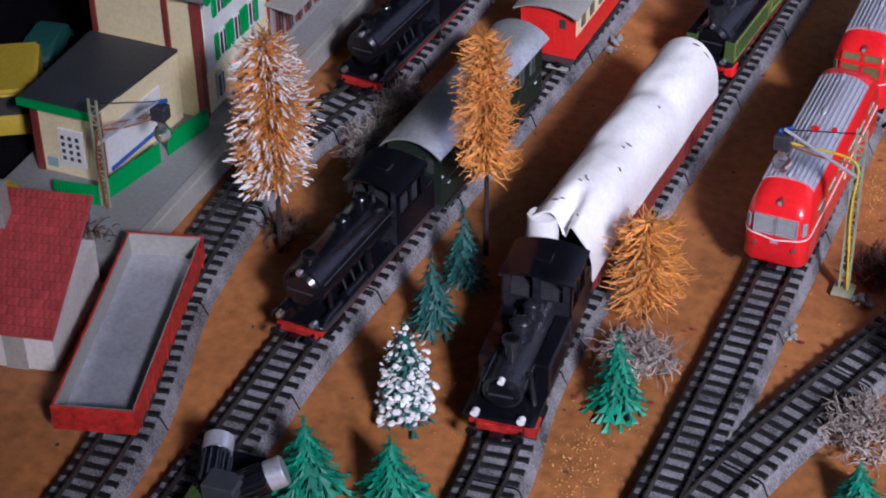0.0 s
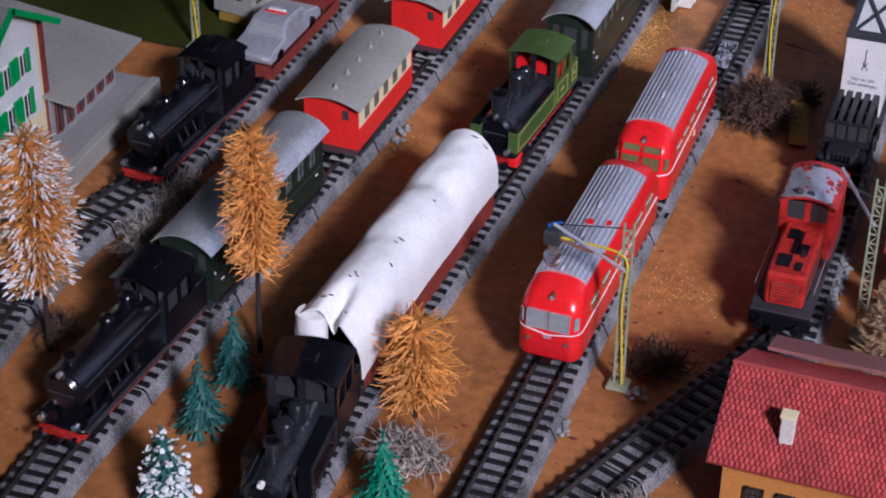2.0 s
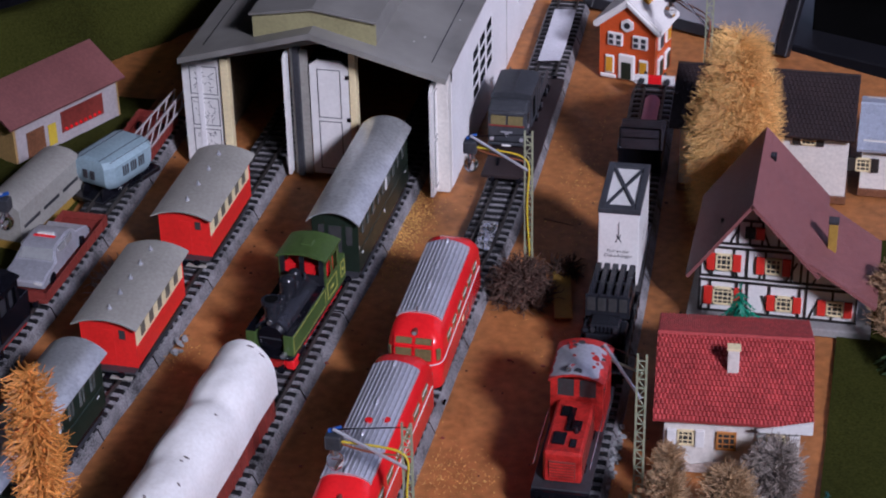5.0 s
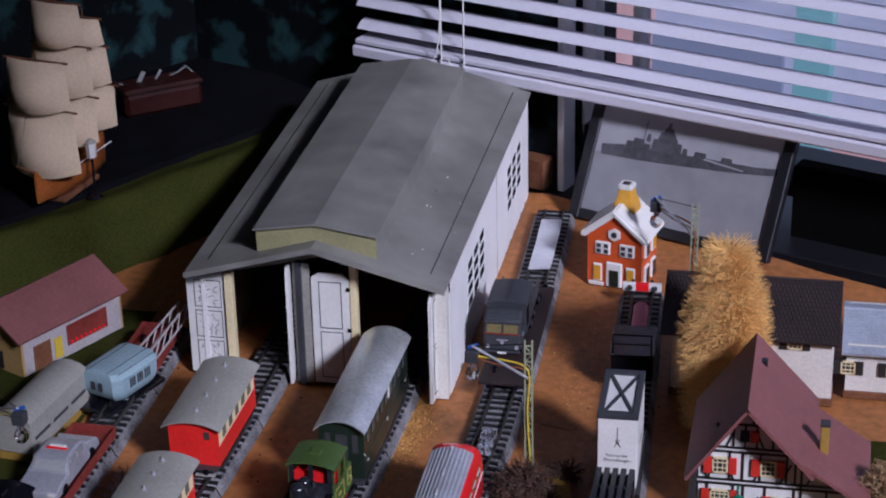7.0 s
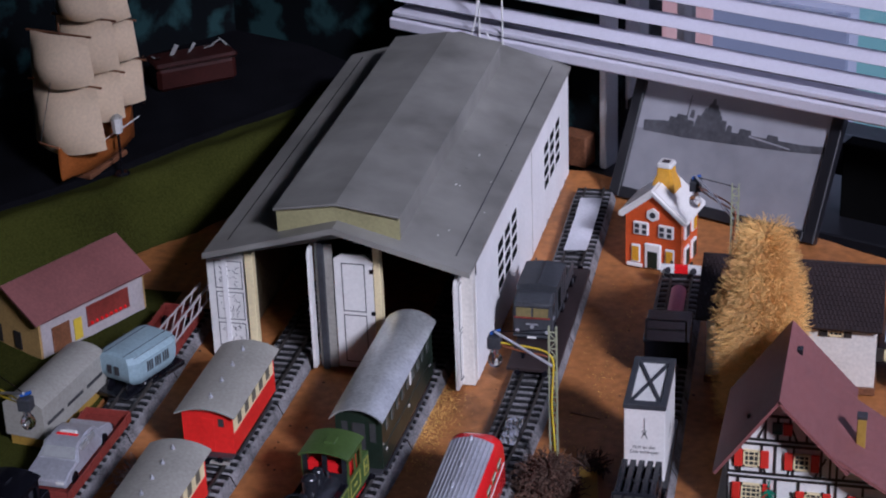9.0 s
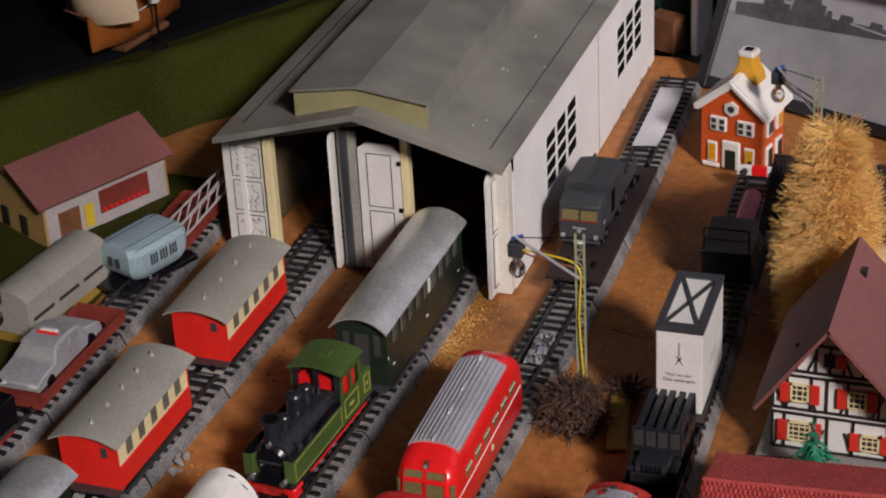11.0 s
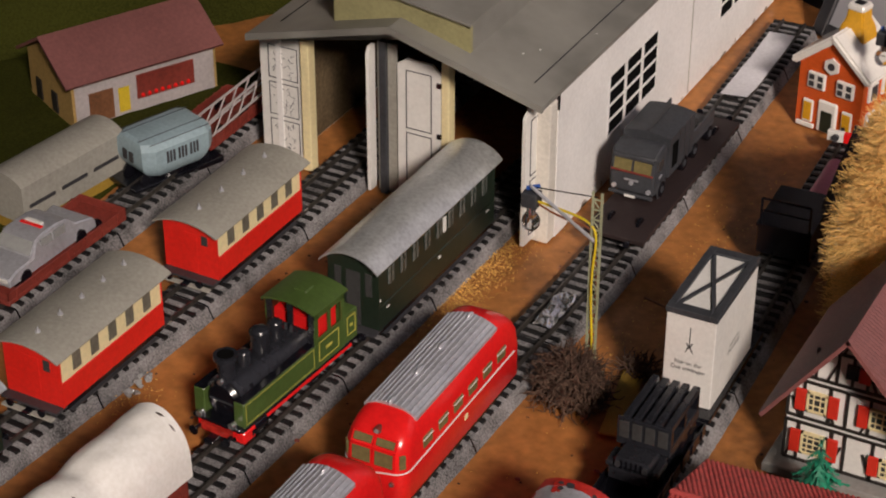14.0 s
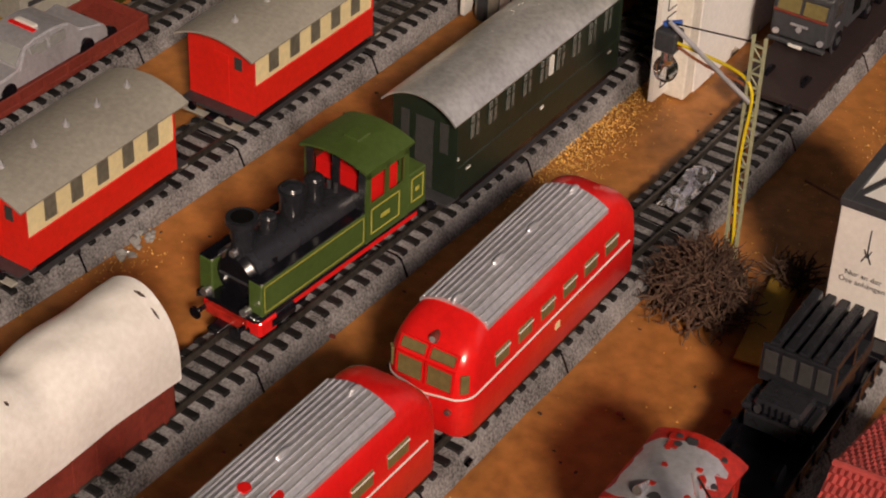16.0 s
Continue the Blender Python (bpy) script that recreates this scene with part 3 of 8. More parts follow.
    part("emblem", box(-0.0022, 0.0022, y0 - 0.0005, y0 + 0.0003, 0.0300, 0.0312), "silver", t)
    part("door_emblem", box(hw - 0.0002, hw + 0.0004, (y0 + y1) / 2 - 0.0015, (y0 + y1) / 2 + 0.0015, 0.0270, 0.0300), "cream", t)
    part("underframe", box(-0.012, 0.012, y0 + 0.02, y1 - 0.02, 0.0115, 0.0156), "black", t)
    part("skirt", box(-0.0166, 0.0166, y0 + 0.006, y1 - 0.006, 0.0128, 0.0157), "black", t)
    part("coupling", box(-0.003, 0.003, y0 - 0.004, y0 + 0.006, 0.0135, 0.0156, 0.0003), "black", t)
    wheels(t, (y0 + 0.035, y1 - 0.035))
    return t


b = railbus(-0.1680, -0.0060, "glossy red railbus with ribbed silver roof on track", True, 0.0200, 0.0255)
b.matrix_world = pose(-0.0016, 0, 0, 0, 0, -0.8)
b = railbus(0.0080, 0.1420, "red railbus trailer with ribbed silver roof and olive windows", False, 0.0190, 0.0245)
b.matrix_world = pose(-0.0010, 0, 0, 0, 0, 0.5)


def coach(y0, y1, body, upper, roof, label, pins=5, nwin=6, hw=0.0165, ze=0.049, zt=0.057, over=0.0025, end="coach_red", pane="glass_dark", marks=False):
    """Short coach with vaulted roof, cream or plain window band and open ends."""
    t = thing("passenger_coach", label, "coach")
    zb, zm = 0.0175, 0.0330
    part("lower_body", box(-hw, hw, y0 + 0.006, y1 - 0.006, zb, zm, 0.0004), body, t)
    part("upper_body", box(-hw + 0.0004, hw - 0.0004, y0 + 0.0065, y1 - 0.0065, zm, ze - 0.0005), upper, t)
    for k, y in enumerate((y0 + 0.0055, y1 - 0.0065)):
        ew = part("end_wall", prism([(-hw, zb)] + arc(hw, ze - 0.001, zt - 0.0015) + [(hw, zb)], y, y + 0.001), end, t)
        yy = y - 0.0003 if k == 0 else y + 0.001
        part("end_door", box(-0.0045, 0.0045, yy, yy + 0.0003, zb + 0.001, ze - 0.006), "glass_dark" if marks else end, ew)
        for s in ((-1, 1) if marks else (1,)):
            part("end_window", box(s * 0.0100 - 0.0021, s * 0.0100 + 0.0021, yy, yy + 0.0003, zm + 0.006, ze - 0.0055), "glass_dark", ew)
    a = arc(hw + over, ze - 0.0008, zt, 14)
    rf = part("roof", prism(a + [(x * 0.985, z - 0.0009) for x, z in a[::-1]], y0, y1), roof, t)
    for k in range(pins):
        y = y0 + (y1 - y0) * (k + 0.7) / (pins + 0.4)
        bm = rod((0, y, zt - 0.0005), (0, y, zt + 0.0010), 0.0015, n=10)
        rod((0, y, zt + 0.001), (0, y, zt + 0.0036), 0.0010, 0.0002, n=8, bm=bm)
        part("roof_vent", bm, "silver", t)
    zw0, zw1 = (ze - 0.0160, ze - 0.0050) if marks else (zm + 0.0028, ze - 0.0036)
    for s in (-1, 1):
        for k in range(nwin):
            y = y0 + 0.012 + (y1 - y0 - 0.024) * (k + 0.5) / nwin
            w = (y1 - y0 - 0.024) / nwin * 0.22
            wn = part("window", box(s * hw - 0.0003, s * hw + 0.0003, y - w, y + w, zw0, zw1, 0.0002), pane, t)
            if marks:
                part("window_bar", box(s * hw - 0.0004, s * hw + 0.0005, y - w, y + w, zw1 - 0.0036, zw1 - 0.0031), body, wn)
                part("window_bar", box(s * hw - 0.0004, s * hw + 0.0005, y - 0.0006, y + 0.0006, zw0, zw1), body, wn)
        part("gutter", box(*sorted((s * (hw + 0.0001), s * (hw + 0.0008))), y0 + 0.006, y1 - 0.006, ze - 0.0022, ze - 0.0016), upper, t)
        part("solebar", box(*sorted((s * (hw - 0.0022), s * (hw - 0.0006))), y0 + 0.006, y1 - 0.006, zb - 0.0030, zb), "black", t)
        part("step_board", box(*sorted((s * (hw - 0.0028), s * (hw + 0.0004))), y0 + 0.012, y1 - 0.012, 0.0122, 0.0129), "dark", t)
    if marks:
        L = y1 - y0
        for f, z, w, h in ((0.10, zm - 0.004, 0.0030, 0.0008), (0.50, zm - 0.0045, 0.0024, 0.0016), (0.90, zm - 0.004, 0.0030, 0.0008), (0.045, zm + 0.004, 0.0008, 0.0014)):
            part("side_plate", box(hw - 0.0002, hw + 0.0004, y0 + L * f - w / 2, y0 + L * f + w / 2, z, z + h), "white", t, "small white plate")
        part("window_label", box(hw - 0.0002, hw + 0.0006, y0 + L * 0.53, y0 + L * 0.55, zw0 + 0.0005, zw1 - 0.001), "white", t, "white strip behind a window")
        rng = random.Random(int(L * 1e5))
        for _ in range(16):
            x, y = rng.gauss(-0.004, 0.005), rng.gauss(y0 + L * 0.62, 0.014)
            i = min(13, max(0, int((x + hw) / (2 * hw) * 14)))
            z = a[i][1] + (a[i + 1][1] - a[i][1]) * (x - a[i][0]) / (a[i + 1][0] - a[i][0])
            part("paint_speck", ball((x, y, z), rng.uniform(0.0002, 0.0006), sz=0.5, n=6), "white", rf)
    for y in (y0 + 0.004, y1 - 0.004):
        ep = part("end_platform", box(-hw, hw, y - 0.005, y + 0.005, 0.0165, 0.018, 0.0002), "dark", t)
        if not marks:
            out = -1 if y < (y0 + y1) / 2 else 1
            part("step_board", box(-hw * 0.9, hw * 0.9, y + out * 0.006 - 0.0018, y + out * 0.006 + 0.0018, 0.0135, 0.0146, 0.0002), "roof_grey", ep)
    for y, o in ((y0, -1), (y1, 1)):
        for s in (-1, 1):
            bm = rod((s * 0.0105, y - o * 0.002, 0.0172), (s * 0.0105, y + o * 0.0030, 0.0172), 0.0008)
            rod((s * 0.0105, y + o * 0.0030, 0.0172), (s * 0.0105, y + o * 0.0038, 0.0172), 0.0024, n=12, bm=bm)
            part("buffer", bm, "black", t)
        part("coupling", box(-0.0025, 0.0025, *sorted((y - o * 0.004, y + o * 0.005)), 0.0135, 0.0150, 0.0003), "black", t)
    part("underframe", box(-0.012, 0.012, y0 + 0.008, y1 - 0.008, 0.0125, 0.0176), "black", t)
    wheels(t, (y0 + 0.028, y1 - 0.028))
    return t


def on_track(ob, key, y, rz=None):
    """Set a vehicle on a line at y, turned along it."""
    pts = TRACKS[key]
    line, _ = spline(pts, 200)
    i = min(range(1, 200), key=lambda k: abs(line[k].y - y))
    d = line[i + 1] - line[i - 1]
    ob.matrix_world = pose(line[i].x, y, 0, 0, 0, math.degrees(math.atan2(d.y, d.x)) - 90)
    return ob


RC = "red and cream coach with grey vaulted roof and pins"
on_track(coach(-0.0495, 0.0530, "coach_red", "cream", "roof_grey", RC, nwin=5, hw=0.0188, over=0.0036, ze=0.0512, zt=0.0562, pane="pane_kit"), "coach", 0.0375).matrix_world @= pose(-0.0012, 0, 0, 0, 0, 2.6)
on_track(coach(-0.0520, 0.0500, "coach_red", "cream", "roof_grey", RC, pins=4, nwin=5, hw=0.0188, over=0.0036, ze=0.0507, zt=0.0557, pane="pane_kit"), "coach", 0.184).matrix_world @= pose(-0.0042, 0, 0, 0, 0, 1.0)
on_track(coach(-0.0750, 0.0750, "green_dark", "green_dark", "tin", "dark green coach with dull tin roof", pins=0, nwin=8, end="green_dark", ze=0.0545, zt=0.0625, hw=0.0172, pane="pane_coach", marks=True), "coach", -0.118)
on_track(coach(-0.0780, 0.0710, "green_dark", "green_dark", "tin", "long dark green coach with shiny tin roof", pins=0, nwin=9, end="green_dark", zt=0.0672, ze=0.0592, hw=0.0166, pane="pane_coach", marks=True), "green", 0.2085).matrix_world @= pose(-0.0018, 0, 0, 0, 0, 0.9)


def tank_loco(label, y0, y1, body, cab, roof, accent, key, y, tank=True, R=0.0105, BZ=0.0345, skin="black", lamps="chrome", domes=((0.36, 0.0044, 0.0530), (0.62, 0.0054, 0.0560), (0.85, 0.0046, 0.0555)), chimney=(0.018, 0.0034, 0.0590)):
    """Small steam engine: frame, boiler, domes, chimney, cab, side tanks, wheels; front at y0."""
    t = thing("steam_locomotive", label, "locomotive")
    L = y1 - y0
    hw = 0.0165
    part("frame", box(-0.014, 0.014, y0 + 0.004, y1 - 0.003, 0.0145, 0.020, 0.0004), accent, t)
    part("footplate", box(-hw, hw, y0 + 0.003, y1 - 0.002, 0.020, 0.0218, 0.0003), "black", t)
    yc = y0 + L * (0.63 if tank else 0.66)
    part("boiler", rod((0, y0 + 0.010, BZ), (0, yc, BZ), R, n=28), skin, t)
    part("smokebox_door", rod((0, y0 + 0.0075, BZ), (0, y0 + 0.0105, BZ), R * 0.72, R * 0.9, n=20), "black", t)
    part("door_hinge", rod((-R * 0.6, y0 + 0.0072, BZ), (R * 0.6, y0 + 0.0072, BZ), 0.0005, n=6), "dark", t)
    for f in (0.30, 0.50, 0.72, 0.90):
        yy = y0 + 0.01 + (yc - y0 - 0.01) * f
        part("boiler_band", rod((0, yy - 0.0004, BZ), (0, yy + 0.0004, BZ), R + 0.0002, n=28), skin, t)
    cy, cr, cz = y0 + chimney[0], chimney[1], chimney[2]
    ch = rod((0, cy, BZ + R * 0.8), (0, cy, cz - 0.0025), cr, cr * 1.15, n=16)
    rod((0, cy, cz - 0.0025), (0, cy, cz), cr * 1.5, n=16, bm=ch)
    chim = part("chimney", ch, skin, t)
    part("chimney_bore", rod((0, cy, cz - 0.0002), (0, cy, cz + 0.0002), cr * 1.05, n=14), "void", chim)
    for f, r, h in domes:
        yy = y0 + 0.01 + (yc - y0 - 0.01) * f
        d = rod((0, yy, BZ + R * 0.6), (0, yy, h), r, r * 0.92, n=16)
        ball((0, yy, h), r * 0.92, sz=0.45, bm=d)
        dm = part("dome", d, skin, t)
        part("dome_ring", rod((0, yy, h - 0.0012), (0, yy, h - 0.0004), r * 1.06, n=16), skin, dm)
    for s in (-1, 1):
        part("handrail", rod((s * (R * 0.92 + 0.0008), y0 + 0.012, BZ + R * 0.40), (s * (R * 0.92 + 0.0008), yc, BZ + R * 0.40), 0.0004, n=6), "gunmetal", t)
        part("steam_pipe", rod((s * 0.0100, y0 + 0.020, 0.0400), (s * 0.0125, y0 + 0.018, 0.0220), 0.0014, n=8), "black", t)
        if not tank:
            part("air_tank", rod((s * 0.0138, y0 + 0.030, 0.0248), (s * 0.0138, y0 + 0.052, 0.0248), 0.0028, n=12), "black", t)
            part("pump", rod((s * 0.0128, y0 + 0.058, 0.0218), (s * 0.0128, y0 + 0.058, 0.0360), 0.0022, n=10), "black", t)
            part("running_edge", box(*sorted((s * 0.0158, s * 0.0168)), y0 + 0.004, y1 - 0.004, 0.0195, 0.0222), "dark", t)
    if tank:
        for s in (-1, 1):
            tk = part("side_tank", box(*sorted((s * 0.0095, s * hw)), y0 + (0.005 if body == "green_loco" else 0.030), yc, 0.0218, 0.0375, 0.0005), body, t)
            part("tank_top", box(*sorted((s * 0.0096, s * (hw - 0.0003))), y0 + (0.0053 if body == "green_loco" else 0.0303), yc - 0.0003, 0.0372, 0.0380, 0.0002), "black", tk)
            bm = bmesh.new()
            x = s * hw
            ly = y0 + (0.0065 if body == "green_loco" else 0.0315)
            for q in ((ly, yc - 0.0015, 0.0235, 0.0239), (ly, yc - 0.0015, 0.0358, 0.0362), (ly, ly + 0.0004, 0.0235, 0.0362), (yc - 0.0019, yc - 0.0015, 0.0235, 0.0362)):
                box(x - 0.00015, x + 0.00015, q[0], q[1], q[2], q[3], bm=bm)
            part("lining", bm, "yellow_line" if body == "green_loco" else "dark", tk)
    # cab with openings
    c0, c1 = yc, y1 - 0.013
    cabz = 0.058
    for s in (-1, 1):
        bm = box(*sorted((s * (hw - 0.001), s * hw)), c0, c1, 0.0218, 0.040)
        for a, b2 in ((c0, c0 + 0.003), ((c0 + c1) / 2 - 0.001, (c0 + c1) / 2 + 0.001), (c1 - 0.003, c1)):
            box(*sorted((s * (hw - 0.001), s * hw)), a, b2, 0.040, cabz, bm=bm)
        box(*sorted((s * (hw - 0.001), s * hw)), c0, c1, 0.053, cabz, bm=bm)
        part("cab_side", bm, cab, t)
    for yy in (c0, c1 - 0.001):
        bm = box(-hw + 0.001, hw - 0.001, yy, yy + 0.001, 0.0218, 0.045)
        for x in (-hw + 0.0025, 0, hw - 0.0025):
            box(x - 0.0018, x + 0.0018, yy, yy + 0.001, 0.045, cabz, bm=bm)
        part("cab_end", bm, "boiler_black" if yy == c0 else cab, t)
    a = arc(hw + 0.0012, cabz, cabz + 0.0035, 10)
    part("cab_roof", prism(a + [(x, z - 0.0011) for x, z in a[::-1]], c0 - 0.002, c1 + 0.002), roof, t)
    part("roof_hatch", box(-0.004, 0.004, (c0 + c1) / 2 - 0.004, (c0 + c1) / 2 + 0.004, cabz + 0.003, cabz + 0.0045, 0.0004), roof, t)
    part("cab_inside", box(-hw + 0.003, hw - 0.003, c0 + 0.004, c1 - 0.004, 0.0218, 0.050), accent if body == "green_loco" else "dark", t)
    bk = part("bunker", box(-hw, hw, c1, y1 - 0.001, 0.0218, 0.041, 0.0004), body, t)
    if body == "green_loco":
        for s in (-1, 1):
            f = bmesh.new()
            for u0, u1, v0, v1 in ((c0 + 0.003, c1 - 0.006, 0.0250, 0.0375), (c1 + 0.002, y1 - 0.003, 0.0265, 0.0385)):
                for q in ((u0, u1, v0, v0 + 0.0005), (u0, u1, v1 - 0.0005, v1), (u0, u0 + 0.0005, v0, v1), (u1 - 0.0005, u1, v0, v1), (u0 * 0.65 + u1 * 0.35, u0 * 0.35 + u1 * 0.65, v0 * 0.6 + v1 * 0.4, v0 * 0.45 + v1 * 0.55)):
                    box(s * hw - 0.0003, s * hw + 0.0003, *q, bm=f)
            part("lining", f, "yellow_line", bk)
    bw_ = 0.010 if tank else 0.0125
    part("buffer_beam", box(-bw_, bw_, y0 + 0.001, y0 + 0.0035, 0.0145, 0.0190, 0.0003), "loco_red", t, "red buffer beam")
    if tank:
        part("cylinder_cover", box(0.0105, 0.0172, y0 + 0.003, y0 + 0.014, 0.0125, 0.0205, 0.0012), accent, t, "red cylinder block")
    for s in (-1, 1):
        bm = rod((s * 0.0105, y0 + 0.001, 0.017), (s * 0.0105, y0 - 0.004, 0.017), 0.0011)
        rod((s * 0.0105, y0 - 0.004, 0.017), (s * 0.0105, y0 - 0.0048, 0.017), 0.0028, n=14, bm=bm)
        part("buffer", bm, "black", t)
        part("lamp", rod((s * 0.0105, y0 + 0.0005, 0.0240), (s * 0.0105, y0 + 0.004, 0.0240), 0.0019, n=12), lamps, t)
        part("cylinder", rod((s * 0.0135, y0 + 0.010, 0.0165), (s * 0.0135, y0 + 0.024, 0.0165), 0.0042, n=16), "black", t)
        part("connecting_rod", box(s * 0.0128 - 0.0004, s * 0.0128 + 0.0004, y0 + 0.02, y1 - 0.02, 0.0152, 0.0168), "chrome", t)
        if not tank:
            part("valve_rod", rod((s * 0.0140, y0 + 0.022, 0.0180), (s * 0.0140, y0 + 0.060, 0.0205), 0.0006, n=6), "chrome", t)
            part("valve_chest", rod((s * 0.0132, y0 + 0.008, 0.0222), (s * 0.0132, y0 + 0.026, 0.0222), 0.0026, n=12), "black", t)
            part("slide_bar", box(s * 0.0148 - 0.0005, s * 0.0148 + 0.0005, y0 + 0.024, y0 + 0.048, 0.0178, 0.0188), "chrome", t)
            for k in range(4):
                part("pipe", rod((s * (R * 0.75), y0 + 0.030 + 0.009 * k, BZ + R * 0.62), (s * 0.0138, y0 + 0.034 + 0.009 * k, 0.0235), 0.0005, n=6), "dark", t)
            part("step", box(*sorted((s * 0.0135, s * 0.0165)), yc - 0.003, yc, 0.0120, 0.0200), "black", t)
    for k, (dx, dz) in enumerate(((0, 0), (-0.0035, 0.0), (0.0035, 0.0))):
        part("top_valve", rod((dx, yc - 0.004, BZ + R * 0.85), (dx, yc - 0.004, BZ + R + 0.0035), 0.0009, n=8), "gunmetal", t)
    part("top_lamp", rod((0, y0 + 0.0065, BZ + R * 0.95), (0, y0 + 0.0095, BZ + R * 0.95), 0.0016, n=12), lamps, t)
    part("front_deck", box(-hw + 0.001, hw - 0.001, y0 + 0.0015, y0 + 0.010, 0.0205, 0.0228, 0.0004), "black", t)
    wheels(t, [y0 + L * f for f in (0.3, 0.48, 0.66)], half=0.0105, r=0.0068, z=0.0175)
    part("coupling", box(-0.003, 0.003, y0 - 0.006, y0 + 0.002, 0.0135, 0.0150, 0.0003), "black", t)
    return on_track(t, key, y)


tank_loco("green and black tank locomotive with yellow lining", -0.055, 0.055, "green_loco", "green_loco", "green_loco", "bus_red", "green", 0.0695, R=0.0125, BZ=0.0325, skin="boiler_black", domes=((0.30, 0.0040, 0.0515), (0.55, 0.0056, 0.0570), (0.78, 0.0042, 0.0545)), chimney=(0.013, 0.0044, 0.0590)).matrix_world = pose(-0.0962, 0.0695, 0, 0, 0, -4.2)
tank_loco("black tank locomotive with white lamps and red buffer beam", -0.058, 0.058, "black", "black", "black", "loco_red", "green", -0.300, R=0.0092, BZ=0.0330, skin="boiler_black", lamps="white", domes=((0.55, 0.0052, 0.0520), (0.85, 0.0040, 0.0490)), chimney=(0.027, 0.0030, 0.0545)).matrix_world @= Matrix.Diagonal((1.16, 1.0, 1.04, 1))
tank_loco("black steam locomotive with red front beam", -0.066, 0.066, "black", "black", "black", "loco_red", "coach", -0.258, tank=False, R=0.0128, BZ=0.0390, domes=((0.58, 0.0046, 0.0570), (0.84, 0.0050, 0.0585)), chimney=(0.019, 0.0030, 0.0570))
tank_loco("black steam locomotive standing by the station", -0.062, 0.062, "black", "black", "black", "loco_red", "station", -0.022, tank=False, R=0.0120, BZ=0.0380, domes=((0.40, 0.0042, 0.0535), (0.70, 0.0050, 0.0555)), chimney=(0.017, 0.0032, 0.0570))


# ---- plants ----
def strands(seed, n, make, name, material, parent, label="", kind=""):
    """Many thin three-sided hairs in one mesh; make(rng) gives a list of points and a radius."""
    rng = random.Random(seed)
    verts, faces = [], []
    for _ in range(n):
        pts, r = make(rng)
        base = len(verts)
        for i, p in enumerate(pts):
            d = (pts[min(i + 1, len(pts) - 1)] - pts[max(i - 1, 0)]).normalized()
            u = d.orthogonal().normalized()
            v = d.cross(u)
            k = r * (1 - 0.55 * i / (len(pts) - 1))
            for a in (0, 2.094, 4.189):
                verts.append(p + u * (k * math.cos(a)) + v * (k * math.sin(a)))
        for i in range(len(pts) - 1):
            for a in range(3):
                b = (a + 1) % 3
                o = base + 3 * i
                faces.append((o + a, o + b, o + 3 + b, o + 3 + a))
        o = base + 3 * (len(pts) - 1)
        faces.append((o, o + 1, o + 2))
    me = bpy.data.meshes.new(name)
    me.from_pydata([tuple(v) for v in verts], [], faces)
    me.materials.append(M[material])
    ob = new(name, me)
    ob.parent = parent
    return tagged(ob, label, kind=kind)


def bristle_tree(x, y, z0, z1, r, label, seed, material="bristle", tips=None, n=1500, trunk=True, thin=0.00045, droop=0.15, top=0.75, taper=0.0):
    t = thing("bristle_tree", label, "tree", pose(x, y, 0))
    part("trunk", rod((0, 0, -0.001), (0.002, 0.001, z1 * 0.97), 0.0017 if trunk else 0.001, 0.0007), "trunk", t)
    ends = []

    def hair(g):
        f = g.random()
        z = z0 + (z1 - z0) * f
        a = g.random() * math.tau
        env = r * (0.72 + 0.35 * math.sin(math.pi * min(1, f * 0.9 + 0.12))) * (1 if f < 0.85 else 1 - (f - 0.85) / 0.15 * (1 - top))
        env *= 1 - taper * f
        length = env * (0.55 + 0.5 * g.random() ** 0.7) * (1 + (0.12 if n > 5000 else 0.35) * noise.noise((math.cos(a) * 1.7, math.sin(a) * 1.7, z * 60 + seed)))
        rise = g.uniform(-0.45, 0.75) - droop
        d = Vector((math.cos(a), math.sin(a), rise)).normalized()
        p0 = Vector((0, 0, z))
        bend = Vector((g.uniform(-1, 1), g.uniform(-1, 1), g.uniform(-1, 0.6))) * length * 0.24
        p2 = p0 + d * length
        ends.append((p2, d))
        return [p0 + d * length * 0.12, p0 + d * length * 0.6 + bend, p2], thin
    strands(seed, n, hair, "crown", material, t, kind="stuff")
    if tips:
        rng = random.Random(seed + 1)
        pick = [e for e in ends if rng.random() < tips[1] * (0.35 + 1.1 * (noise.noise(e[0] * 38) + 0.45))]
        it = iter(pick)

        def flock(g):
            p, d = next(it)
            q = p + Vector((g.uniform(-1, 1), g.uniform(-1, 1), g.uniform(-1, 1))) * 0.0012
            return [q - d * g.uniform(0.002, 0.006), q - d * 0.0008, q + d * 0.0012], g.uniform(0.0005, 0.0009)
        strands(seed + 2, len(pick), flock, "flock", tips[0], t, "white snow flock on the tips", kind="stuff")
    return t


def moss(x, y, rx, ry, h, label, seed, material="moss", n=260, z=0.0):
    t = thing("moss_bush", label, "bush", pose(x, y, z))

    def curl(g):
        a, k = g.random() * math.tau, g.random() ** 0.75
        p = Vector((rx * k * math.cos(a), ry * k * math.sin(a), h * g.random() ** 0.7 * math.sqrt(max(0.0, 1 - k * k))))
        pts = [p]
        d = Vector((g.uniform(-1, 1), g.uniform(-1, 1), g.uniform(-0.4, 1))).normalized()
        for _ in range(4):
            d = (d + Vector((g.uniform(-1, 1), g.uniform(-1, 1), g.uniform(-1, 1))) * 0.8).normalized()
            q = pts[-1] + d * 0.0034
            q.z = max(q.z, 0.0003)
            pts.append(q)
        return pts, 0.00055
    strands(seed, n, curl, "tangle", material, t, kind="stuff")
    return t


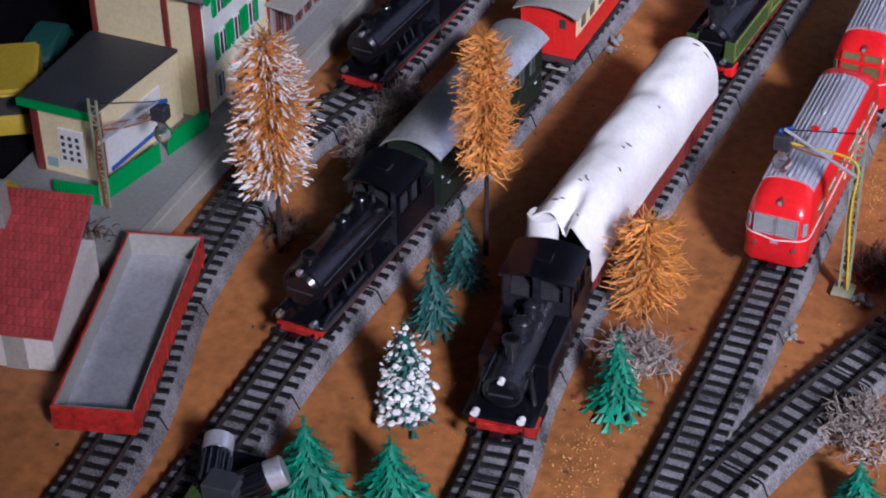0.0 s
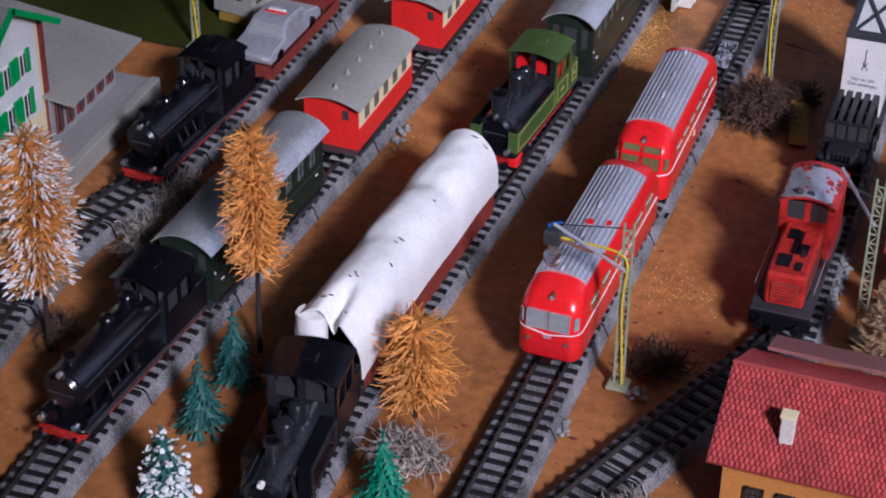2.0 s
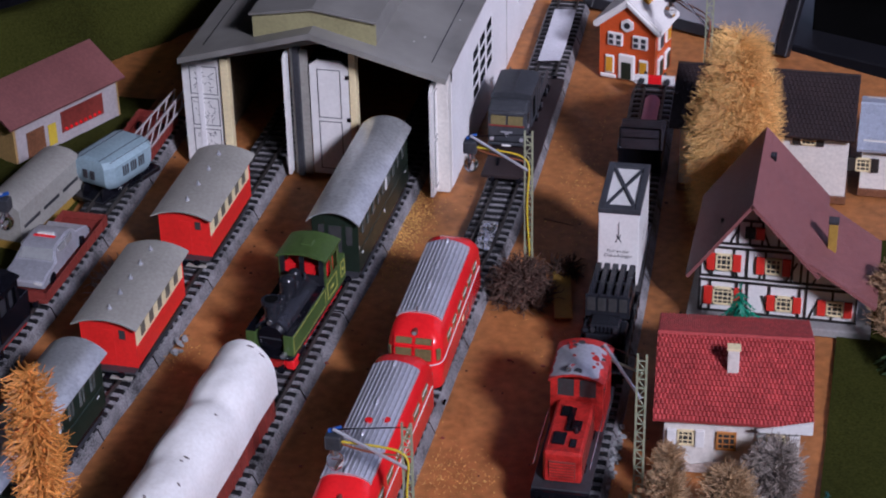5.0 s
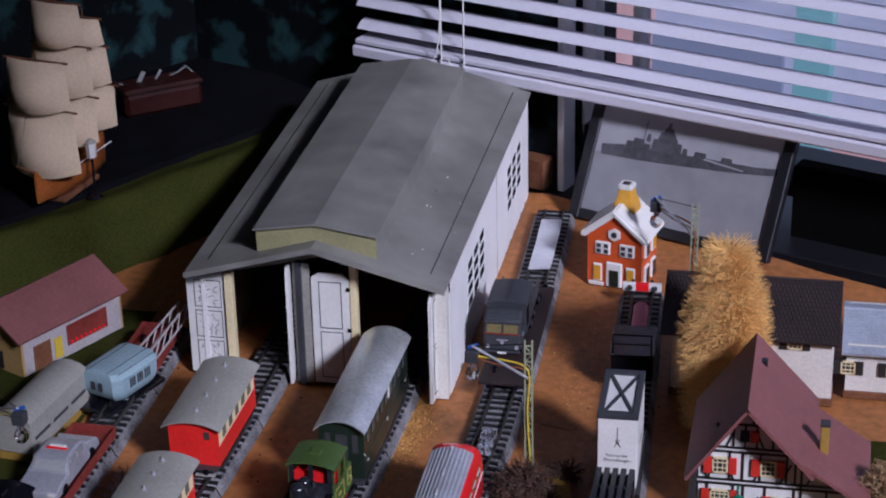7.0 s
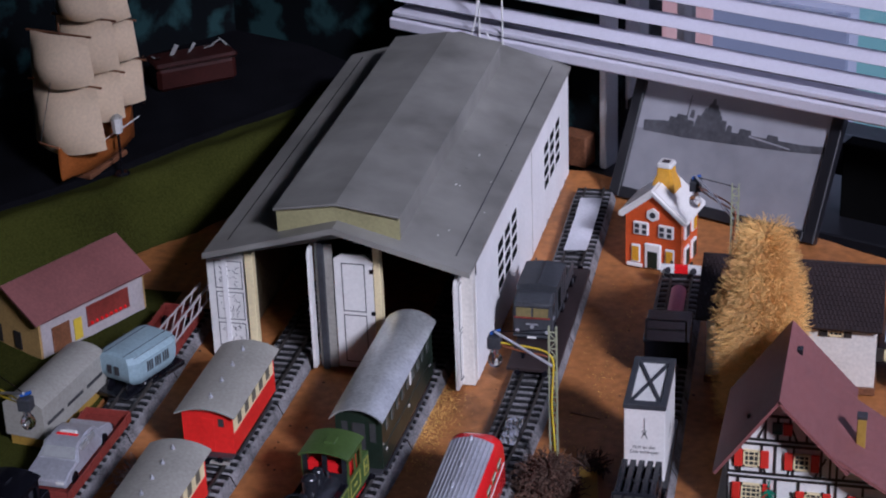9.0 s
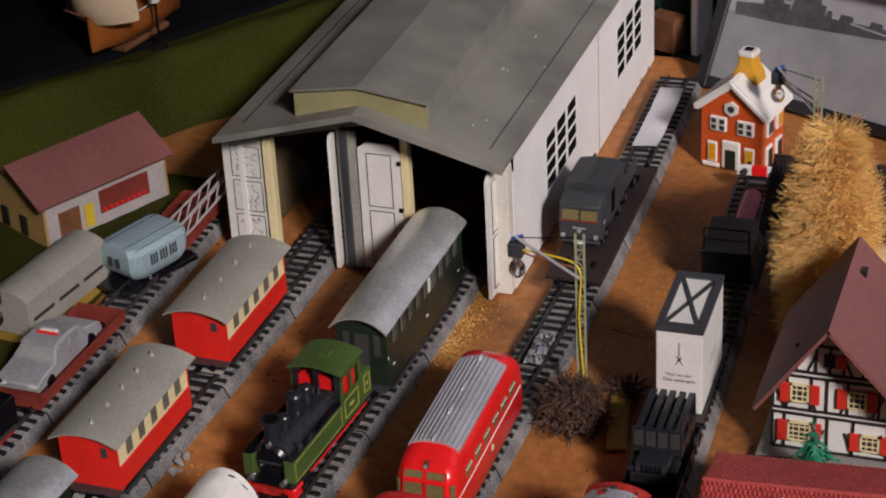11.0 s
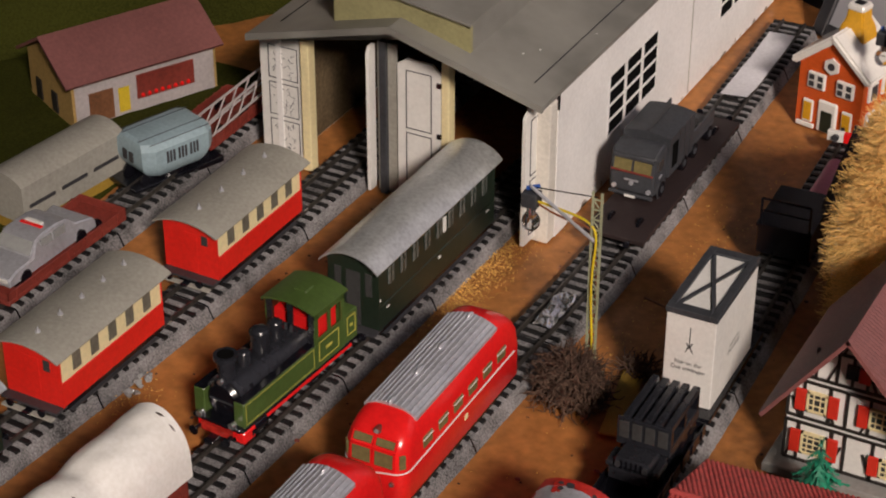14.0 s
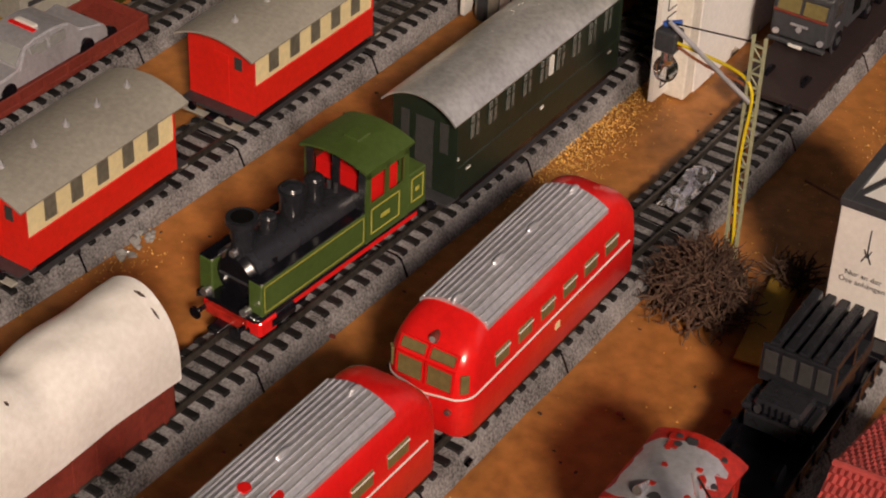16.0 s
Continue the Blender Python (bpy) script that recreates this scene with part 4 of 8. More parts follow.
def fir(x, y, h, r, label, seed, material="fir_green", snow=False, tiers=9, power=0.85):
    """Moulded plastic fir: trunk, toothed drooping branches in tiers, flock on some."""
    t = thing("fir_tree", label, "fir tree", pose(x, y, 0, 0, 0, seed * 37))
    part("trunk", rod((0, 0, -0.001), (0, 0, h * 0.95), 0.0018, 0.0005, n=8), "trunk", t)
    rng = random.Random(seed)
    verts, faces, sv, sf = [], [], [], []
    up = Vector((0, 0, 1))

    def blade(root, d, s, L, w, drop):
        """One toothed branch: a ridge with barbs on both sides, thick in the middle."""
        n = 4
        ridge, under = [], []
        for k in range(n + 1):
            f = k / n
            c = root + d * L * f - up * (drop * L * f ** 1.4)
            b = len(verts)
            verts.append(tuple(c + up * 0.0007 * (1 - f)))
            verts.append(tuple(c - up * 0.0007 * (1 - f)))
            ridge.append(b)
            under.append(b + 1)
        for k in range(n):
            f = (k + 0.6) / n
            c = root + d * L * f - up * (drop * L * f ** 1.4)
            ww = w * (1.0 - 0.75 * f) * rng.uniform(0.75, 1.2)
            for sd in (-1, 1):
                tip = c + s * sd * ww + d * L * 0.20 - up * (0.0006 + ww * 0.35)
                b = len(verts)
                verts.append(tuple(tip))
                faces.extend([(ridge[k], ridge[k + 1], b), (under[k + 1], under[k], b)])

    for k in range(tiers):
        f = k / (tiers - 1)
        z = h * (0.20 + 0.74 * f)
        rr = r * (1 - f) ** power + 0.0022
        n = max(4, int(10 * (1 - f) + 4))
        turn = rng.random()
        for i in range(n):
            a = math.tau * (i + turn + rng.uniform(-0.22, 0.22)) / n
            L = rr * rng.uniform(0.78, 1.15)
            d, s = Vector((math.cos(a), math.sin(a), 0)), Vector((-math.sin(a), math.cos(a), 0))
            blade(up * (z + rng.uniform(-0.001, 0.001)) , d, s, L, L * 0.34 + 0.0008, rng.uniform(0.45, 0.85))
            if snow:
                for _ in range(2 if f > 0.6 else 4):
                    q = rng.uniform(0.55, 1.1)
                    c = up * (z + rng.uniform(-0.0025, 0.0025)) + d * L * q + s * rng.uniform(-0.3, 0.3) * L - up * 0.3 * L * q
                    e = rng.uniform(0.0010, 0.0024) * (1.25 - 0.55 * f)
                    tilt = Matrix.Rotation(rng.uniform(-0.7, 0.7), 3, s) @ Matrix.Rotation(rng.uniform(-0.7, 0.7), 3, d)
                    b = len(sv)
                    m = 6
                    for zz, rad in ((0.45, 0.55), (0.0, 1.0), (-0.4, 0.6)):
                        for j in range(m):
                            g = math.tau * j / m
                            u = rng.uniform(0.75, 1.2)
                            sv.append(tuple(c + tilt @ Vector((math.cos(g) * rad * e * u, math.sin(g) * rad * e * u, zz * e * 0.6))))
                    for ring in (0, m):
                        sf.extend([(b + ring + j, b + ring + m + j, b + ring + m + (j + 1) % m, b + ring + (j + 1) % m) for j in range(m)])
                    sf.append(tuple(b + j for j in range(m)))
                    sf.append(tuple(b + 2 * m + j for j in range(m))[::-1])
    for a in range(6):
        d = Vector((math.cos(a * 1.05), math.sin(a * 1.05), 0))
        blade(up * h * 0.92, (d * 0.3 + up).normalized(), Vector((-d.y, d.x, 0)), h * 0.09, 0.0009, 0.0)
    me = bpy.data.meshes.new("needle_tier")
    me.from_pydata(verts, [], faces)
    me.materials.append(M[material])
    ob = new("needle_tier", me)
    ob.parent = t
    tagged(ob, kind="stuff")
    if snow:
        me = bpy.data.meshes.new("snow")
        me.from_pydata(sv, [], sf)
        me.materials.append(M["snow"])
        ob = new("snow", me)
        ob.parent = t
        tagged(ob, "thick white snow flock", kind="stuff")
    return t


bristle_tree(-0.276, -0.241, 0.052, 0.142, 0.024, "tall orange bristle tree with white flocked tips", 3, tips=("snow", 0.62), n=1700, thin=0.0005)
bristle_tree(-0.1645, -0.199, 0.058, 0.146, 0.019, "tall orange bristle tree on a dark trunk", 5, n=1150, thin=0.0006)
bristle_tree(-0.061, -0.2215, 0.012, 0.066, 0.024, "short orange brown bristle tree above dry moss", 7, n=620, thin=0.0006, droop=0.2)
bristle_tree(0.1745, 0.281, 0.004, 0.148, 0.039, "large fluffy orange bristle tree behind timbered house", 9, "bristle_bright", n=14000, thin=0.00028, droop=0.12, top=1.0, taper=0.20)
bristle_tree(0.1725, -0.100, 0.003, 0.052, 0.017, "cone shaped straw coloured dry shrub", 11, "bristle_pale", n=1600, droop=-0.5, top=0.2)
bristle_tree(0.207, -0.088, 0.002, 0.045, 0.020, "straw coloured dry shrub beside the white house", 12, "bristle_pale", n=1500, droop=-0.5)
bristle_tree(0.232, -0.047, 0.002, 0.036, 0.020, "grey brown dry shrub in front of white house", 13, "moss", n=1500, droop=-0.4)
bristle_tree(0.168, -0.049, 0.002, 0.034, 0.012, "pale dry shrub by the house corner", 14, "bristle_pale", n=900, droop=-0.5, top=0.3)
bristle_tree(0.292, 0.152, 0.002, 0.050, 0.018, "brown dry shrub beside timbered house", 15, "bristle_pale", n=1200, droop=-0.5)
moss(-0.050, -0.262, 0.024, 0.015, 0.017, "tangled bush of pale dry moss", 21)
moss(0.042, 0.152, 0.019, 0.017, 0.026, "round brown moss bush at the lamp mast", 22, "moss_dark", 1300)
moss(0.066, 0.190, 0.010, 0.006, 0.006, "small clump of brown moss", 23, "moss_dark", 110)
moss(0.075, -0.275, 0.020, 0.022, 0.020, "tangled bush of pale grey moss", 24, n=320)
moss(-0.272, -0.080, 0.012, 0.024, 0.016, "strip of grey dry moss between tracks", 25, n=380)
moss(-0.272, -0.132, 0.012, 0.020, 0.018, "clump of grey dry moss", 26, n=320)
moss(0.052, -0.135, 0.018, 0.012, 0.010, "dark purple brown moss at mast foot", 27, "moss_dark", 220)
moss(0.236, -0.110, 0.018, 0.014, 0.014, "low brown moss bush", 28, "moss_dark", 260)
moss(-0.375, -0.285, 0.018, 0.014, 0.016, "dark moss clump at platform end", 29, "moss_dark", 260)
moss(-0.282, -0.226, 0.010, 0.008, 0.008, "dark moss round the tree foot", 30, "moss_dark", 140)
moss(-0.246, 0.118, 0.010, 0.022, 0.008, "strip of pale rubble between tracks", 31, n=160)
fir(-0.049, -0.300, 0.053, 0.0145, "small bright green plastic fir", 1)
fir(-0.170, -0.419, 0.052, 0.022, "bright green plastic fir", 2)
fir(-0.128, -0.410, 0.046, 0.022, "bright green plastic fir", 3)
fir(-0.147, -0.350, 0.066, 0.0115, "fir covered with white snow flock", 4, "fir_dark", True, 15, 0.24)
fir(-0.164, -0.232, 0.055, 0.0125, "small dark teal fir beside track", 5, "fir_dark")
fir(-0.166, -0.272, 0.050, 0.0135, "small dark teal fir in shade", 6, "fir_dark")
fir(0.1950, 0.1130, 0.0525, 0.0225, "dull teal green fir in front of timbered house", 7, "fir_green")
fir(0.263, -0.085, 0.040, 0.022, "broad teal green fir", 8, "fir_dark")
fir(0.306, 0.108, 0.058, 0.018, "dim olive green bushy fir by the timbered house", 9, "fir_olive")
fir(0.085, -0.325, 0.030, 0.014, "small bright green fir", 10)


# ---- houses ----
def tile_roof(a, b, c, d, nu, nv, material, parent, name="roof_tiles", lift=0.0016):
    """Overlapping tiles over the slope with ridge a-b and eave d-c, in rows."""
    a, b, c, d = (Vector(p) for p in (a, b, c, d))
    nrm = (b - a).cross(d - a).normalized()
    if nrm.z < 0:
        nrm = -nrm
    verts, faces = [], []

    def at(u, v, h):
        return a.lerp(b, u).lerp(d.lerp(c, u), v) + nrm * h
    for j in range(nv):
        for i in range(nu):
            u0, u1 = i / nu, (i + 0.94) / nu
            off = 0.5 / nu if j % 2 else 0
            u0, u1 = min(1, u0 + off), min(1, u1 + off)
            um = (u0 + u1) / 2
            v0, v1 = max(0, (j - 0.15) / nv), (j + 1) / nv
            q = len(verts)
            verts += [tuple(at(u0, v0, 0.0001)), tuple(at(um, v0, lift * 0.45)), tuple(at(u1, v0, 0.0001)),
                      tuple(at(u0, v1, lift * 0.5)), tuple(at(um, v1, lift)), tuple(at(u1, v1, lift * 0.5)),
                      tuple(at(u0, v1, 0)), tuple(at(u1, v1, 0))]
            faces += [(q, q + 1, q + 4, q + 3), (q + 1, q + 2, q + 5, q + 4), (q + 3, q + 4, q + 5, q + 7, q + 6)]
    me = bpy.data.meshes.new(name)
    me.from_pydata(verts, [], faces)
    me.materials.append(M[material])
    ob = new(name, me)
    ob.parent = parent
    return tagged(ob, kind="stuff")


def slab(a, b, c, d, h, bm=None):
    """A plate with corners a, b, c, d and thickness h below them."""
    bm = bm or bmesh.new()
    p = [Vector(q) for q in (a, b, c, d)]
    n = (p[1] - p[0]).cross(p[3] - p[0]).normalized()
    if n.z < 0:
        n = -n
    top = [bm.verts.new(q) for q in p]
    bot = [bm.verts.new(q - n * h) for q in p]
    f = [bm.faces.new(top), bm.faces.new(bot[::-1])]
    for i in range(4):
        f.append(bm.faces.new((top[i], bot[i], bot[(i + 1) % 4], top[(i + 1) % 4])))
    bmesh.ops.recalc_face_normals(bm, faces=f)
    return bm


def house_window(parent, x, y, z, w, h, shutter=None, frame_mat="cream", bars=(3, 3), pane="glass_dark", outward=-1):
    """Window on a wall that faces -y: frame, pane, bars, shutters."""
    f = bmesh.new()
    for q in ((x - w, x - w + 0.0012, z, z + h), (x + w - 0.0012, x + w, z, z + h), (x - w, x + w, z, z + 0.0012), (x - w, x + w, z + h - 0.0012, z + h)):
        box(q[0], q[1], y - 0.0012, y + 0.0006, q[2], q[3], bm=f)
    wf = part("window", f, frame_mat, parent)
    part("pane", box(x - w + 0.0006, x + w - 0.0006, y - 0.0003, y + 0.0003, z + 0.0006, z + h - 0.0006), pane, wf)
    for k in range(1, bars[0]):
        xx = x - w + 2 * w * k / bars[0]
        part("glazing_bar", box(xx - 0.0003, xx + 0.0003, y - 0.0009, y, z, z + h), frame_mat, wf)
    for k in range(1, bars[1]):
        zz = z + h * k / bars[1]
        part("glazing_bar", box(x - w, x + w, y - 0.0008, y, zz - 0.0003, zz + 0.0003), frame_mat, wf)
    if shutter:
        for s in (-1, 1):
            xx = x + s * (w + 0.0033)
            part("shutter", box(xx - 0.0028, xx + 0.0028, y - 0.0014, y + 0.0002, z - 0.0003, z + h + 0.0003, 0.0003), shutter, wf)
    return wf


def cottage(x0, x1, yf, yb, yr, zr, ef, eb, wall_mat, roof_mat, label, chim, wins, nu=38, nv=17):
    """Gabled house, ridge along x. ef, eb: front and back eave as (y, z)."""
    t = thing("cottage", label, "house")
    zf = ef[1] + (yf - ef[0]) * (zr - ef[1]) / (yr - ef[0]) - 0.002
    zb = eb[1] + (eb[0] - yb) * (zr - eb[1]) / (eb[0] - yr) - 0.002
    ex = 0.007
    part("wall", prism([(yf, 0), (yb, 0), (yb, zb), (yr, zr - 0.003), (yf, zf)], x0 + ex, x1 - ex, axis="x"), wall_mat, t)
    for e, nm in ((ef, "roof_slope"), (eb, "roof_slope")):
        rs = part(nm, slab((x0, yr, zr), (x1, yr, zr), (x1, e[0], e[1]), (x0, e[0], e[1]), 0.0018), roof_mat, t)
        tile_roof((x0, yr, zr), (x1, yr, zr), (x1, e[0], e[1]), (x0, e[0], e[1]), nu, nv, roof_mat, rs)
    part("ridge_cap", rod((x0, yr, zr + 0.0004), (x1, yr, zr + 0.0004), 0.0014, n=8), roof_mat, t)
    cx, cy, cz0, cz1 = chim
    ch = part("chimney", box(cx - 0.0035, cx + 0.0035, cy - 0.003, cy + 0.003, cz0, cz1, 0.0004), "plaster", t, "white chimney")
    part("chimney_cap", box(cx - 0.0042, cx + 0.0042, cy - 0.0036, cy + 0.0036, cz1, cz1 + 0.0015, 0.0003), "cream", ch)
    for w in wins:
        house_window(t, w[0], yf - 0.0004, w[1], w[2], w[3], w[4], w[5])
    part("plinth", box(x0 + ex - 0.001, x1 - ex + 0.001, yf - 0.001, yb + 0.001, 0, 0.004), "platform", t)
    return t


white_cottage = cottage(0.152, 0.2475, -0.024, 0.078, 0.025, 0.068, (-0.032, 0.0425), (0.086, 0.0425), "plaster", "tile_red",
        "white plastered cottage with bright red tiled roof and chimney", (0.1985, 0.003, 0.055, 0.0735),
        ((0.172, 0.020, 0.005, 0.011, None, "cream"), (0.1965, 0.018, 0.006, 0.013, None, "orange_wall"), (0.226, 0.020, 0.006, 0.011, None, "cream")))
cottage(0.108, 0.228, -0.252, -0.178, -0.2146, 0.078, (-0.262, 0.050), (-0.168, 0.052), "orange_wall", "tile_red",
        "ochre walled cottage with red tiled roof and white chimney", (0.1435, -0.2440, 0.054, 0.0755),
        ((0.132, 0.018, 0.005, 0.014, None, "timber"), (0.148, 0.018, 0.005, 0.014, None, "timber"), (0.185, 0.018, 0.005, 0.014, None, "timber")), nu=44)
white_house = white_cottage
white_house.matrix_world = pose(0.2, 0.02, 0, 0, 0, 5) @ pose(-0.2, -0.02, 0)
for x in (0.1635, 0.1805, 0.2170, 0.2365):
    part("shutter", box(x - 0.0028, x + 0.0028, -0.0262, -0.0242, 0.0195, 0.0315, 0.0003), "white", white_house, "open white shutter")
part("torn_eave", prism([(0.214, 0.0400), (0.2470, 0.0475), (0.2470, 0.0385), (0.216, 0.0385)], -0.0336, -0.0322), "white", white_house, "white board where the eave is torn")
# stain patch that also paints the shadow lying on the wall foot
part("wall_stain", prism([(0.156, 0.0005), (0.240, 0.0005), (0.236, 0.0075), (0.205, 0.0062), (0.190, 0.0090), (0.176, 0.0058), (0.166, 0.0100)], -0.0254, -0.0247), "moss", white_house, "grey green stain and painted shade at the wall foot")
part("lean_to_roof", slab((0.120, -0.160, 0.060), (0.195, -0.160, 0.060), (0.195, -0.185, 0.070), (0.120, -0.185, 0.070), 0.002), "tile_brown",
     [o for o in scene.objects if o.name.startswith("cottage")][-1], "dull purple back roof")


def timbered_house():
    t = thing("timbered_house", "half-timbered white house with red shutters and brown roof", "house")
    yf, yb = 0.150, 0.235
    x0, x1, xr, zr = 0.165, 0.271, 0.1985, 0.1050
    xb, zb, xe, ze = 0.233, 0.066, 0.283, 0.035      # break and end of the long slope
    xl, zl = 0.1575, 0.0470
    part("wall", prism([(x0, 0.006), (0.240, 0.006), (0.240, 0.0575), (xb, 0.0635), (xr, zr - 0.003), (x0, 0.055)], yf, yb), "white", t)
    part("annex_wall", prism([(0.240, 0.006), (x1, 0.006), (x1, 0.0395), (0.240, 0.0575)], yf, 0.211), "white", t)
    part("plinth", box(x0 - 0.008, x1 + 0.010, yf - 0.010, yb + 0.004, 0, 0.006, 0.0006), "platform", t)
    y0, y1 = 0.1250, 0.2370
    rl = part("roof_slope", slab((xr, y0, zr), (xr, y1, zr), (xl, y1, zl), (xl, y0, zl), 0.0022), "tile_brown", t)
    tile_roof((xr, y0, zr), (xr, y1, zr), (xl, y1, zl), (xl, y0, zl), 40, 20, "tile_brown", rl, lift=0.0007)
    rr = part("roof_slope", slab((xr, y0, zr), (xr, y1, zr), (xb + 0.012, y1, zb - 0.011), (xb + 0.012, y0, zb - 0.011), 0.0022), "tile_brown", t)
    tile_roof((xr, y0, zr), (xr, y1, zr), (xb + 0.012, y1, zb - 0.011), (xb + 0.012, y0, zb - 0.011), 40, 18, "tile_brown", rr, lift=0.0007)
    ra = part("annex_roof", slab((xb, y0 + 0.001, zb + 0.0015), (xb, 0.215, zb + 0.0015), (xe, 0.215, ze), (xe, y0 + 0.001, ze), 0.0022), "tile_brown", t)
    tile_roof((xb, y0 + 0.001, zb + 0.0015), (xb, 0.215, zb + 0.0015), (xe, 0.215, ze), (xe, y0 + 0.001, ze), 34, 18, "tile_brown", ra, lift=0.0007)
    ch = part("chimney", box(0.2475, 0.2535, 0.159, 0.165, 0.05, 0.0765, 0.0004), "ochre", t, "yellowish chimney")
    part("chimney_cap", box(0.247, 0.254, 0.1585, 0.1655, 0.0765, 0.0792, 0.0003), "dark", ch)
    part("dormer_hatch", box(0.2040, 0.2080, 0.203, 0.209, 0.0965, 0.1005), "black", t)

    def beam(a, b, w=0.0016):
        a, b = Vector((a[0], yf, a[1])), Vector((b[0], yf, b[1]))
        d = (b - a).normalized()
        s = Vector((-d.z, 0, d.x)) * w / 2
        bm = bmesh.new()
        p = [a - s, b - s, b + s, a + s]
        f = [bm.verts.new(q + Vector((0, -0.0009, 0))) for q in p]
        k = [bm.verts.new(q + Vector((0, 0.0003, 0))) for q in p]
        bm.faces.new(f)
        for i in range(4):
            bm.faces.new((f[i], k[i], k[(i + 1) % 4], f[(i + 1) % 4]))
        bmesh.ops.recalc_face_normals(bm, faces=bm.faces[:])
        part("beam", bm, "timber", t)
    for z, a, b in ((0.0072, x0, x1), (0.031, x0, x1), (0.0345, x0, 0.262), (0.057, x0 + 0.001, 0.242), (0.0605, 0.168, 0.237), (0.079, 0.181, 0.218)):
        beam((a, z), (b, z))
    for x in (0.165, 0.172, 0.190, 0.197, 0.212, 0.232, 0.2365, 0.254, 0.270):
        beam((x, 0.0072), (x, 0.031 if x != 0.2365 else 0.058))
    for x in (0.165, 0.173, 0.187, 0.196, 0.208, 0.226, 0.232):
        beam((x, 0.0345), (x, 0.057))
    for x in (0.178, 0.189, 0.197, 0.205, 0.216):
        beam((x, 0.0605), (x, 0.079))
    for a, b in (((0.172, 0.0345), (0.167, 0.046)), ((0.190, 0.0345), (0.186, 0.047)), ((0.204, 0.0345), (0.209, 0.047)), ((0.222, 0.0345), (0.229, 0.050)),
                 ((0.168, 0.0605), (0.178, 0.072)), ((0.226, 0.0605), (0.217, 0.071)), ((0.184, 0.0605), (0.189, 0.073)), ((0.210, 0.0605), (0.205, 0.073)),
                 ((0.190, 0.0072), (0.195, 0.022)), ((0.212, 0.0072), (0.207, 0.022)), ((0.232, 0.0072), (0.228, 0.024)), ((0.239, 0.0072), (0.245, 0.024)),
                 ((0.191, 0.079), (0.196, 0.093)), ((0.203, 0.079), (0.198, 0.093)), ((0.166, 0.0072), (0.171, 0.022)), ((0.240, 0.0345), (0.246, 0.048))):
        beam(a, b, 0.0013)
    house_window(t, 0.181, yf - 0.0012, 0.013, 0.0068, 0.0135, "shutter_red", "cream", (4, 4))
    house_window(t, 0.222, yf - 0.0012, 0.012, 0.0056, 0.0115, "shutter_red", "cream", (3, 3))
    house_window(t, 0.256, yf - 0.0012, 0.012, 0.0056, 0.0115, "shutter_red", "cream", (3, 3))
    house_window(t, 0.1805, yf - 0.0012, 0.040, 0.0054, 0.0125, "shutter_red", "cream", (3, 3))
    house_window(t, 0.2135, yf - 0.0012, 0.040, 0.0054, 0.0125, "shutter_red", "cream", (3, 3))
    part("gable_hatch", box(0.2005, 0.2065, yf - 0.002, yf, 0.066, 0.0745), "shutter_red", t)
    part("gable_opening", box(0.1935, 0.2, yf - 0.0015, yf, 0.066, 0.0745), "black", t)
    return t


timbered_house()


def far_house(x0, x1, y0, y1, ze, zr, roof, label, windows, zw, inset=0.004):
    """House behind the tree; windows: places along its front."""
    t = thing("far_house", label, "house")
    part("wall", box(x0 + inset, x1 - 0.004, y0 + 0.008, y1 - 0.008, 0, ze), "plaster", t)
    yr = (y0 + y1) / 2
    for e in (y0, y1):
        rs = part("roof_slope", slab((x0, yr, zr), (x1, yr, zr), (x1, e, ze - 0.004), (x0, e, ze - 0.004), 0.002), roof, t)
        tile_roof((x0, yr, zr), (x1, yr, zr), (x1, e, ze - 0.004), (x0, e, ze - 0.004), 44, 14, roof, rs, lift=0.0006)
    part("ridge_cap", rod((x0, yr, zr + 0.0004), (x1, yr, zr + 0.0004), 0.0012, n=8), roof, t)
    for x in windows:
        house_window(t, x, y0 + 0.0076, zw, 0.0055, 0.011, "timber", "cream", (3, 3))
    part("plinth", box(x0 + inset - 0.001, x1 - 0.003, y0 + 0.006, y1 - 0.006, 0, 0.006, 0.0004), "wood", t)
    return t


far_house(0.122, 0.258, 0.3190, 0.4210, 0.0605, 0.0850, "tile_dark", "pale house with a long dark tiled roof", (0.148, 0.186, 0.2245), 0.047, 0.008)
far_house(0.2600, 0.345, 0.3350, 0.4250, 0.046, 0.058, "tile_pale", "pale house with a low blue grey roof", (0.2655, 0.300), 0.0205)


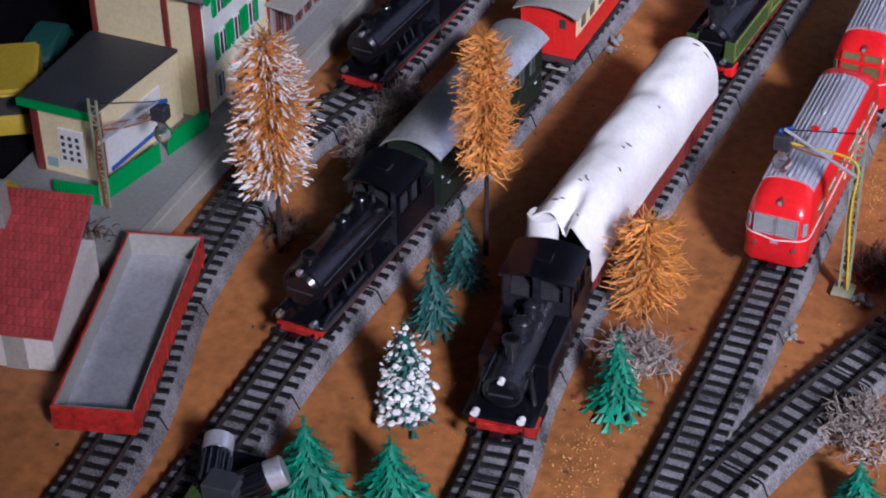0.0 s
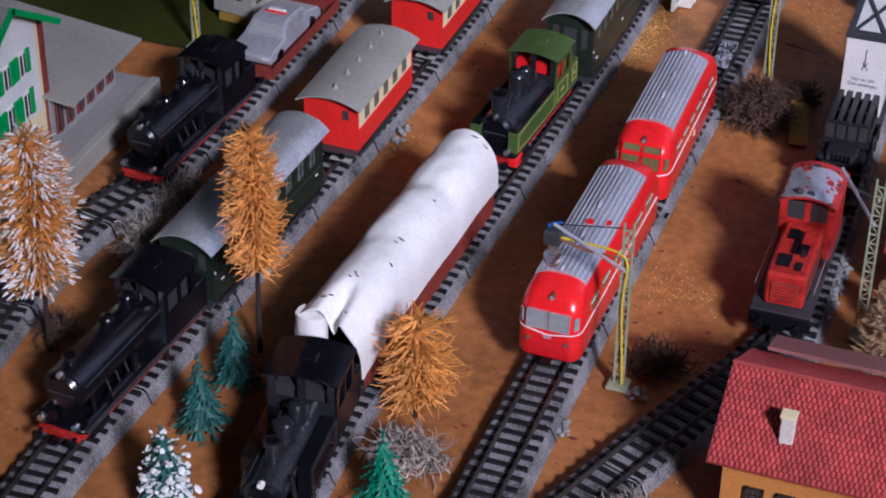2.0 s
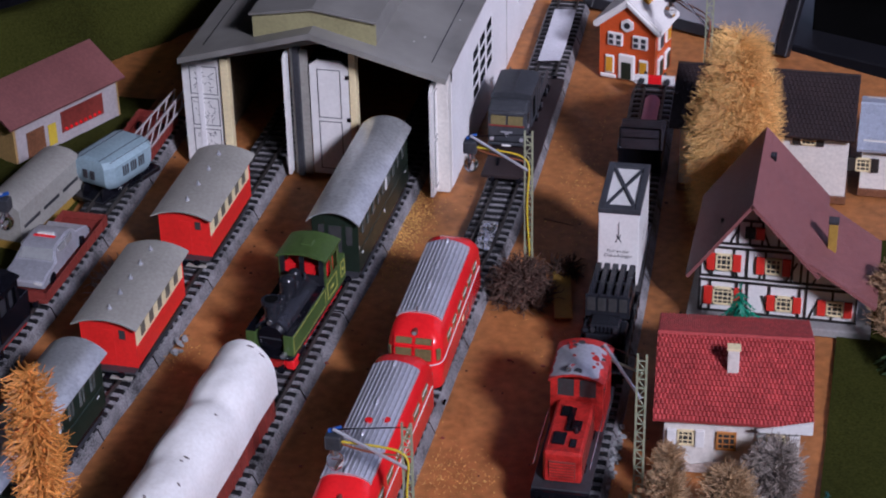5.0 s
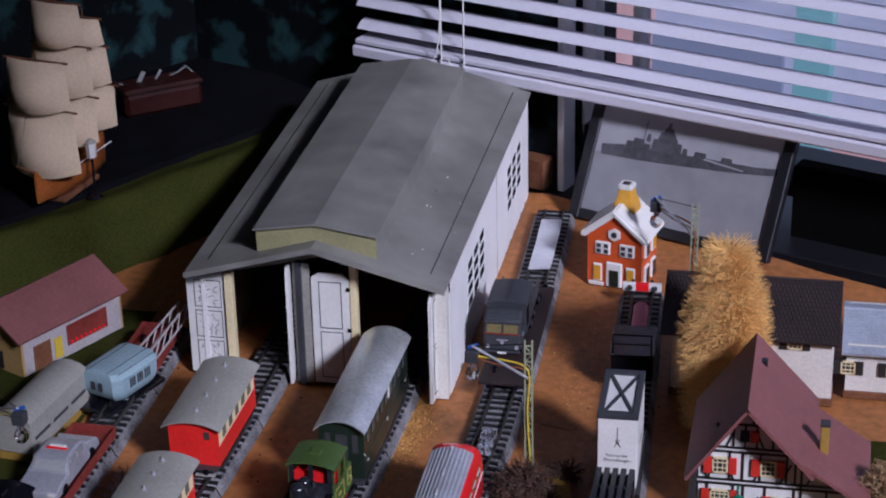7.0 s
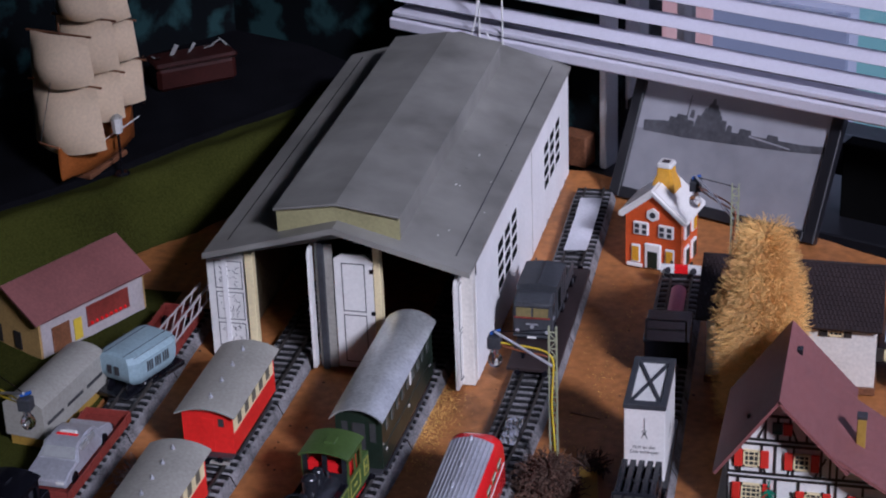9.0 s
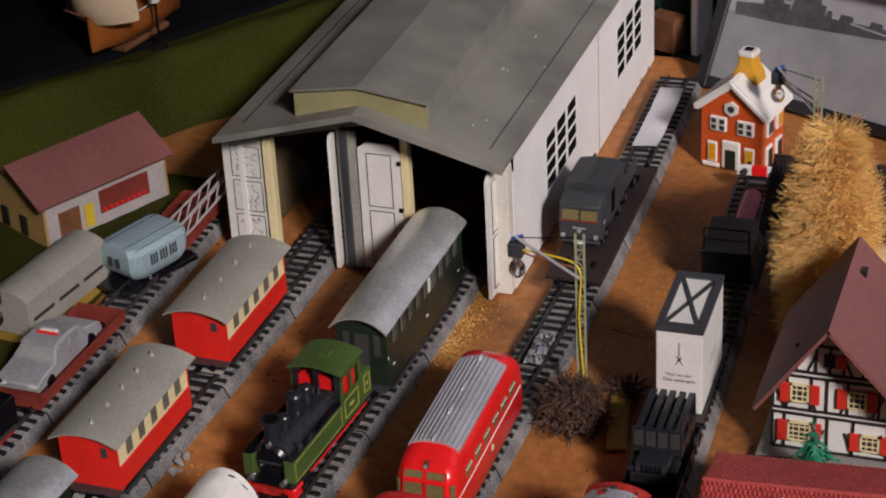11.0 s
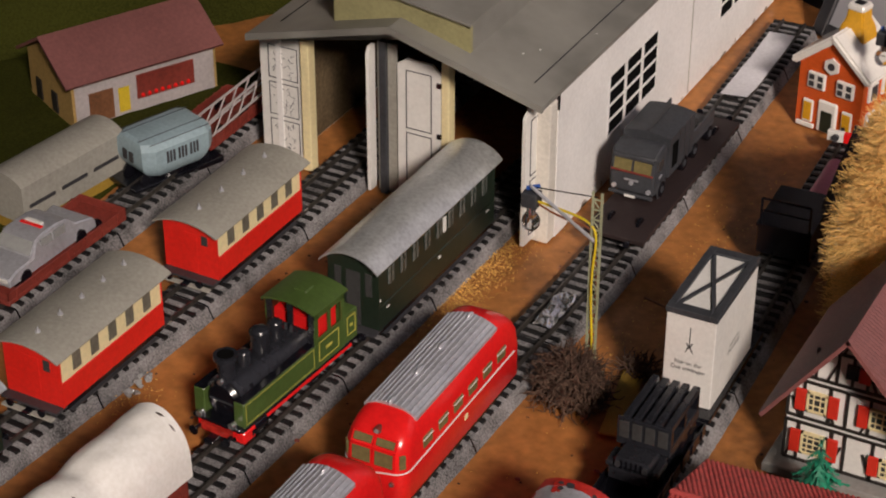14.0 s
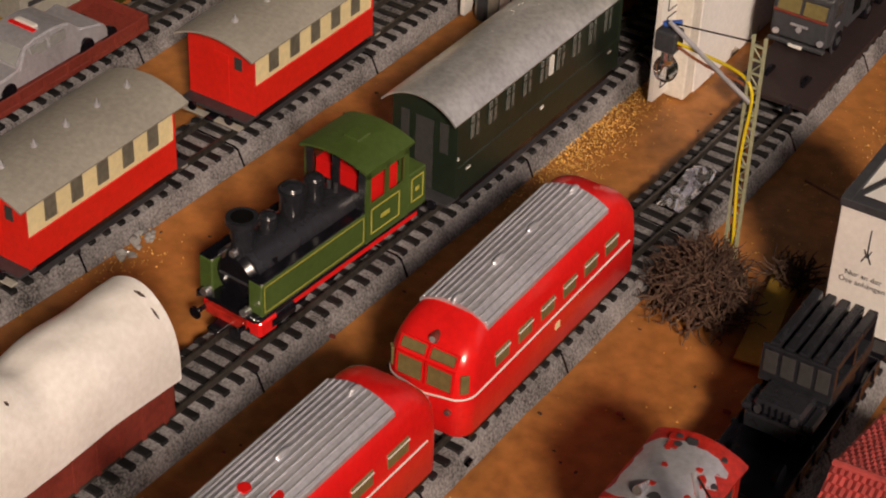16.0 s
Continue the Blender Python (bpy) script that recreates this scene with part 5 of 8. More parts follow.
def ceramic_house():
    """Glazed souvenir house with icing-like roof."""
    t = thing("ceramic_house", "glazed orange ceramic house with white roof and yellow chimney", "ornament", pose(0.0695, 0.527, 0, 0, 0, -13))
    w, d, h, hr = 0.0245, 0.020, 0.050, 0.068
    part("wall", prism([(-w, 0), (w, 0), (w, h), (0, hr), (-w, h)], -d, d), "ceramic_orange", t)
    for s in (-1, 1):
        bm = slab((0, -d - 0.004, hr + 0.006), (0, d + 0.004, hr + 0.006), (s * (w + 0.007), d + 0.004, h - 0.002), (s * (w + 0.007), -d - 0.004, h - 0.002), 0.0055)
        bmesh.ops.bevel(bm, geom=bm.edges[:], offset=0.0016, segments=3, affect="EDGES")
        part("roof", bm, "ceramic_white", t)
    def frustum(levels, cx, cy):
        bm = bmesh.new()
        rings = [[bm.verts.new((cx + i * h, cy + j * h, z)) for i, j in ((-1, -1), (1, -1), (1, 1), (-1, 1))] for z, h in levels]
        for p, q in zip(rings, rings[1:]):
            for i in range(4):
                bm.faces.new((p[i], p[(i + 1) % 4], q[(i + 1) % 4], q[i]))
        bm.faces.new(rings[0][::-1])
        bm.faces.new(rings[-1])
        bmesh.ops.bevel(bm, geom=[e for e in bm.edges if abs(e.verts[0].co.z - e.verts[1].co.z) > 1e-5], offset=0.0012, segments=3, affect="EDGES")
        bmesh.ops.recalc_face_normals(bm, faces=bm.faces[:])
        return bm
    ch = part("chimney", frustum(((hr - 0.006, 0.0105), (hr + 0.004, 0.0088), (hr + 0.010, 0.0066), (hr + 0.0165, 0.0060)), 0.002, 0.004), "ceramic_yellow", t)
    part("chimney_rim", frustum(((hr + 0.0165, 0.0062), (hr + 0.0185, 0.0066), (hr + 0.0205, 0.0058)), 0.002, 0.004), "ceramic_white", ch)
    part("chimney_hole", box(-0.0012, 0.0052, 0.0008, 0.0072, hr + 0.0202, hr + 0.0209), "black", ch)

    def pane(x, z, a, b, m):
        f = part("window", box(x - a, x + a, -d - 0.0018, -d + 0.001, z, z + b, 0.0008), "ceramic_white", t)
        for i in (-1, 1):
            for j in (0, 1):
                part("pane", box(x + i * a * 0.48 - a * 0.28, x + i * a * 0.48 + a * 0.28, -d - 0.0021, -d - 0.0012, z + b * (0.14 + 0.42 * j), z + b * (0.44 + 0.42 * j)), m, f)
    pane(-0.0105, 0.030, 0.0068, 0.012, "dark")
    pane(0.0115, 0.030, 0.0068, 0.012, "dark")
    bm = rod((0, -d - 0.0018, 0.050), (0, -d + 0.001, 0.050), 0.006, n=6)
    part("round_window", bm, "ceramic_white", t)
    part("round_pane", rod((0, -d - 0.0022, 0.050), (0, -d - 0.001, 0.050), 0.0027, n=12), "dark", t)
    part("door_surround", box(-0.0075, 0.0075, -d - 0.0018, -d + 0.001, 0.0, 0.0235, 0.0012), "ceramic_white", t)
    part("door", box(-0.0045, 0.0045, -d - 0.0022, -d - 0.001, 0.001, 0.0165, 0.0005), "green_dark", t)
    for s in (-1, 1):
        part("shutter_panel", box(s * 0.015 - 0.0042, s * 0.015 + 0.0042, -d - 0.0016, -d, 0.004, 0.021, 0.0008), "ceramic_white", t)
        part("yellow_panel", box(s * 0.015 - 0.003, s * 0.015 + 0.003, -d - 0.002, -d - 0.001, 0.006, 0.019), "ceramic_yellow", t)
        part("picket_base", box(s * 0.016 - 0.007, s * 0.016 + 0.007, -d - 0.002, -d - 0.0002, 0.0, 0.0035, 0.0006), "ceramic_white", t)
    for k, y in enumerate((-0.008, 0.009)):
        part("side_window", box(w - 0.001, w + 0.0018, y - 0.0055, y + 0.0055, 0.028, 0.042, 0.0008), "ceramic_white", t)
        part("side_pane", box(w + 0.001, w + 0.0022, y - 0.0035, y + 0.0035, 0.030, 0.040), "ceramic_yellow" if k else "dark", t)
        part("side_door", box(w - 0.001, w + 0.0018, y - 0.0055, y + 0.0055, 0.003, 0.020, 0.0008), "ceramic_white", t)
        part("side_door_panel", box(w + 0.001, w + 0.0022, y - 0.0035, y + 0.0035, 0.004, 0.018), "green_dark", t)
    return t


ceramic_house()


# ---- freight on the tracks ----
def flat_wagon(name, y0, y1, label, deck, rim=0.0, key=None, y=0, hw=0.0165, z=0.017):
    t = thing(name, label, "wagon")
    part("deck", box(-hw, hw, y0, y1, z - 0.003, z, 0.0004), deck, t)
    part("underframe", box(-0.010, 0.010, y0 + 0.004, y1 - 0.004, 0.0125, z - 0.003), "black", t)
    if rim:
        for s in (-1, 1):
            side = part("side_board", box(*sorted((s * (hw - 0.001), s * hw)), y0, y1, z, z + rim, 0.0003), deck, t)
            for k in range(7):
                yy = y0 + (y1 - y0) * (k + 0.5) / 7
                part("stanchion", box(*sorted((s * hw, s * (hw + 0.0007))), yy - 0.0008, yy + 0.0008, z - 0.002, z + rim), deck, side)
        for yy in (y0, y1 - 0.001):
            part("end_board", box(-hw, hw, yy, yy + 0.001, z, z + rim, 0.0003), deck, t)
    for yy, s2 in ((y0, -1), (y1, 1)):
        for s in (-1, 1):
            bm = rod((s * 0.0105, yy, z - 0.0015), (s * 0.0105, yy + s2 * 0.004, z - 0.0015), 0.0008)
            rod((s * 0.0105, yy + s2 * 0.004, z - 0.0015), (s * 0.0105, yy + s2 * 0.0048, z - 0.0015), 0.0023, n=12, bm=bm)
            part("buffer", bm, "black", t)
    wheels(t, (y0 + 0.02, y1 - 0.02))
    return on_track(t, key, y) if key else t


# covered wagon: red sides under a crumpled white cover, open at the near end
def covered_wagon():
    t = thing("covered_wagon", "red wagon under a crumpled white vaulted cover", "wagon")
    y0, y1, hw = -0.098, 0.0915, 0.0190
    for s in (-1, 1):
        side = part("side_board", box(*sorted((s * (hw - 0.0012), s * hw)), y0, y1, 0.017, 0.037, 0.0004), "rust", t)
        for k in range(16):
            yy = y0 + (y1 - y0) * (k + 0.5) / 16
            part("stanchion", box(*sorted((s * hw, s * (hw + 0.0008))), yy - 0.0009, yy + 0.0009, 0.017, 0.036), "rust", side)
        # added black sheet: the dark of the covered inside is painted here
        part("inner_lining", box(*sorted((s * (hw - 0.0018), s * (hw - 0.0012))), y0 + 0.001, y1 - 0.002, 0.018, 0.0365), "void", side)
    part("floor", box(-hw + 0.001, hw - 0.001, y0, y1, 0.0165, 0.018), "dark", t)
    part("end_board", box(-hw, hw, y1 - 0.0012, y1, 0.017, 0.037, 0.0003), "rust", t)
    part("underframe", box(-0.010, 0.010, y0 + 0.004, y1 - 0.004, 0.0125, 0.0166), "black", t)
    nu, nv = 40, 90
    bm = bmesh.new()
    outer, inner = [], []
    for j in range(nv + 1):
        f = j / nv
        y = y0 - 0.004 + (y1 - y0 + 0.006) * f
        ro, ri = [], []
        for i in range(nu + 1):
            a = math.pi * i / nu
            x = -math.cos(a) * (hw + 0.0018)
            z = 0.034 + 0.0350 * math.sin(a) ** 0.62
            n1 = noise.noise((x * 45, y * 26, 1)) * 0.0022 + noise.noise((x * 120, y * 90, 5)) * 0.0007
            sag = -0.0035 * math.exp(-((f - 0.70) / 0.05) ** 2) * math.sin(a) - 0.002 * math.exp(-((f - 0.38) / 0.07) ** 2) * math.sin(a)
            fold = 0
            yy = y
            if f < 0.16:
                k = (0.16 - f) / 0.16
                fold = -0.017 * k * math.exp(-((a - 1.62) / 0.20) ** 2) + 0.0015 * k * math.sin(a * 5) - 0.008 * k * max(0, math.cos(a - 2.6))
                yy = y - 0.004 * k * max(0, math.cos((a - 2.5) * 1.6)) + 0.004 * k * math.exp(-((a - 1.62) / 0.25) ** 2)
            d = n1 + sag + fold
            p = Vector((x * (1 + (n1 * 8)), yy, max(0.026, z + d)))
            ro.append(bm.verts.new(p))
            ri.append(bm.verts.new((p.x * 0.955, p.y, 0.03 + (p.z - 0.03) * 0.965)))
        outer.append(ro)
        inner.append(ri)
    for j in range(nv):
        for i in range(nu):
            bm.faces.new((outer[j][i], outer[j][i + 1], outer[j + 1][i + 1], outer[j + 1][i]))
            bm.faces.new((inner[j][i], inner[j + 1][i], inner[j + 1][i + 1], inner[j][i + 1]))
    for i in range(nu):
        bm.faces.new((outer[0][i], inner[0][i], inner[0][i + 1], outer[0][i + 1]))
    for j in range(nv):
        for q in (0, nu):
            bm.faces.new((outer[j][q], outer[j + 1][q], inner[j + 1][q], inner[j][q]))
    bm.faces.new(outer[-1])
    bmesh.ops.recalc_face_normals(bm, faces=bm.faces[:])
    outer_co = [[v.co.copy() for v in r] for r in outer]
    part("cover", bm, "tank_white", t, "crumpled white cover with brown edge stains", angle=60)
    # sheet rolled down over the open end; creases and brown stains painted as dark marks
    flap = bmesh.new()
    fr, bk = [], []
    for i in range(13):
        an = math.radians(-35 + 250 * i / 12)
        cx, cy = -0.0125 + 0.0092 * math.cos(an), y0 - 0.0015 - 0.0080 * math.sin(an)
        fr.append([flap.verts.new((cx * (1 - 0.05 * q), cy + 0.002 * q, 0.0190 + 0.0400 * q - (0.004 * (1 - q) if i < 3 else 0))) for q in (0, 0.33, 0.66, 1)])
        bk.append([flap.verts.new((-0.0125 + (cx + 0.0125) * 0.88, y0 + (cy - y0) * 0.86, 0.0190 + 0.0400 * q)) for q in (0, 0.33, 0.66, 1)])
    for i in range(12):
        for q in range(3):
            flap.faces.new((fr[i][q], fr[i + 1][q], fr[i + 1][q + 1], fr[i][q + 1]))
            flap.faces.new((bk[i][q], bk[i][q + 1], bk[i + 1][q + 1], bk[i + 1][q]))
        flap.faces.new((fr[i][0], bk[i][0], bk[i + 1][0], fr[i + 1][0]))
    flap.faces.new([r[3] for r in fr])
    bmesh.ops.recalc_face_normals(flap, faces=flap.faces[:])
    part("rolled_flap", flap, "tank_white", t, "white sheet rolled down at the open end", angle=70)
    rng = random.Random(19)
    marks = [(0.06, 1.2), (0.07, 1.35), (0.05, 1.9), (0.16, 1.55), (0.18, 1.62), (0.17, 1.7), (0.38, 1.9), (0.40, 2.0), (0.63, 2.1), (0.28, 2.2), (0.985, 1.9), (0.98, 2.35)]
    for f, an in marks:
        v = outer_co[int(f * nv)][int(an / math.pi * nu)]
        w = outer_co[int(f * nv)][int(an / math.pi * nu) + 1]
        d = (w - v).normalized()
        n = d.cross(Vector((0, 1, 0))).normalized() * -1
        n = n if n.z > 0 else -n
        L, W2 = rng.uniform(0.0010, 0.0026), rng.uniform(0.0004, 0.0008)
        e = Vector((0, 1, 0)) * rng.uniform(-0.6, 0.6) + d
        e = e.normalized()
        k = n.cross(e)
        g = bmesh.new()
        tp = [g.verts.new(v + n * 0.00025 + e * L * c + k * W2 * s2) for c, s2 in ((-1, 0), (-0.3, 1), (0.6, 0.7), (1, 0), (0.2, -0.9))]
        bt = [g.verts.new(q.co - n * 0.0008) for q in tp]
        g.faces.new(tp)
        for i in range(5):
            g.faces.new((tp[i], bt[i], bt[(i + 1) % 5], tp[(i + 1) % 5]))
        part("tear", g, "stain", t)
    wheels(t, (y0 + 0.025, y1 - 0.025))
    for yy, s2 in ((y0, -1), (y1, 1)):
        for s in (-1, 1):
            part("buffer", rod((s * 0.0105, yy, 0.017), (s * 0.0105, yy + s2 * 0.0045, 0.017), 0.0022, n=12), "loco_red", t)
    t.matrix_world = pose(-0.1018, -0.131, 0, 0, 0, -2.6)
    return t


covered_wagon()

# empty open wagon on the station line
gon = thing("open_wagon", "empty red open wagon with grey inside", "wagon", pose(-0.302, -0.3625, 0, 0, 0, 15.4))
for s in (-1, 1):
    side = part("side_board", box(*sorted((s * 0.0205, s * 0.0220)), -0.0745, 0.0745, 0.017, 0.0315, 0.0004), "loco_red", gon, "red side board")
    part("inner_lining", box(*sorted((s * 0.0200, s * 0.0206)), -0.073, 0.073, 0.018, 0.0312), "roof_grey", side)
    for k in range(11):
        yy = -0.0745 + 0.149 * (k + 0.5) / 11
        part("stanchion", box(*sorted((s * 0.022, s * 0.0228)), yy - 0.0009, yy + 0.0009, 0.016, 0.0312), "loco_red", side)
for s in (-1, 1):
    e = part("end_board", box(-0.022, 0.022, *sorted((s * 0.0745, s * 0.0760)), 0.017, 0.0325, 0.0004), "loco_red", gon)
    part("inner_lining", box(-0.0205, 0.0205, *sorted((s * 0.0738, s * 0.0745)), 0.018, 0.0322), "roof_grey", e)
part("floor", box(-0.0205, 0.0205, -0.0745, 0.0745, 0.0170, 0.0185), "silver", gon, "dull silver floor")
part("underframe", box(-0.010, 0.010, -0.07, 0.07, 0.0125, 0.0172), "black", gon)
wheels(gon, (-0.05, 0.05), r=0.0045, z=0.0115)

# red diesel shunter
rd = thing("diesel_locomotive", "worn red diesel shunter with chipped silver cab roof", "locomotive")
part("frame", box(-0.0165, 0.0165, -0.055, 0.052, 0.0145, 0.0205, 0.0005), "black", rd)
part("footplate", box(-0.0175, 0.0175, -0.058, 0.054, 0.0205, 0.022, 0.0003), "dark", rd)
hood = box(-0.0115, 0.0115, -0.052, 0.004, 0.022, 0.044, 0.0016)
part("hood", hood, "loco_red", rd)
part("radiator_grille", box(-0.008, 0.008, -0.0526, -0.0515, 0.025, 0.038, 0.0003), "rust", rd)
for k in range(6):
    part("grille_slat", box(-0.0075, 0.0075, -0.0532, -0.0524, 0.026 + 0.002 * k, 0.0268 + 0.002 * k), "loco_red", rd)
for x, y, w, d in ((-0.004, -0.038, 0.004, 0.006), (0.004, -0.024, 0.0035, 0.005), (-0.004, -0.010, 0.003, 0.005), (0.005, -0.042, 0.002, 0.004), (0.0, -0.018, 0.002, 0.012)):
    part("hood_hatch", box(x - w, x + w, y - d, y + d, 0.044, 0.0452, 0.0003), "black", rd)
part("exhaust", rod((0.005, -0.03, 0.044), (0.005, -0.03, 0.049), 0.0016), "black", rd)
for s in (-1, 1):
    cs = box(*sorted((s * 0.0150, s * 0.0162)), 0.004, 0.040, 0.022, 0.043)
    for a, b2 in ((0.004, 0.008), (0.020, 0.0225), (0.0365, 0.040)):
        box(*sorted((s * 0.0150, s * 0.0162)), a, b2, 0.043, 0.0585, bm=cs)
    part("cab_side", cs, "loco_red", rd)
    part("cab_glass", box(*sorted((s * 0.0153, s * 0.0156)), 0.006, 0.039, 0.0425, 0.0575), "glass_dark", rd)
    for k in range(9):
        part("hood_louvre", box(*sorted((s * 0.0115, s * 0.0120)), -0.048 + 0.005 * k, -0.045 + 0.005 * k, 0.026, 0.040), "rust", rd)
    part("handrail", rod((s * 0.0168, -0.054, 0.036), (s * 0.0168, 0.002, 0.036), 0.0004, n=6), "chrome", rd)
for yy in (0.004, 0.039):
    ce = box(-0.0152, 0.0152, yy, yy + 0.001, 0.022, 0.046)
    for x in (-0.0135, 0, 0.0135):
        box(x - 0.0017, x + 0.0017, yy, yy + 0.001, 0.046, 0.0585, bm=ce)
    part("cab_end", ce, "loco_red", rd)
    part("cab_glass", box(-0.0145, 0.0145, yy + 0.0003, yy + 0.0007, 0.0455, 0.058), "glass_dark", rd)
a = arc(0.0172, 0.0585, 0.0635, 12)
roof = part("cab_roof", prism(a + [(x, z - 0.0012) for x, z in a[::-1]], 0.001, 0.043), "loco_red", rd, "red cab roof with large silver bare patch")
bm = bmesh.new()
rows = []
for j in range(15):
    y = 0.0020 + 0.0345 * j / 14
    l, r = -0.0158 + 0.0022 * noise.noise((y * 300, 1, 0)), 0.0130 + 0.0042 * noise.noise((y * 260, 7, 0))
    if j in (0, 14):
        l, r = l + 0.003, r - 0.003
    rows.append([bm.verts.new((l + (r - l) * i / 10, y + 0.0012 * noise.noise((i * 0.9, j * 3, 2)), 0.06372 - ((l + (r - l) * i / 10) / 0.0172) ** 2 * 0.0050)) for i in range(11)])
for p, q in zip(rows, rows[1:]):
    for i in range(10):
        bm.faces.new((p[i], p[i + 1], q[i + 1], q[i]))
geo = bmesh.ops.extrude_face_region(bm, geom=bm.faces[:])
bmesh.ops.translate(bm, vec=(0, 0, -0.0003), verts=[v for v in geo["geom"] if isinstance(v, bmesh.types.BMVert)])
bmesh.ops.recalc_face_normals(bm, faces=bm.faces[:])
part("bare_patch", bm, "silver", roof, "silver patch where the red is worn off")
rng = random.Random(8)
for k in range(16):
    x, y = rng.uniform(-0.013, 0.013), rng.uniform(0.004, 0.040)
    z = 0.0636 - (x / 0.0172) ** 2 * 0.005
    r0 = rng.uniform(0.0012, 0.0032)
    pts = [(x + r0 * rng.uniform(0.5, 1.2) * math.cos(i * 0.785), y + r0 * rng.uniform(0.5, 1.2) * math.sin(i * 0.785)) for i in range(8)]
    part("paint_chip", prism(pts, z - 0.0009, z + 0.0004, axis="z"), "loco_red" if k % 3 else "dark", rd)
part("roof_horn", rod((-0.005, 0.012, 0.063), (-0.005, 0.004, 0.0655), 0.0011, 0.0018, n=10), "chrome", rd)
part("rear_hood", box(-0.0115, 0.0115, 0.040, 0.0525, 0.022, 0.040, 0.0012), "loco_red", rd)
part("buffer_beam", box(-0.0175, 0.0175, -0.0605, -0.058, 0.013, 0.021, 0.0003), "black", rd)
for s in (-1, 1):
    bm = rod((s * 0.0105, -0.060, 0.017), (s * 0.0105, -0.066, 0.017), 0.0011)
    rod((s * 0.0105, -0.066, 0.017), (s * 0.0105, -0.0668, 0.017), 0.0030, n=14, bm=bm)
    part("buffer", bm, "black", rd)
    part("step", box(*sorted((s * 0.012, s * 0.0175)), -0.056, -0.051, 0.010, 0.0125), "black", rd)
part("coupling", box(-0.004, 0.004, -0.070, -0.058, 0.0135, 0.0152, 0.0004), "black", rd)
wheels(rd, (-0.035, 0.0, 0.034), half=0.0105, r=0.0068, z=0.0175)
rd.matrix_world = pose(0.1090, -0.0300, 0, 0, 0, 0.5)

# low black wagon with a grey slatted vehicle
bw = flat_wagon("low_wagon", -0.050, 0.050, "low black flat wagon", "black", 0.004, "crate", 0.088)
jp = thing("toy_army_lorry", "dark grey toy lorry with slatted load bed", "toy lorry", pose(0.1105, 0.100, 0.0172, 0, 0, 1) @ Matrix.Diagonal((1.05, 1.0, 1.40, 1)))
part("chassis", box(-0.0115, 0.0115, -0.028, 0.030, 0.003, 0.008, 0.0005), "boiler_black", jp)
part("bonnet", box(-0.0095, 0.0095, -0.027, -0.012, 0.008, 0.0125, 0.0012), "boiler_black", jp)
for q in (-1, 1):
    part("mudguard", box(*sorted((q * 0.0095, q * 0.0138)), -0.027, -0.013, 0.0075, 0.0098, 0.0008), "boiler_black", jp)
    part("headlight", rod((q * 0.0070, -0.0278, 0.0100), (q * 0.0070, -0.0265, 0.0100), 0.0014, n=10), "dark", jp)
scr = part("windscreen_plate", box(-0.0140, 0.0140, -0.0122, -0.0104, 0.0105, 0.0225, 0.0004), "boiler_black", jp)
for k in range(4):
    x = -0.0100 + 0.00667 * k
    part("pane", box(x - 0.0026, x + 0.0026, -0.0128, -0.0121, 0.0140, 0.0212, 0.0002), "glass_dark", scr)
for k in range(5):
    x = -0.0050 + 0.0025 * k
    part("grille_bar", box(x - 0.0004, x + 0.0004, -0.0275, -0.0268, 0.0085, 0.0120), "black", jp)
part("load_bed", box(-0.0130, 0.0130, -0.008, 0.032, 0.008, 0.0125, 0.0004), "boiler_black", jp)
for k in range(5):
    x = -0.0108 + 0.0054 * k
    part("bench_slat", box(x - 0.0019, x + 0.0019, -0.008, 0.032, 0.0185, 0.0215, 0.0004), "boiler_black", jp)
for yy in (-0.006, 0.012, 0.030):
    part("cross_rail", box(-0.0128, 0.0128, yy - 0.001, yy + 0.001, 0.0125, 0.0186), "black", jp)
for s in (-1, 1):
    for yy in (-0.020, 0.012, 0.024):
        part("wheel", rod((s * 0.0095, yy, 0.0045), (s * 0.0130, yy, 0.0045), 0.0047, n=16), "black", jp)

# flat wagon with the large white crate
cw = flat_wagon("flat_wagon", -0.046, 0.046, "dark flat wagon carrying a white crate", "black", 0.0, "crate", 0.188, z=0.0195)
cr = thing("packing_crate", "tall white packing crate with grey edged top and printed lines", "crate", pose(0.1078, 0.1835, 0.0196, 0, 0, 1.5))
H = 0.0574
part("crate_body", box(-0.0138, 0.0138, -0.0325, 0.0325, 0, H, 0.0004), "cream", cr)
cr.children[0].data.materials[0] = M["white"]
for nm, q in (("top_edge", (-0.0144, -0.0100, -0.0333, 0.0333)), ("top_edge", (0.0100, 0.0144, -0.0333, 0.0333)), ("top_edge", (-0.0101, 0.0101, -0.0333, -0.0270)), ("top_edge", (-0.0101, 0.0101, 0.0270, 0.0333))):
    part(nm, box(q[0], q[1], q[2], q[3], H - 0.0022, H + 0.0016, 0.0003), "gunmetal", cr, "grey top edging")
for s in (-1, 1):
    bm = box(-0.0012, 0.0012, -0.028, 0.028, H + 0.0002, H + 0.0010)
    o = part("top_cross_bar", bm, "gunmetal", cr)
    o.matrix_local = pose(0, 0, 0.0002 * s, 0, 0, s * 20)
part("print_arrow", rod((0, -0.0327, H - 0.020), (0, -0.0327, H - 0.009), 0.00025, n=6), "dark", cr)
for s in (-1, 1):
    part("print_arrow", rod((0, -0.0327, H - 0.020), (s * 0.0020, -0.0327, H - 0.0245), 0.00025, n=6), "dark", cr)
    part("print_arrow", rod((s * 0.0015, -0.0327, H - 0.0185), (0, -0.0327, H - 0.022), 0.00025, n=6), "dark", cr)
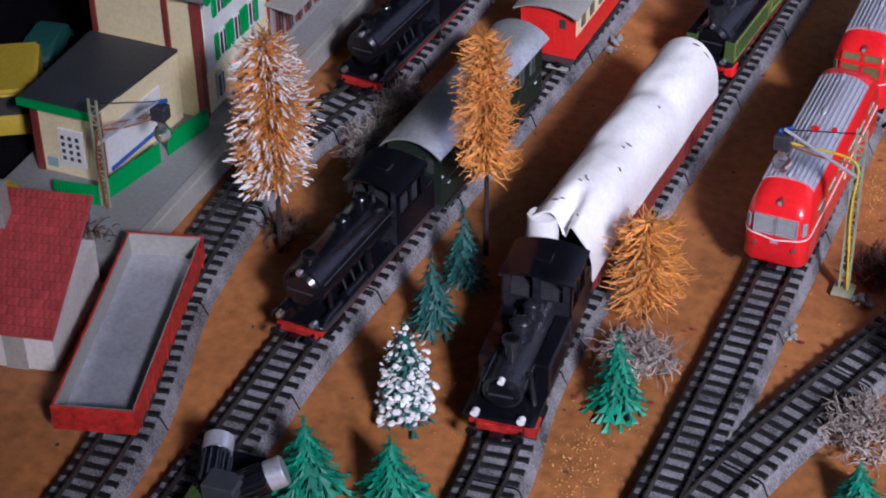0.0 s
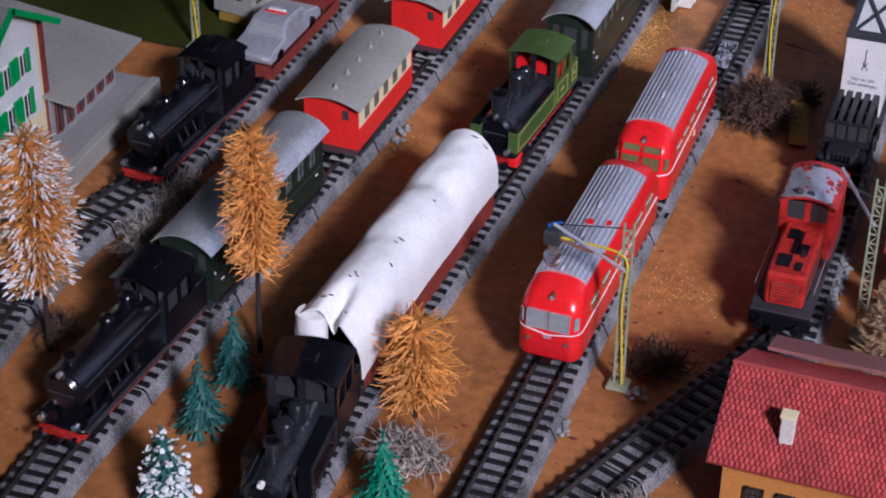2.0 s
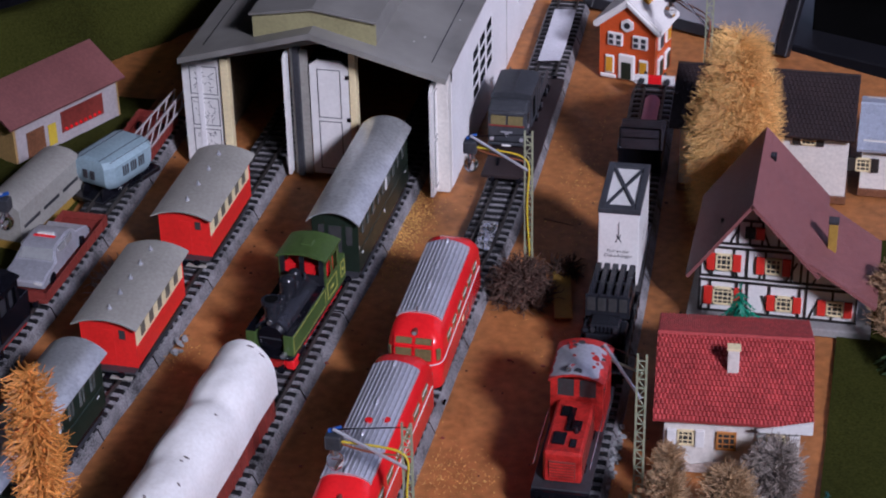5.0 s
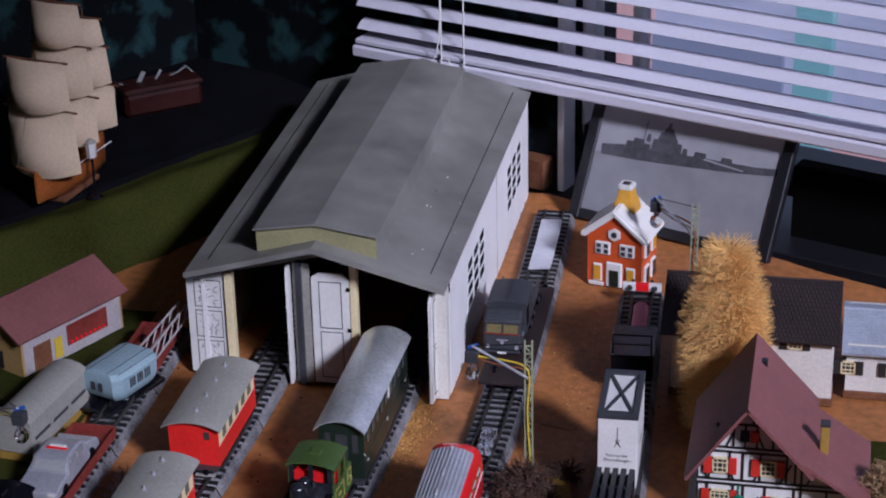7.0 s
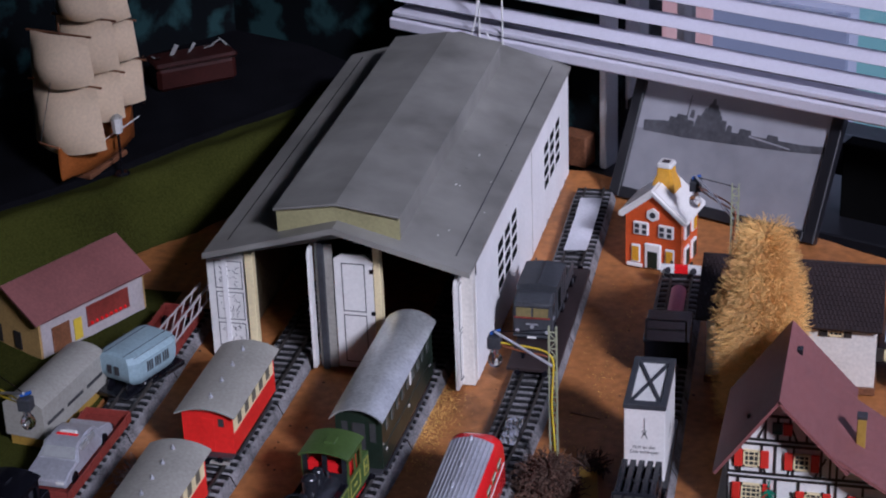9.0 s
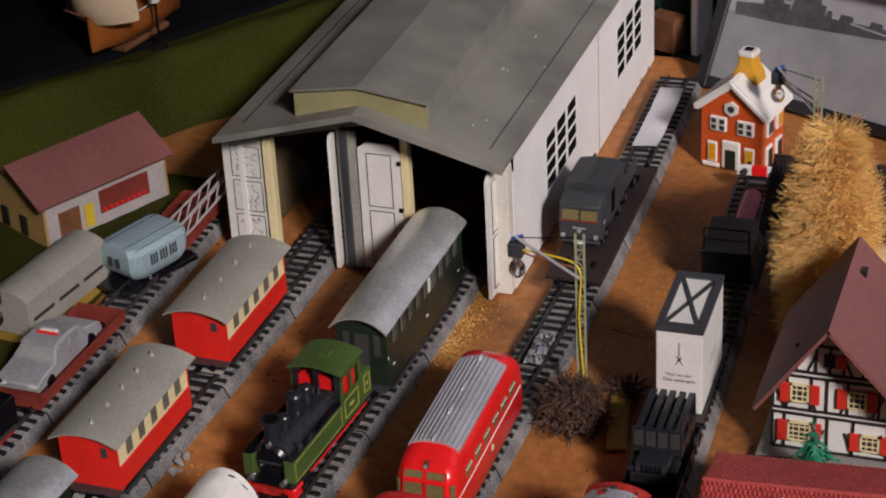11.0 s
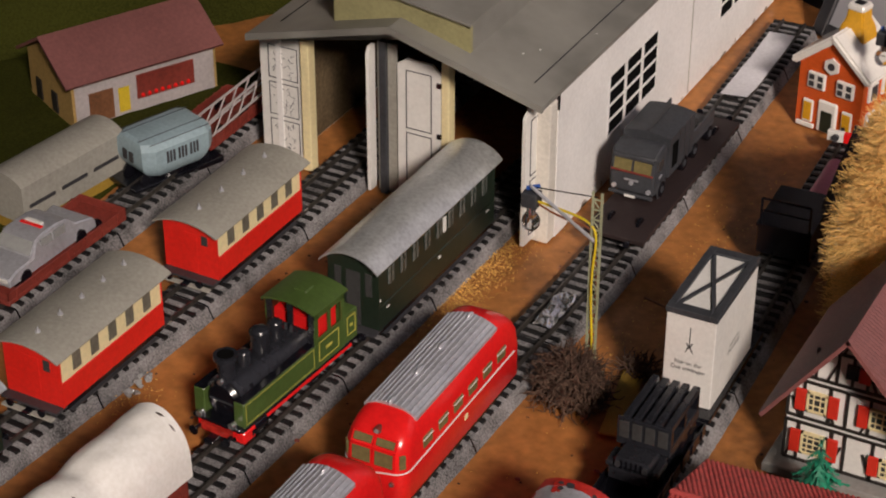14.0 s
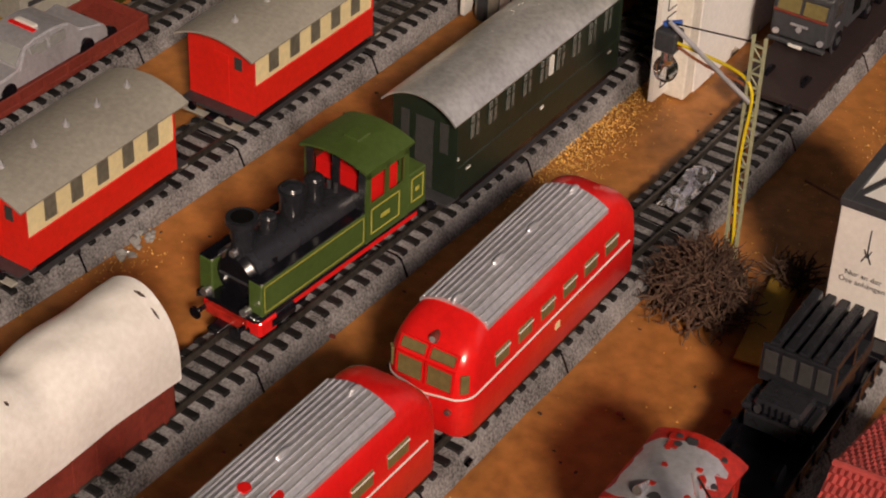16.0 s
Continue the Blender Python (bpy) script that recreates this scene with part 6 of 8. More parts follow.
for txt, zz in (("Nur an der", 0.0250), ("Öse anhängen", 0.0213)):
    fc = bpy.data.curves.new("lettering", "FONT")
    fc.body, fc.size, fc.align_x = txt, 0.0034, "CENTER"
    tmp = bpy.data.objects.new("lettering", fc)
    scene.collection.objects.link(tmp)
    me = bpy.data.meshes.new_from_object(tmp.evaluated_get(bpy.context.evaluated_depsgraph_get()))
    bpy.data.objects.remove(tmp)
    me.materials.clear()
    me.materials.append(M["dark"])
    o = new("lettering", me)
    o.parent = cr
    o.matrix_local = pose(0, -0.03275, zz, 90, 0, 0)
    o2 = new("lettering", me)
    o2.parent = cr
    o2.matrix_local = pose(0.01405, 0, zz, 90, 0, 90)

# tall dark wagon with railing, then track end with buffer stop
dw = thing("hopper_wagon", "tall black wagon with a railing on top", "wagon")
part("body", box(-0.0165, 0.0165, -0.024, 0.024, 0.014, 0.0325, 0.0006), "black", dw)
part("platform", box(-0.0172, 0.0172, -0.025, 0.025, 0.0325, 0.0345, 0.0003), "black", dw)
for x in (-0.015, 0.015):
    part("rail_post", rod((x, -0.023, 0.034), (x, -0.023, 0.0510), 0.0008, n=8), "black", dw)
part("hand_rail", rod((-0.015, -0.023, 0.0510), (0.015, -0.023, 0.0510), 0.0008, n=8), "black", dw)
part("hand_rail", rod((-0.015, -0.023, 0.043), (0.015, -0.023, 0.043), 0.0006, n=8), "black", dw)
wheels(dw, (-0.012, 0.012))
on_track(dw, "crate", 0.346)
pk = thing("pink_roller", "bright pink plastic roller lying between the rails", "toy", pose(0.0970, 0.410, 0.0185, 0, 0, 2.5))
part("barrel", rod((0, -0.024, 0), (0, 0.024, 0), 0.0062, n=18), "pink", pk)
part("end_cap", rod((0, -0.026, 0), (0, -0.024, 0), 0.0050, n=18), "pink", pk)
bs = thing("buffer_stop", "red and white buffer stop at the track end", "buffer stop", pose(0.0925, 0.476, 0, 0, 0, 2))
for k, m in enumerate(("white", "bus_red", "white")):
    part("beam", box(-0.0165 + 0.011 * k, -0.0165 + 0.011 * (k + 1), -0.002, 0.002, 0.014, 0.021, 0.0003), m, bs)
for s in (-1, 1):
    part("post", box(s * 0.008 - 0.0012, s * 0.008 + 0.0012, 0.002, 0.005, 0.007, 0.022), "black", bs)
    part("buffer_disc", rod((s * 0.0105, -0.002, 0.0175), (s * 0.0105, -0.004, 0.0175), 0.0024, n=12), "dark", bs)

# lorry on a brown flat wagon beside the shed
fw = flat_wagon("flat_wagon", -0.085, 0.085, "dark brown flat wagon carrying a grey lorry", "tile_dark", 0.0, "bus", 0.376, hw=0.0195, z=0.0185)
lo = thing("toy_lorry", "dark grey toy lorry with box body and open side door", "toy lorry", pose(-0.0045, 0.3865, 0.0187, 0, 0, 0.5))
cabp = [(-0.0500, 0.0035), (-0.0505, 0.0175), (-0.0480, 0.0270), (-0.0490, 0.0290), (-0.0440, 0.0325), (-0.0330, 0.0335), (-0.0300, 0.0320), (-0.0300, 0.0035)]
bm = prism(cabp, -0.0150, 0.0150, axis="x")
bmesh.ops.bevel(bm, geom=bm.edges[:], offset=0.0014, segments=3, affect="EDGES")
cb = part("cab", bm, "gunmetal", lo)
for s in (-1, 1):
    ws = part("windscreen", box(s * 0.0066 - 0.0058, s * 0.0066 + 0.0058, -0.0006, 0.0006, -0.0036, 0.0036, 0.0003), "pane_olive", cb)
    ws.matrix_local = pose(0, -0.0494, 0.0224, -13, 0, 0)
    part("door_window", box(*sorted((s * 0.0148, s * 0.0154)), -0.0450, -0.0370, 0.0190, 0.0265, 0.0003), "glass_dark", cb)
    part("door_handle", box(*sorted((s * 0.0149, s * 0.0156)), -0.0430, -0.0385, 0.0140, 0.0152), "silver", cb)
    part("headlight", rod((s * 0.0115, -0.0512, 0.0070), (s * 0.0115, -0.0500, 0.0070), 0.0016, n=12), "silver", cb)
    part("wheel_arch", rod((s * 0.0148, -0.0390, 0.0045), (s * 0.0156, -0.0390, 0.0045), 0.0066, n=20), "dark", lo)
    for yy in (-0.0390, -0.0020, 0.0160, 0.0420):
        w = part("wheel", rod((s * 0.0110, yy, 0.0050), (s * 0.0160, yy, 0.0050), 0.0052, n=18), "black", lo)
        part("hub", rod((s * 0.0160, yy, 0.0050), (s * 0.0165, yy, 0.0050), 0.0022, n=12), "gunmetal", w)
part("windscreen_band", box(-0.0140, 0.0140, -0.0512, -0.0500, 0.0178, 0.0190, 0.0002), "rust", cb, "dark red band below the windscreen")
part("emblem_bar", box(-0.0045, 0.0045, -0.0514, -0.0504, 0.0128, 0.0136), "silver", cb)
part("emblem_disc", rod((0, -0.0513, 0.0110), (0, -0.0504, 0.0110), 0.0015, n=12), "silver", cb)
part("bumper", box(-0.0146, 0.0146, -0.0522, -0.0498, 0.0020, 0.0042, 0.0005), "gunmetal", lo)
part("front_plate", box(-0.0035, 0.0035, -0.0527, -0.0521, 0.0018, 0.0034), "white", lo, "small white plate")
a = arc(0.0158, 0.0345, 0.0365, 12)
bd = part("box_body", prism([(-0.0158, 0.0075)] + a + [(0.0158, 0.0075)], -0.0285, 0.0130), "gunmetal", lo, "tall grey box body")
part("door_opening", box(0.0154, 0.0162, -0.0240, -0.0150, 0.0120, 0.0290, 0.0003), "void", bd)
part("roof_ridge", box(-0.0010, 0.0010, -0.0270, 0.0120, 0.0362, 0.0370), "dark", bd)
for k in range(3):
    part("body_rib", box(0.0156, 0.0163, -0.0125 + 0.0085 * k, -0.0115 + 0.0085 * k, 0.0085, 0.0335), "dark", bd)
part("load_bed", box(-0.0155, 0.0155, 0.0130, 0.0500, 0.0085, 0.0130, 0.0006), "gunmetal", lo)
for s in (-1, 1):
    part("bed_side", box(*sorted((s * 0.0143, s * 0.0156)), 0.0130, 0.0500, 0.0130, 0.0200, 0.0004), "gunmetal", lo)
part("spare_wheel", rod((0.0070, 0.0300, 0.0130), (0.0070, 0.0300, 0.0172), 0.0062, n=18), "black", lo)
part("chassis", box(-0.0100, 0.0100, -0.0480, 0.0480, 0.0040, 0.0086, 0.0004), "dark", lo)

# silver car on a red-brown flat wagon
cwg = flat_wagon("flat_wagon", -0.056, 0.056, "red brown flat wagon carrying a silver car", "rust", 0.0055, "station", 0.118, hw=0.0175)
car = thing("toy_car", "silver toy car with a red roof stripe", "toy car", pose(-0.2905, 0.110, 0.0172, 0, 0, -2))
prof = [(-0.040, 0.003), (-0.040, 0.0085), (-0.034, 0.0112), (-0.018, 0.0125), (-0.011, 0.0195), (-0.004, 0.0213), (0.009, 0.0213), (0.018, 0.0195), (0.025, 0.0130), (0.037, 0.0115), (0.040, 0.008), (0.040, 0.003)]
bm = prism(prof, -0.0155, 0.0155, axis="x")
for v in bm.verts:
    if v.co.z > 0.0128:
        v.co.x *= 0.80
bmesh.ops.bevel(bm, geom=bm.edges[:], offset=0.0009, segments=2, affect="EDGES")
part("car_body", bm, "silver", car)
for s in (-1, 1):
    for q in ((-0.009, 0.001), (0.003, 0.013)):
        part("side_window", box(s * 0.0140 - 0.0006, s * 0.0140 + 0.0006, q[0], q[1], 0.0140, 0.0190), "pane_grey", car).matrix_local = pose(s * -0.0002, 0, 0, 0, 0, 0)
    for yy in (-0.026, 0.025):
        part("wheel", rod((s * 0.0125, yy, 0.0042), (s * 0.0160, yy, 0.0042), 0.0046, n=16), "black", car)
    part("headlight", box(s * 0.011 - 0.003, s * 0.011 + 0.003, -0.0405, -0.0396, 0.0062, 0.0082), "white", car)
part("windscreen", slab((-0.0115, -0.0125, 0.0192), (0.0115, -0.0125, 0.0192), (0.0128, -0.0185, 0.0136), (-0.0128, -0.0185, 0.0136), 0.0004), "pane_grey", car)
part("roof_stripe", box(-0.008, 0.008, -0.001, 0.0015, 0.0212, 0.0218), "bus_red", car)
part("roof_light", box(-0.006, 0.006, 0.0015, 0.0045, 0.0212, 0.0228, 0.0003), "white", car)

# grey-green van wagon and excavator on the far left line
gv = thing("box_wagon", "grey green long box wagon leaning by the line", "wagon", pose(-0.334, 0.190, 0, 0, 0, -8))
a = arc(0.0165, 0.036, 0.042, 10)
part("body", prism([(-0.0165, 0.010)] + a + [(0.0165, 0.010)], -0.045, 0.045), "roof_grey", gv)
for k in range(3):
    part("side_band", box(0.0163, 0.0170, -0.040 + 0.028 * k, -0.018 + 0.028 * k, 0.020, 0.0225), "dark", gv)
part("under_body", box(-0.014, 0.014, -0.043, 0.043, 0.0, 0.0102), "ochre", gv)
ex = thing("toy_excavator", "pale blue crane cabin with lattice jib", "toy crane", pose(-0.2905, 0.247, 0, 0, 0, -20))
bm = bmesh.new()
levels = ((0.0135, 0.72), (0.0165, 0.86), (0.0210, 0.97), (0.0250, 1.0), (0.0345, 1.0), (0.0385, 0.80), (0.0400, 0.45))
plan = [(-0.019, -0.020), (-0.014, -0.0275), (0.014, -0.0275), (0.019, -0.020), (0.019, 0.021), (0.015, 0.026), (-0.015, 0.026), (-0.019, 0.021)]
rings = [[bm.verts.new((x * k, y * (k if z < 0.03 else 1.0 - (1 - k) * 0.25), z)) for x, y in plan] for z, k in levels]
for p, q in zip(rings, rings[1:]):
    for i in range(8):
        bm.faces.new((p[i], p[(i + 1) % 8], q[(i + 1) % 8], q[i]))
bm.faces.new(rings[0][::-1])
bm.faces.new(rings[-1])
bmesh.ops.recalc_face_normals(bm, faces=bm.faces[:])
part("cabin", bm, "pale_blue", ex, angle=25)
for s in (-1, 1):
    part("roof_seam", rod((s * 0.0090, -0.026, 0.0400), (s * 0.0090, 0.0245, 0.0400), 0.0003, n=5), "dark", ex)
    part("roof_seam", rod((s * 0.0160, -0.022, 0.0384), (s * 0.0160, 0.0235, 0.0384), 0.0003, n=5), "dark", ex)
for k in range(3):
    for j in range(3):
        part("cabin_window", box(0.0186, 0.0194, -0.012 + 0.009 * k + 0.0025 * j, -0.0105 + 0.009 * k + 0.0025 * j, 0.024, 0.032), "dark", ex)
for k in range(2):
    part("end_window", box(-0.006 + 0.007 * k, -0.002 + 0.007 * k, -0.0286, -0.0278, 0.024, 0.031), "dark", ex)
part("turntable", rod((0, 0, 0.0100), (0, 0, 0.0142), 0.014, n=20), "black", ex)
part("chassis", box(-0.015, 0.015, -0.035, 0.035, 0.006, 0.0102, 0.0006), "black", ex)
wheels(ex, (-0.022, 0.022), r=0.005, z=0.0115)
for s in (-1, 1):
    for (p, q) in (((s * 0.006, 0.024, 0.018), (s * 0.004, 0.088, 0.042)), ((s * 0.006, 0.024, 0.030), (s * 0.004, 0.082, 0.051))):
        part("jib_rail", box(-0.0006, 0.0006, 0, (Vector(q) - Vector(p)).length, -0.0006, 0.0006), "jib_grey", ex).matrix_local = Matrix.Translation(p) @ (Vector(q) - Vector(p)).to_track_quat("Y", "Z").to_matrix().to_4x4()
for k in range(6):
    f0, f1 = k / 6, (k + 1) / 6
    lo_, hi_ = Vector((0.006, 0.024, 0.018)), Vector((0.004, 0.088, 0.042))
    lo2, hi2 = Vector((0.006, 0.024, 0.030)), Vector((0.004, 0.082, 0.051))
    for s in (-1, 1):
        p, q = lo_.lerp(hi_, f0), lo2.lerp(hi2, f1)
        part("jib_brace", rod((s * p.x, p.y, p.z), (s * q.x, q.y, q.z), 0.0006, n=6), "jib_grey", ex)
rw = flat_wagon("flat_wagon", -0.035, 0.035, "dark red wagon in the shade by the shed", "rust", 0.006, "station", 0.305)

# left house under the hill
lh = thing("station_store", "cream store house with brown red roof and painted front", "house", pose(-0.388, 0.332, 0, 0, 0, -27))
part("wall", prism([(-0.033, 0), (0.033, 0), (0.033, 0.036), (0, 0.054), (-0.033, 0.036)], -0.052, 0.058), "store_wall", lh)
# white front coloured grey, its shade is part of the colour
part("white_front", box(0.0328, 0.0334, -0.050, 0.056, 0.001, 0.036), "jib_grey", lh, "white painted front, greyed to show it shaded")
for s in (-1, 1):
    part("roof_slope", slab((0, -0.058, 0.0585), (0, 0.062, 0.0585), (s * 0.039, 0.062, 0.0355), (s * 0.039, -0.058, 0.0355), 0.002), "tile_brown", lh)
for y0, y1, z0, z1, m in ((-0.040, -0.022, 0.002, 0.024, "wood"), (-0.018, -0.010, 0.004, 0.022, "yellow"), (-0.004, 0.040, 0.010, 0.028, "rust")):
    part("front_opening", box(0.0330, 0.0342, y0, y1, z0, z1), m, lh)
for k in range(8):
    part("red_flower", ball((0.0345, 0.0 + 0.005 * k, 0.0125), 0.0016, n=6), "bus_red", lh)
for x in (-0.018, 0.006):
    part("end_opening", box(x - 0.004, x + 0.004, -0.053, -0.0515, 0.003, 0.018), "timber", lh)


# ---- station, platform and the near left corner ----
yd = part("yard", box(-0.62, -0.4540, -0.330, 0.10, 0, 0.0050), "table_grey")
tagged(yd, "dark cloth yard behind the station", "ground", kind="structure")
pf = part("platform", box(-0.4540, -0.3455, -0.300, 0.035, 0, 0.0145, 0.0008), "platform")
tagged(pf, "grey station platform with pale worn edge", "platform", kind="structure")
pe = part("platform_edge", box(-0.3500, -0.3435, -0.3005, 0.0355, 0, 0.0158, 0.0006), "roof_grey")
tagged(pe, "pale platform edge strip", "platform", kind="structure")


def side_window(parent, x, y, z, w, h, shutter, frame_mat="white"):
    """Window on a wall that faces +x."""
    f = part("window", box(x - 0.0004, x + 0.0012, y - w, y + w, z, z + h, 0.0003), frame_mat, parent)
    part("pane", box(x + 0.0010, x + 0.0016, y - w * 0.72, y + w * 0.72, z + h * 0.08, z + h * 0.92), "glass_dark", f)
    part("glazing_bar", box(x + 0.0014, x + 0.0019, y - 0.0004, y + 0.0004, z, z + h), frame_mat, f)
    if shutter:
        for s in (-1, 1):
            part("shutter", box(x, x + 0.0016, y + s * (w + 0.0026) - 0.0022, y + s * (w + 0.0026) + 0.0022, z, z + h, 0.0003), shutter, f)


def station():
    t = thing("station_building", "cream station with grey roof, green trim and red corners", "station")
    x0, x1, ya, yb, ze, zr = -0.447, -0.372, -0.152, -0.064, 0.108, 0.136
    zb = 0.0145
    ym = (ya + yb) / 2
    part("wall", prism([(ya, zb), (yb, zb), (yb, ze), (ym, zr - 0.003), (ya, ze)], x0, x1, axis="x"), "cream", t)
    for yy in (ya, yb):
        part("corner_pillar", box(x1 - 0.004, x1 + 0.0012, yy - 0.0014, yy + 0.004, zb, ze - 0.001, 0.0003), "rust", t)
    for s, yy in ((-1, ya - 0.008), (1, yb + 0.008)):
        part("roof_slope", slab((x0 - 0.006, ym, zr), (x1 + 0.010, ym, zr), (x1 + 0.010, yy, ze - 0.005), (x0 - 0.006, yy, ze - 0.005), 0.002), "shed_roof", t)
        bm = slab((x1 + 0.0105, ym, zr + 0.0005), (x1 + 0.0125, ym, zr + 0.0005), (x1 + 0.0125, yy, ze - 0.0045), (x1 + 0.0105, yy, ze - 0.0045), 0.004)
        part("bargeboard", bm, "fence_green", t, "green bargeboard")
    part("gable_panel", prism([(ya + 0.006, 0.044), (yb - 0.006, 0.044), (yb - 0.006, ze - 0.002), (ym, zr - 0.006), (ya + 0.006, ze - 0.002)], x1, x1 + 0.0008, axis="x"), "white", t)
    for yy in (-0.127, -0.108, -0.089):
        side_window(t, x1 + 0.001, yy, 0.048, 0.004, 0.018, "fence_green")
        side_window(t, x1 + 0.001, yy, 0.078, 0.004, 0.016, "fence_green")
    for yy in (-0.132, -0.108, -0.084):
        side_window(t, x1 + 0.0002, yy, 0.020, 0.0045, 0.018, None)
    for x in (-0.445, -0.3935):
        part("wall_pillar", box(x - 0.002, x + 0.002, ya - 0.0014, ya, zb, ze - 0.003, 0.0003), "rust", t)
    part("chimney", box(-0.432, -0.422, -0.130, -0.122, 0.115, 0.144, 0.0006), "rust", t, "red brick chimney")
    # low wing
    wy1 = 0.020
    part("wing_wall", box(-0.48, x1 + 0.003, yb, wy1, zb, 0.049), "pane_grey", t)
    part("wing_roof", slab((-0.50, yb - 0.004, 0.066), (-0.50, wy1 + 0.006, 0.066), (-0.350, wy1 + 0.006, 0.0495), (-0.350, yb - 0.004, 0.0495), 0.0018), "roof_grey", t)
    for k in range(6):
        yy = yb + 0.008 + k * 0.0135
        side_window(t, x1 + 0.0032, yy, 0.020, 0.0042, 0.023, None, "rust")
    # annex in front
    ay0, za = -0.2370, 0.0635
    sx = lambda y: -0.3935 + (y - ay0) * 0.09
    part("annex_wall", prism([(-0.440, ay0), (sx(ay0), ay0), (sx(-0.156), -0.156), (-0.440, -0.156)], zb, za, axis="z"), "cream", t)
    part("annex_roof", slab((-0.446, -0.2400, 0.0650), (-0.3945, -0.2400, 0.0650), (-0.3845, -0.157, 0.0650), (-0.446, -0.157, 0.0650), 0.002), "gunmetal", t, "dark grey annex roof with a worn patch")
    part("fascia", box(-0.446, -0.3945, -0.2420, -0.2402, 0.0605, 0.0655), "fence_green", t, "green fascia board")
    for x in (-0.4380, sx(ay0) - 0.0022):
        part("corner_pillar", box(x - 0.0022, x + 0.0026, ay0 - 0.0012, ay0 + 0.003, zb, za - 0.0005), "rust", t)
    part("notice_board", box(-0.4225, -0.4055, ay0 - 0.0016, ay0, 0.022, 0.048, 0.0003), "white", t, "white timetable board with dark marks")
    for j in range(4):
        for i in range(3):
            part("board_mark", box(-0.4205 + 0.0050 * i, -0.4182 + 0.0050 * i, ay0 - 0.0020, ay0 - 0.0015, 0.0265 + 0.0048 * j, 0.0290 + 0.0048 * j), "dark", t)
    part("blue_sign", box(-0.4325, -0.4255, ay0 - 0.0014, ay0, 0.019, 0.025), "pale_blue", t)
    part("white_screen", prism([(sx(-0.234), -0.234), (sx(-0.234) + 0.0012, -0.234), (sx(-0.178) + 0.0012, -0.178), (sx(-0.178), -0.178)], 0.0200, 0.0500, axis="z"), "white", t)
    part("blue_lettering_bar", prism([(sx(-0.232) + 0.001, -0.232), (sx(-0.232) + 0.0017, -0.232), (sx(-0.182) + 0.0017, -0.182), (sx(-0.182) + 0.001, -0.182)], 0.0205, 0.0235, axis="z"), "blue", t)
    return t


station()
fence = thing("platform_fence", "bright green plastic picket fence on the platform", "fence")
fx, fy = -0.3835, -0.2535
for seg in (((-0.3855, -0.258), (-0.3745, -0.206)), ((-0.3735, -0.196), (-0.3665, -0.160)), ((-0.3855, -0.258), (-0.412, -0.262))):
    (xa, ya_), (xb_, yb_) = seg
    L = math.hypot(xb_ - xa, yb_ - ya_)
    n = int(L / 0.0022)
    ang = math.degrees(math.atan2(yb_ - ya_, xb_ - xa))
    for zz in (0.0185, 0.0255):
        part("rail", box(0, L, -0.0005, 0.0005, zz, zz + 0.0012), "fence_green", fence).matrix_local = pose(xa, ya_, 0, 0, 0, ang)
    for k in range(n + 1):
        part("picket", box(-0.0009, 0.0009, -0.0004, 0.0004, 0.0145, 0.0285), "fence_green", fence).matrix_local = pose(xa + (xb_ - xa) * k / n, ya_ + (yb_ - ya_) * k / n, 0, 0, 0, ang)

nr = thing("signal_house", "small white house with bright red brick-pattern roof", "house", pose(-0.376, -0.352, 0, 0, 0, 12))
part("wall", box(-0.026, 0.030, -0.040, 0.034, 0, 0.0345), "plaster", nr)
part("roof_slope", slab((-0.034, 0.040, 0.061), (0.030, 0.040, 0.061), (0.036, -0.052, 0.033), (-0.034, -0.052, 0.033), 0.002), "tile_red", nr)
tile_roof((-0.034, 0.040, 0.061), (0.030, 0.040, 0.061), (0.036, -0.052, 0.033), (-0.034, -0.052, 0.033), 20, 16, "tile_red", nr, lift=0.0008)
part("chimney", box(-0.024, -0.012, 0.012, 0.024, 0.050, 0.078, 0.0006), "roof_grey", nr, "grey square chimney")
part("door", box(0.002, 0.014, -0.0412, -0.040, 0, 0.026), "roof_grey", nr)

yc = thing("toy_van", "yellow toy van parked behind the station", "toy van", pose(-0.493, -0.180, 0.005, 0, 0, 30))
bm = prism([(-0.034, 0.006), (-0.034, 0.020), (-0.026, 0.034), (0.034, 0.034), (0.034, 0.006)], -0.016, 0.016, axis="x")
bmesh.ops.bevel(bm, geom=bm.edges[:], offset=0.002, segments=3, affect="EDGES")
part("body", bm, "yellow", yc)
for s in (-1, 1):
    for yy in (-0.020, 0.020):
        part("wheel", rod((s * 0.012, yy, 0.006), (s * 0.017, yy, 0.006), 0.0062, n=16), "black", yc)
    part("side_window", box(*sorted((s * 0.0157, s * 0.0163)), -0.026, -0.012, 0.021, 0.030), "glass_dark", yc)
part("windscreen", slab((-0.013, -0.0282, 0.0315), (0.013, -0.0282, 0.0315), (0.013, -0.0338, 0.0215), (-0.013, -0.0338, 0.0215), 0.0005), "glass_dark", yc)
yb2 = thing("toy_car", "pale yellow toy car beside the platform", "toy car", pose(-0.447, -0.275, 0, 0, 0, -20))
bm = prism([(-0.022, 0.003), (-0.022, 0.011), (-0.010, 0.019), (0.012, 0.019), (0.022, 0.011), (0.022, 0.003)], -0.011, 0.011, axis="x")
bmesh.ops.bevel(bm, geom=bm.edges[:], offset=0.0025, segments=3, affect="EDGES")
part("body", bm, "yellow", yb2)
for s in (-1, 1):
    for yy in (-0.013, 0.013):
        part("wheel", rod((s * 0.008, yy, 0.004), (s * 0.0118, yy, 0.004), 0.0042, n=14), "black", yb2)
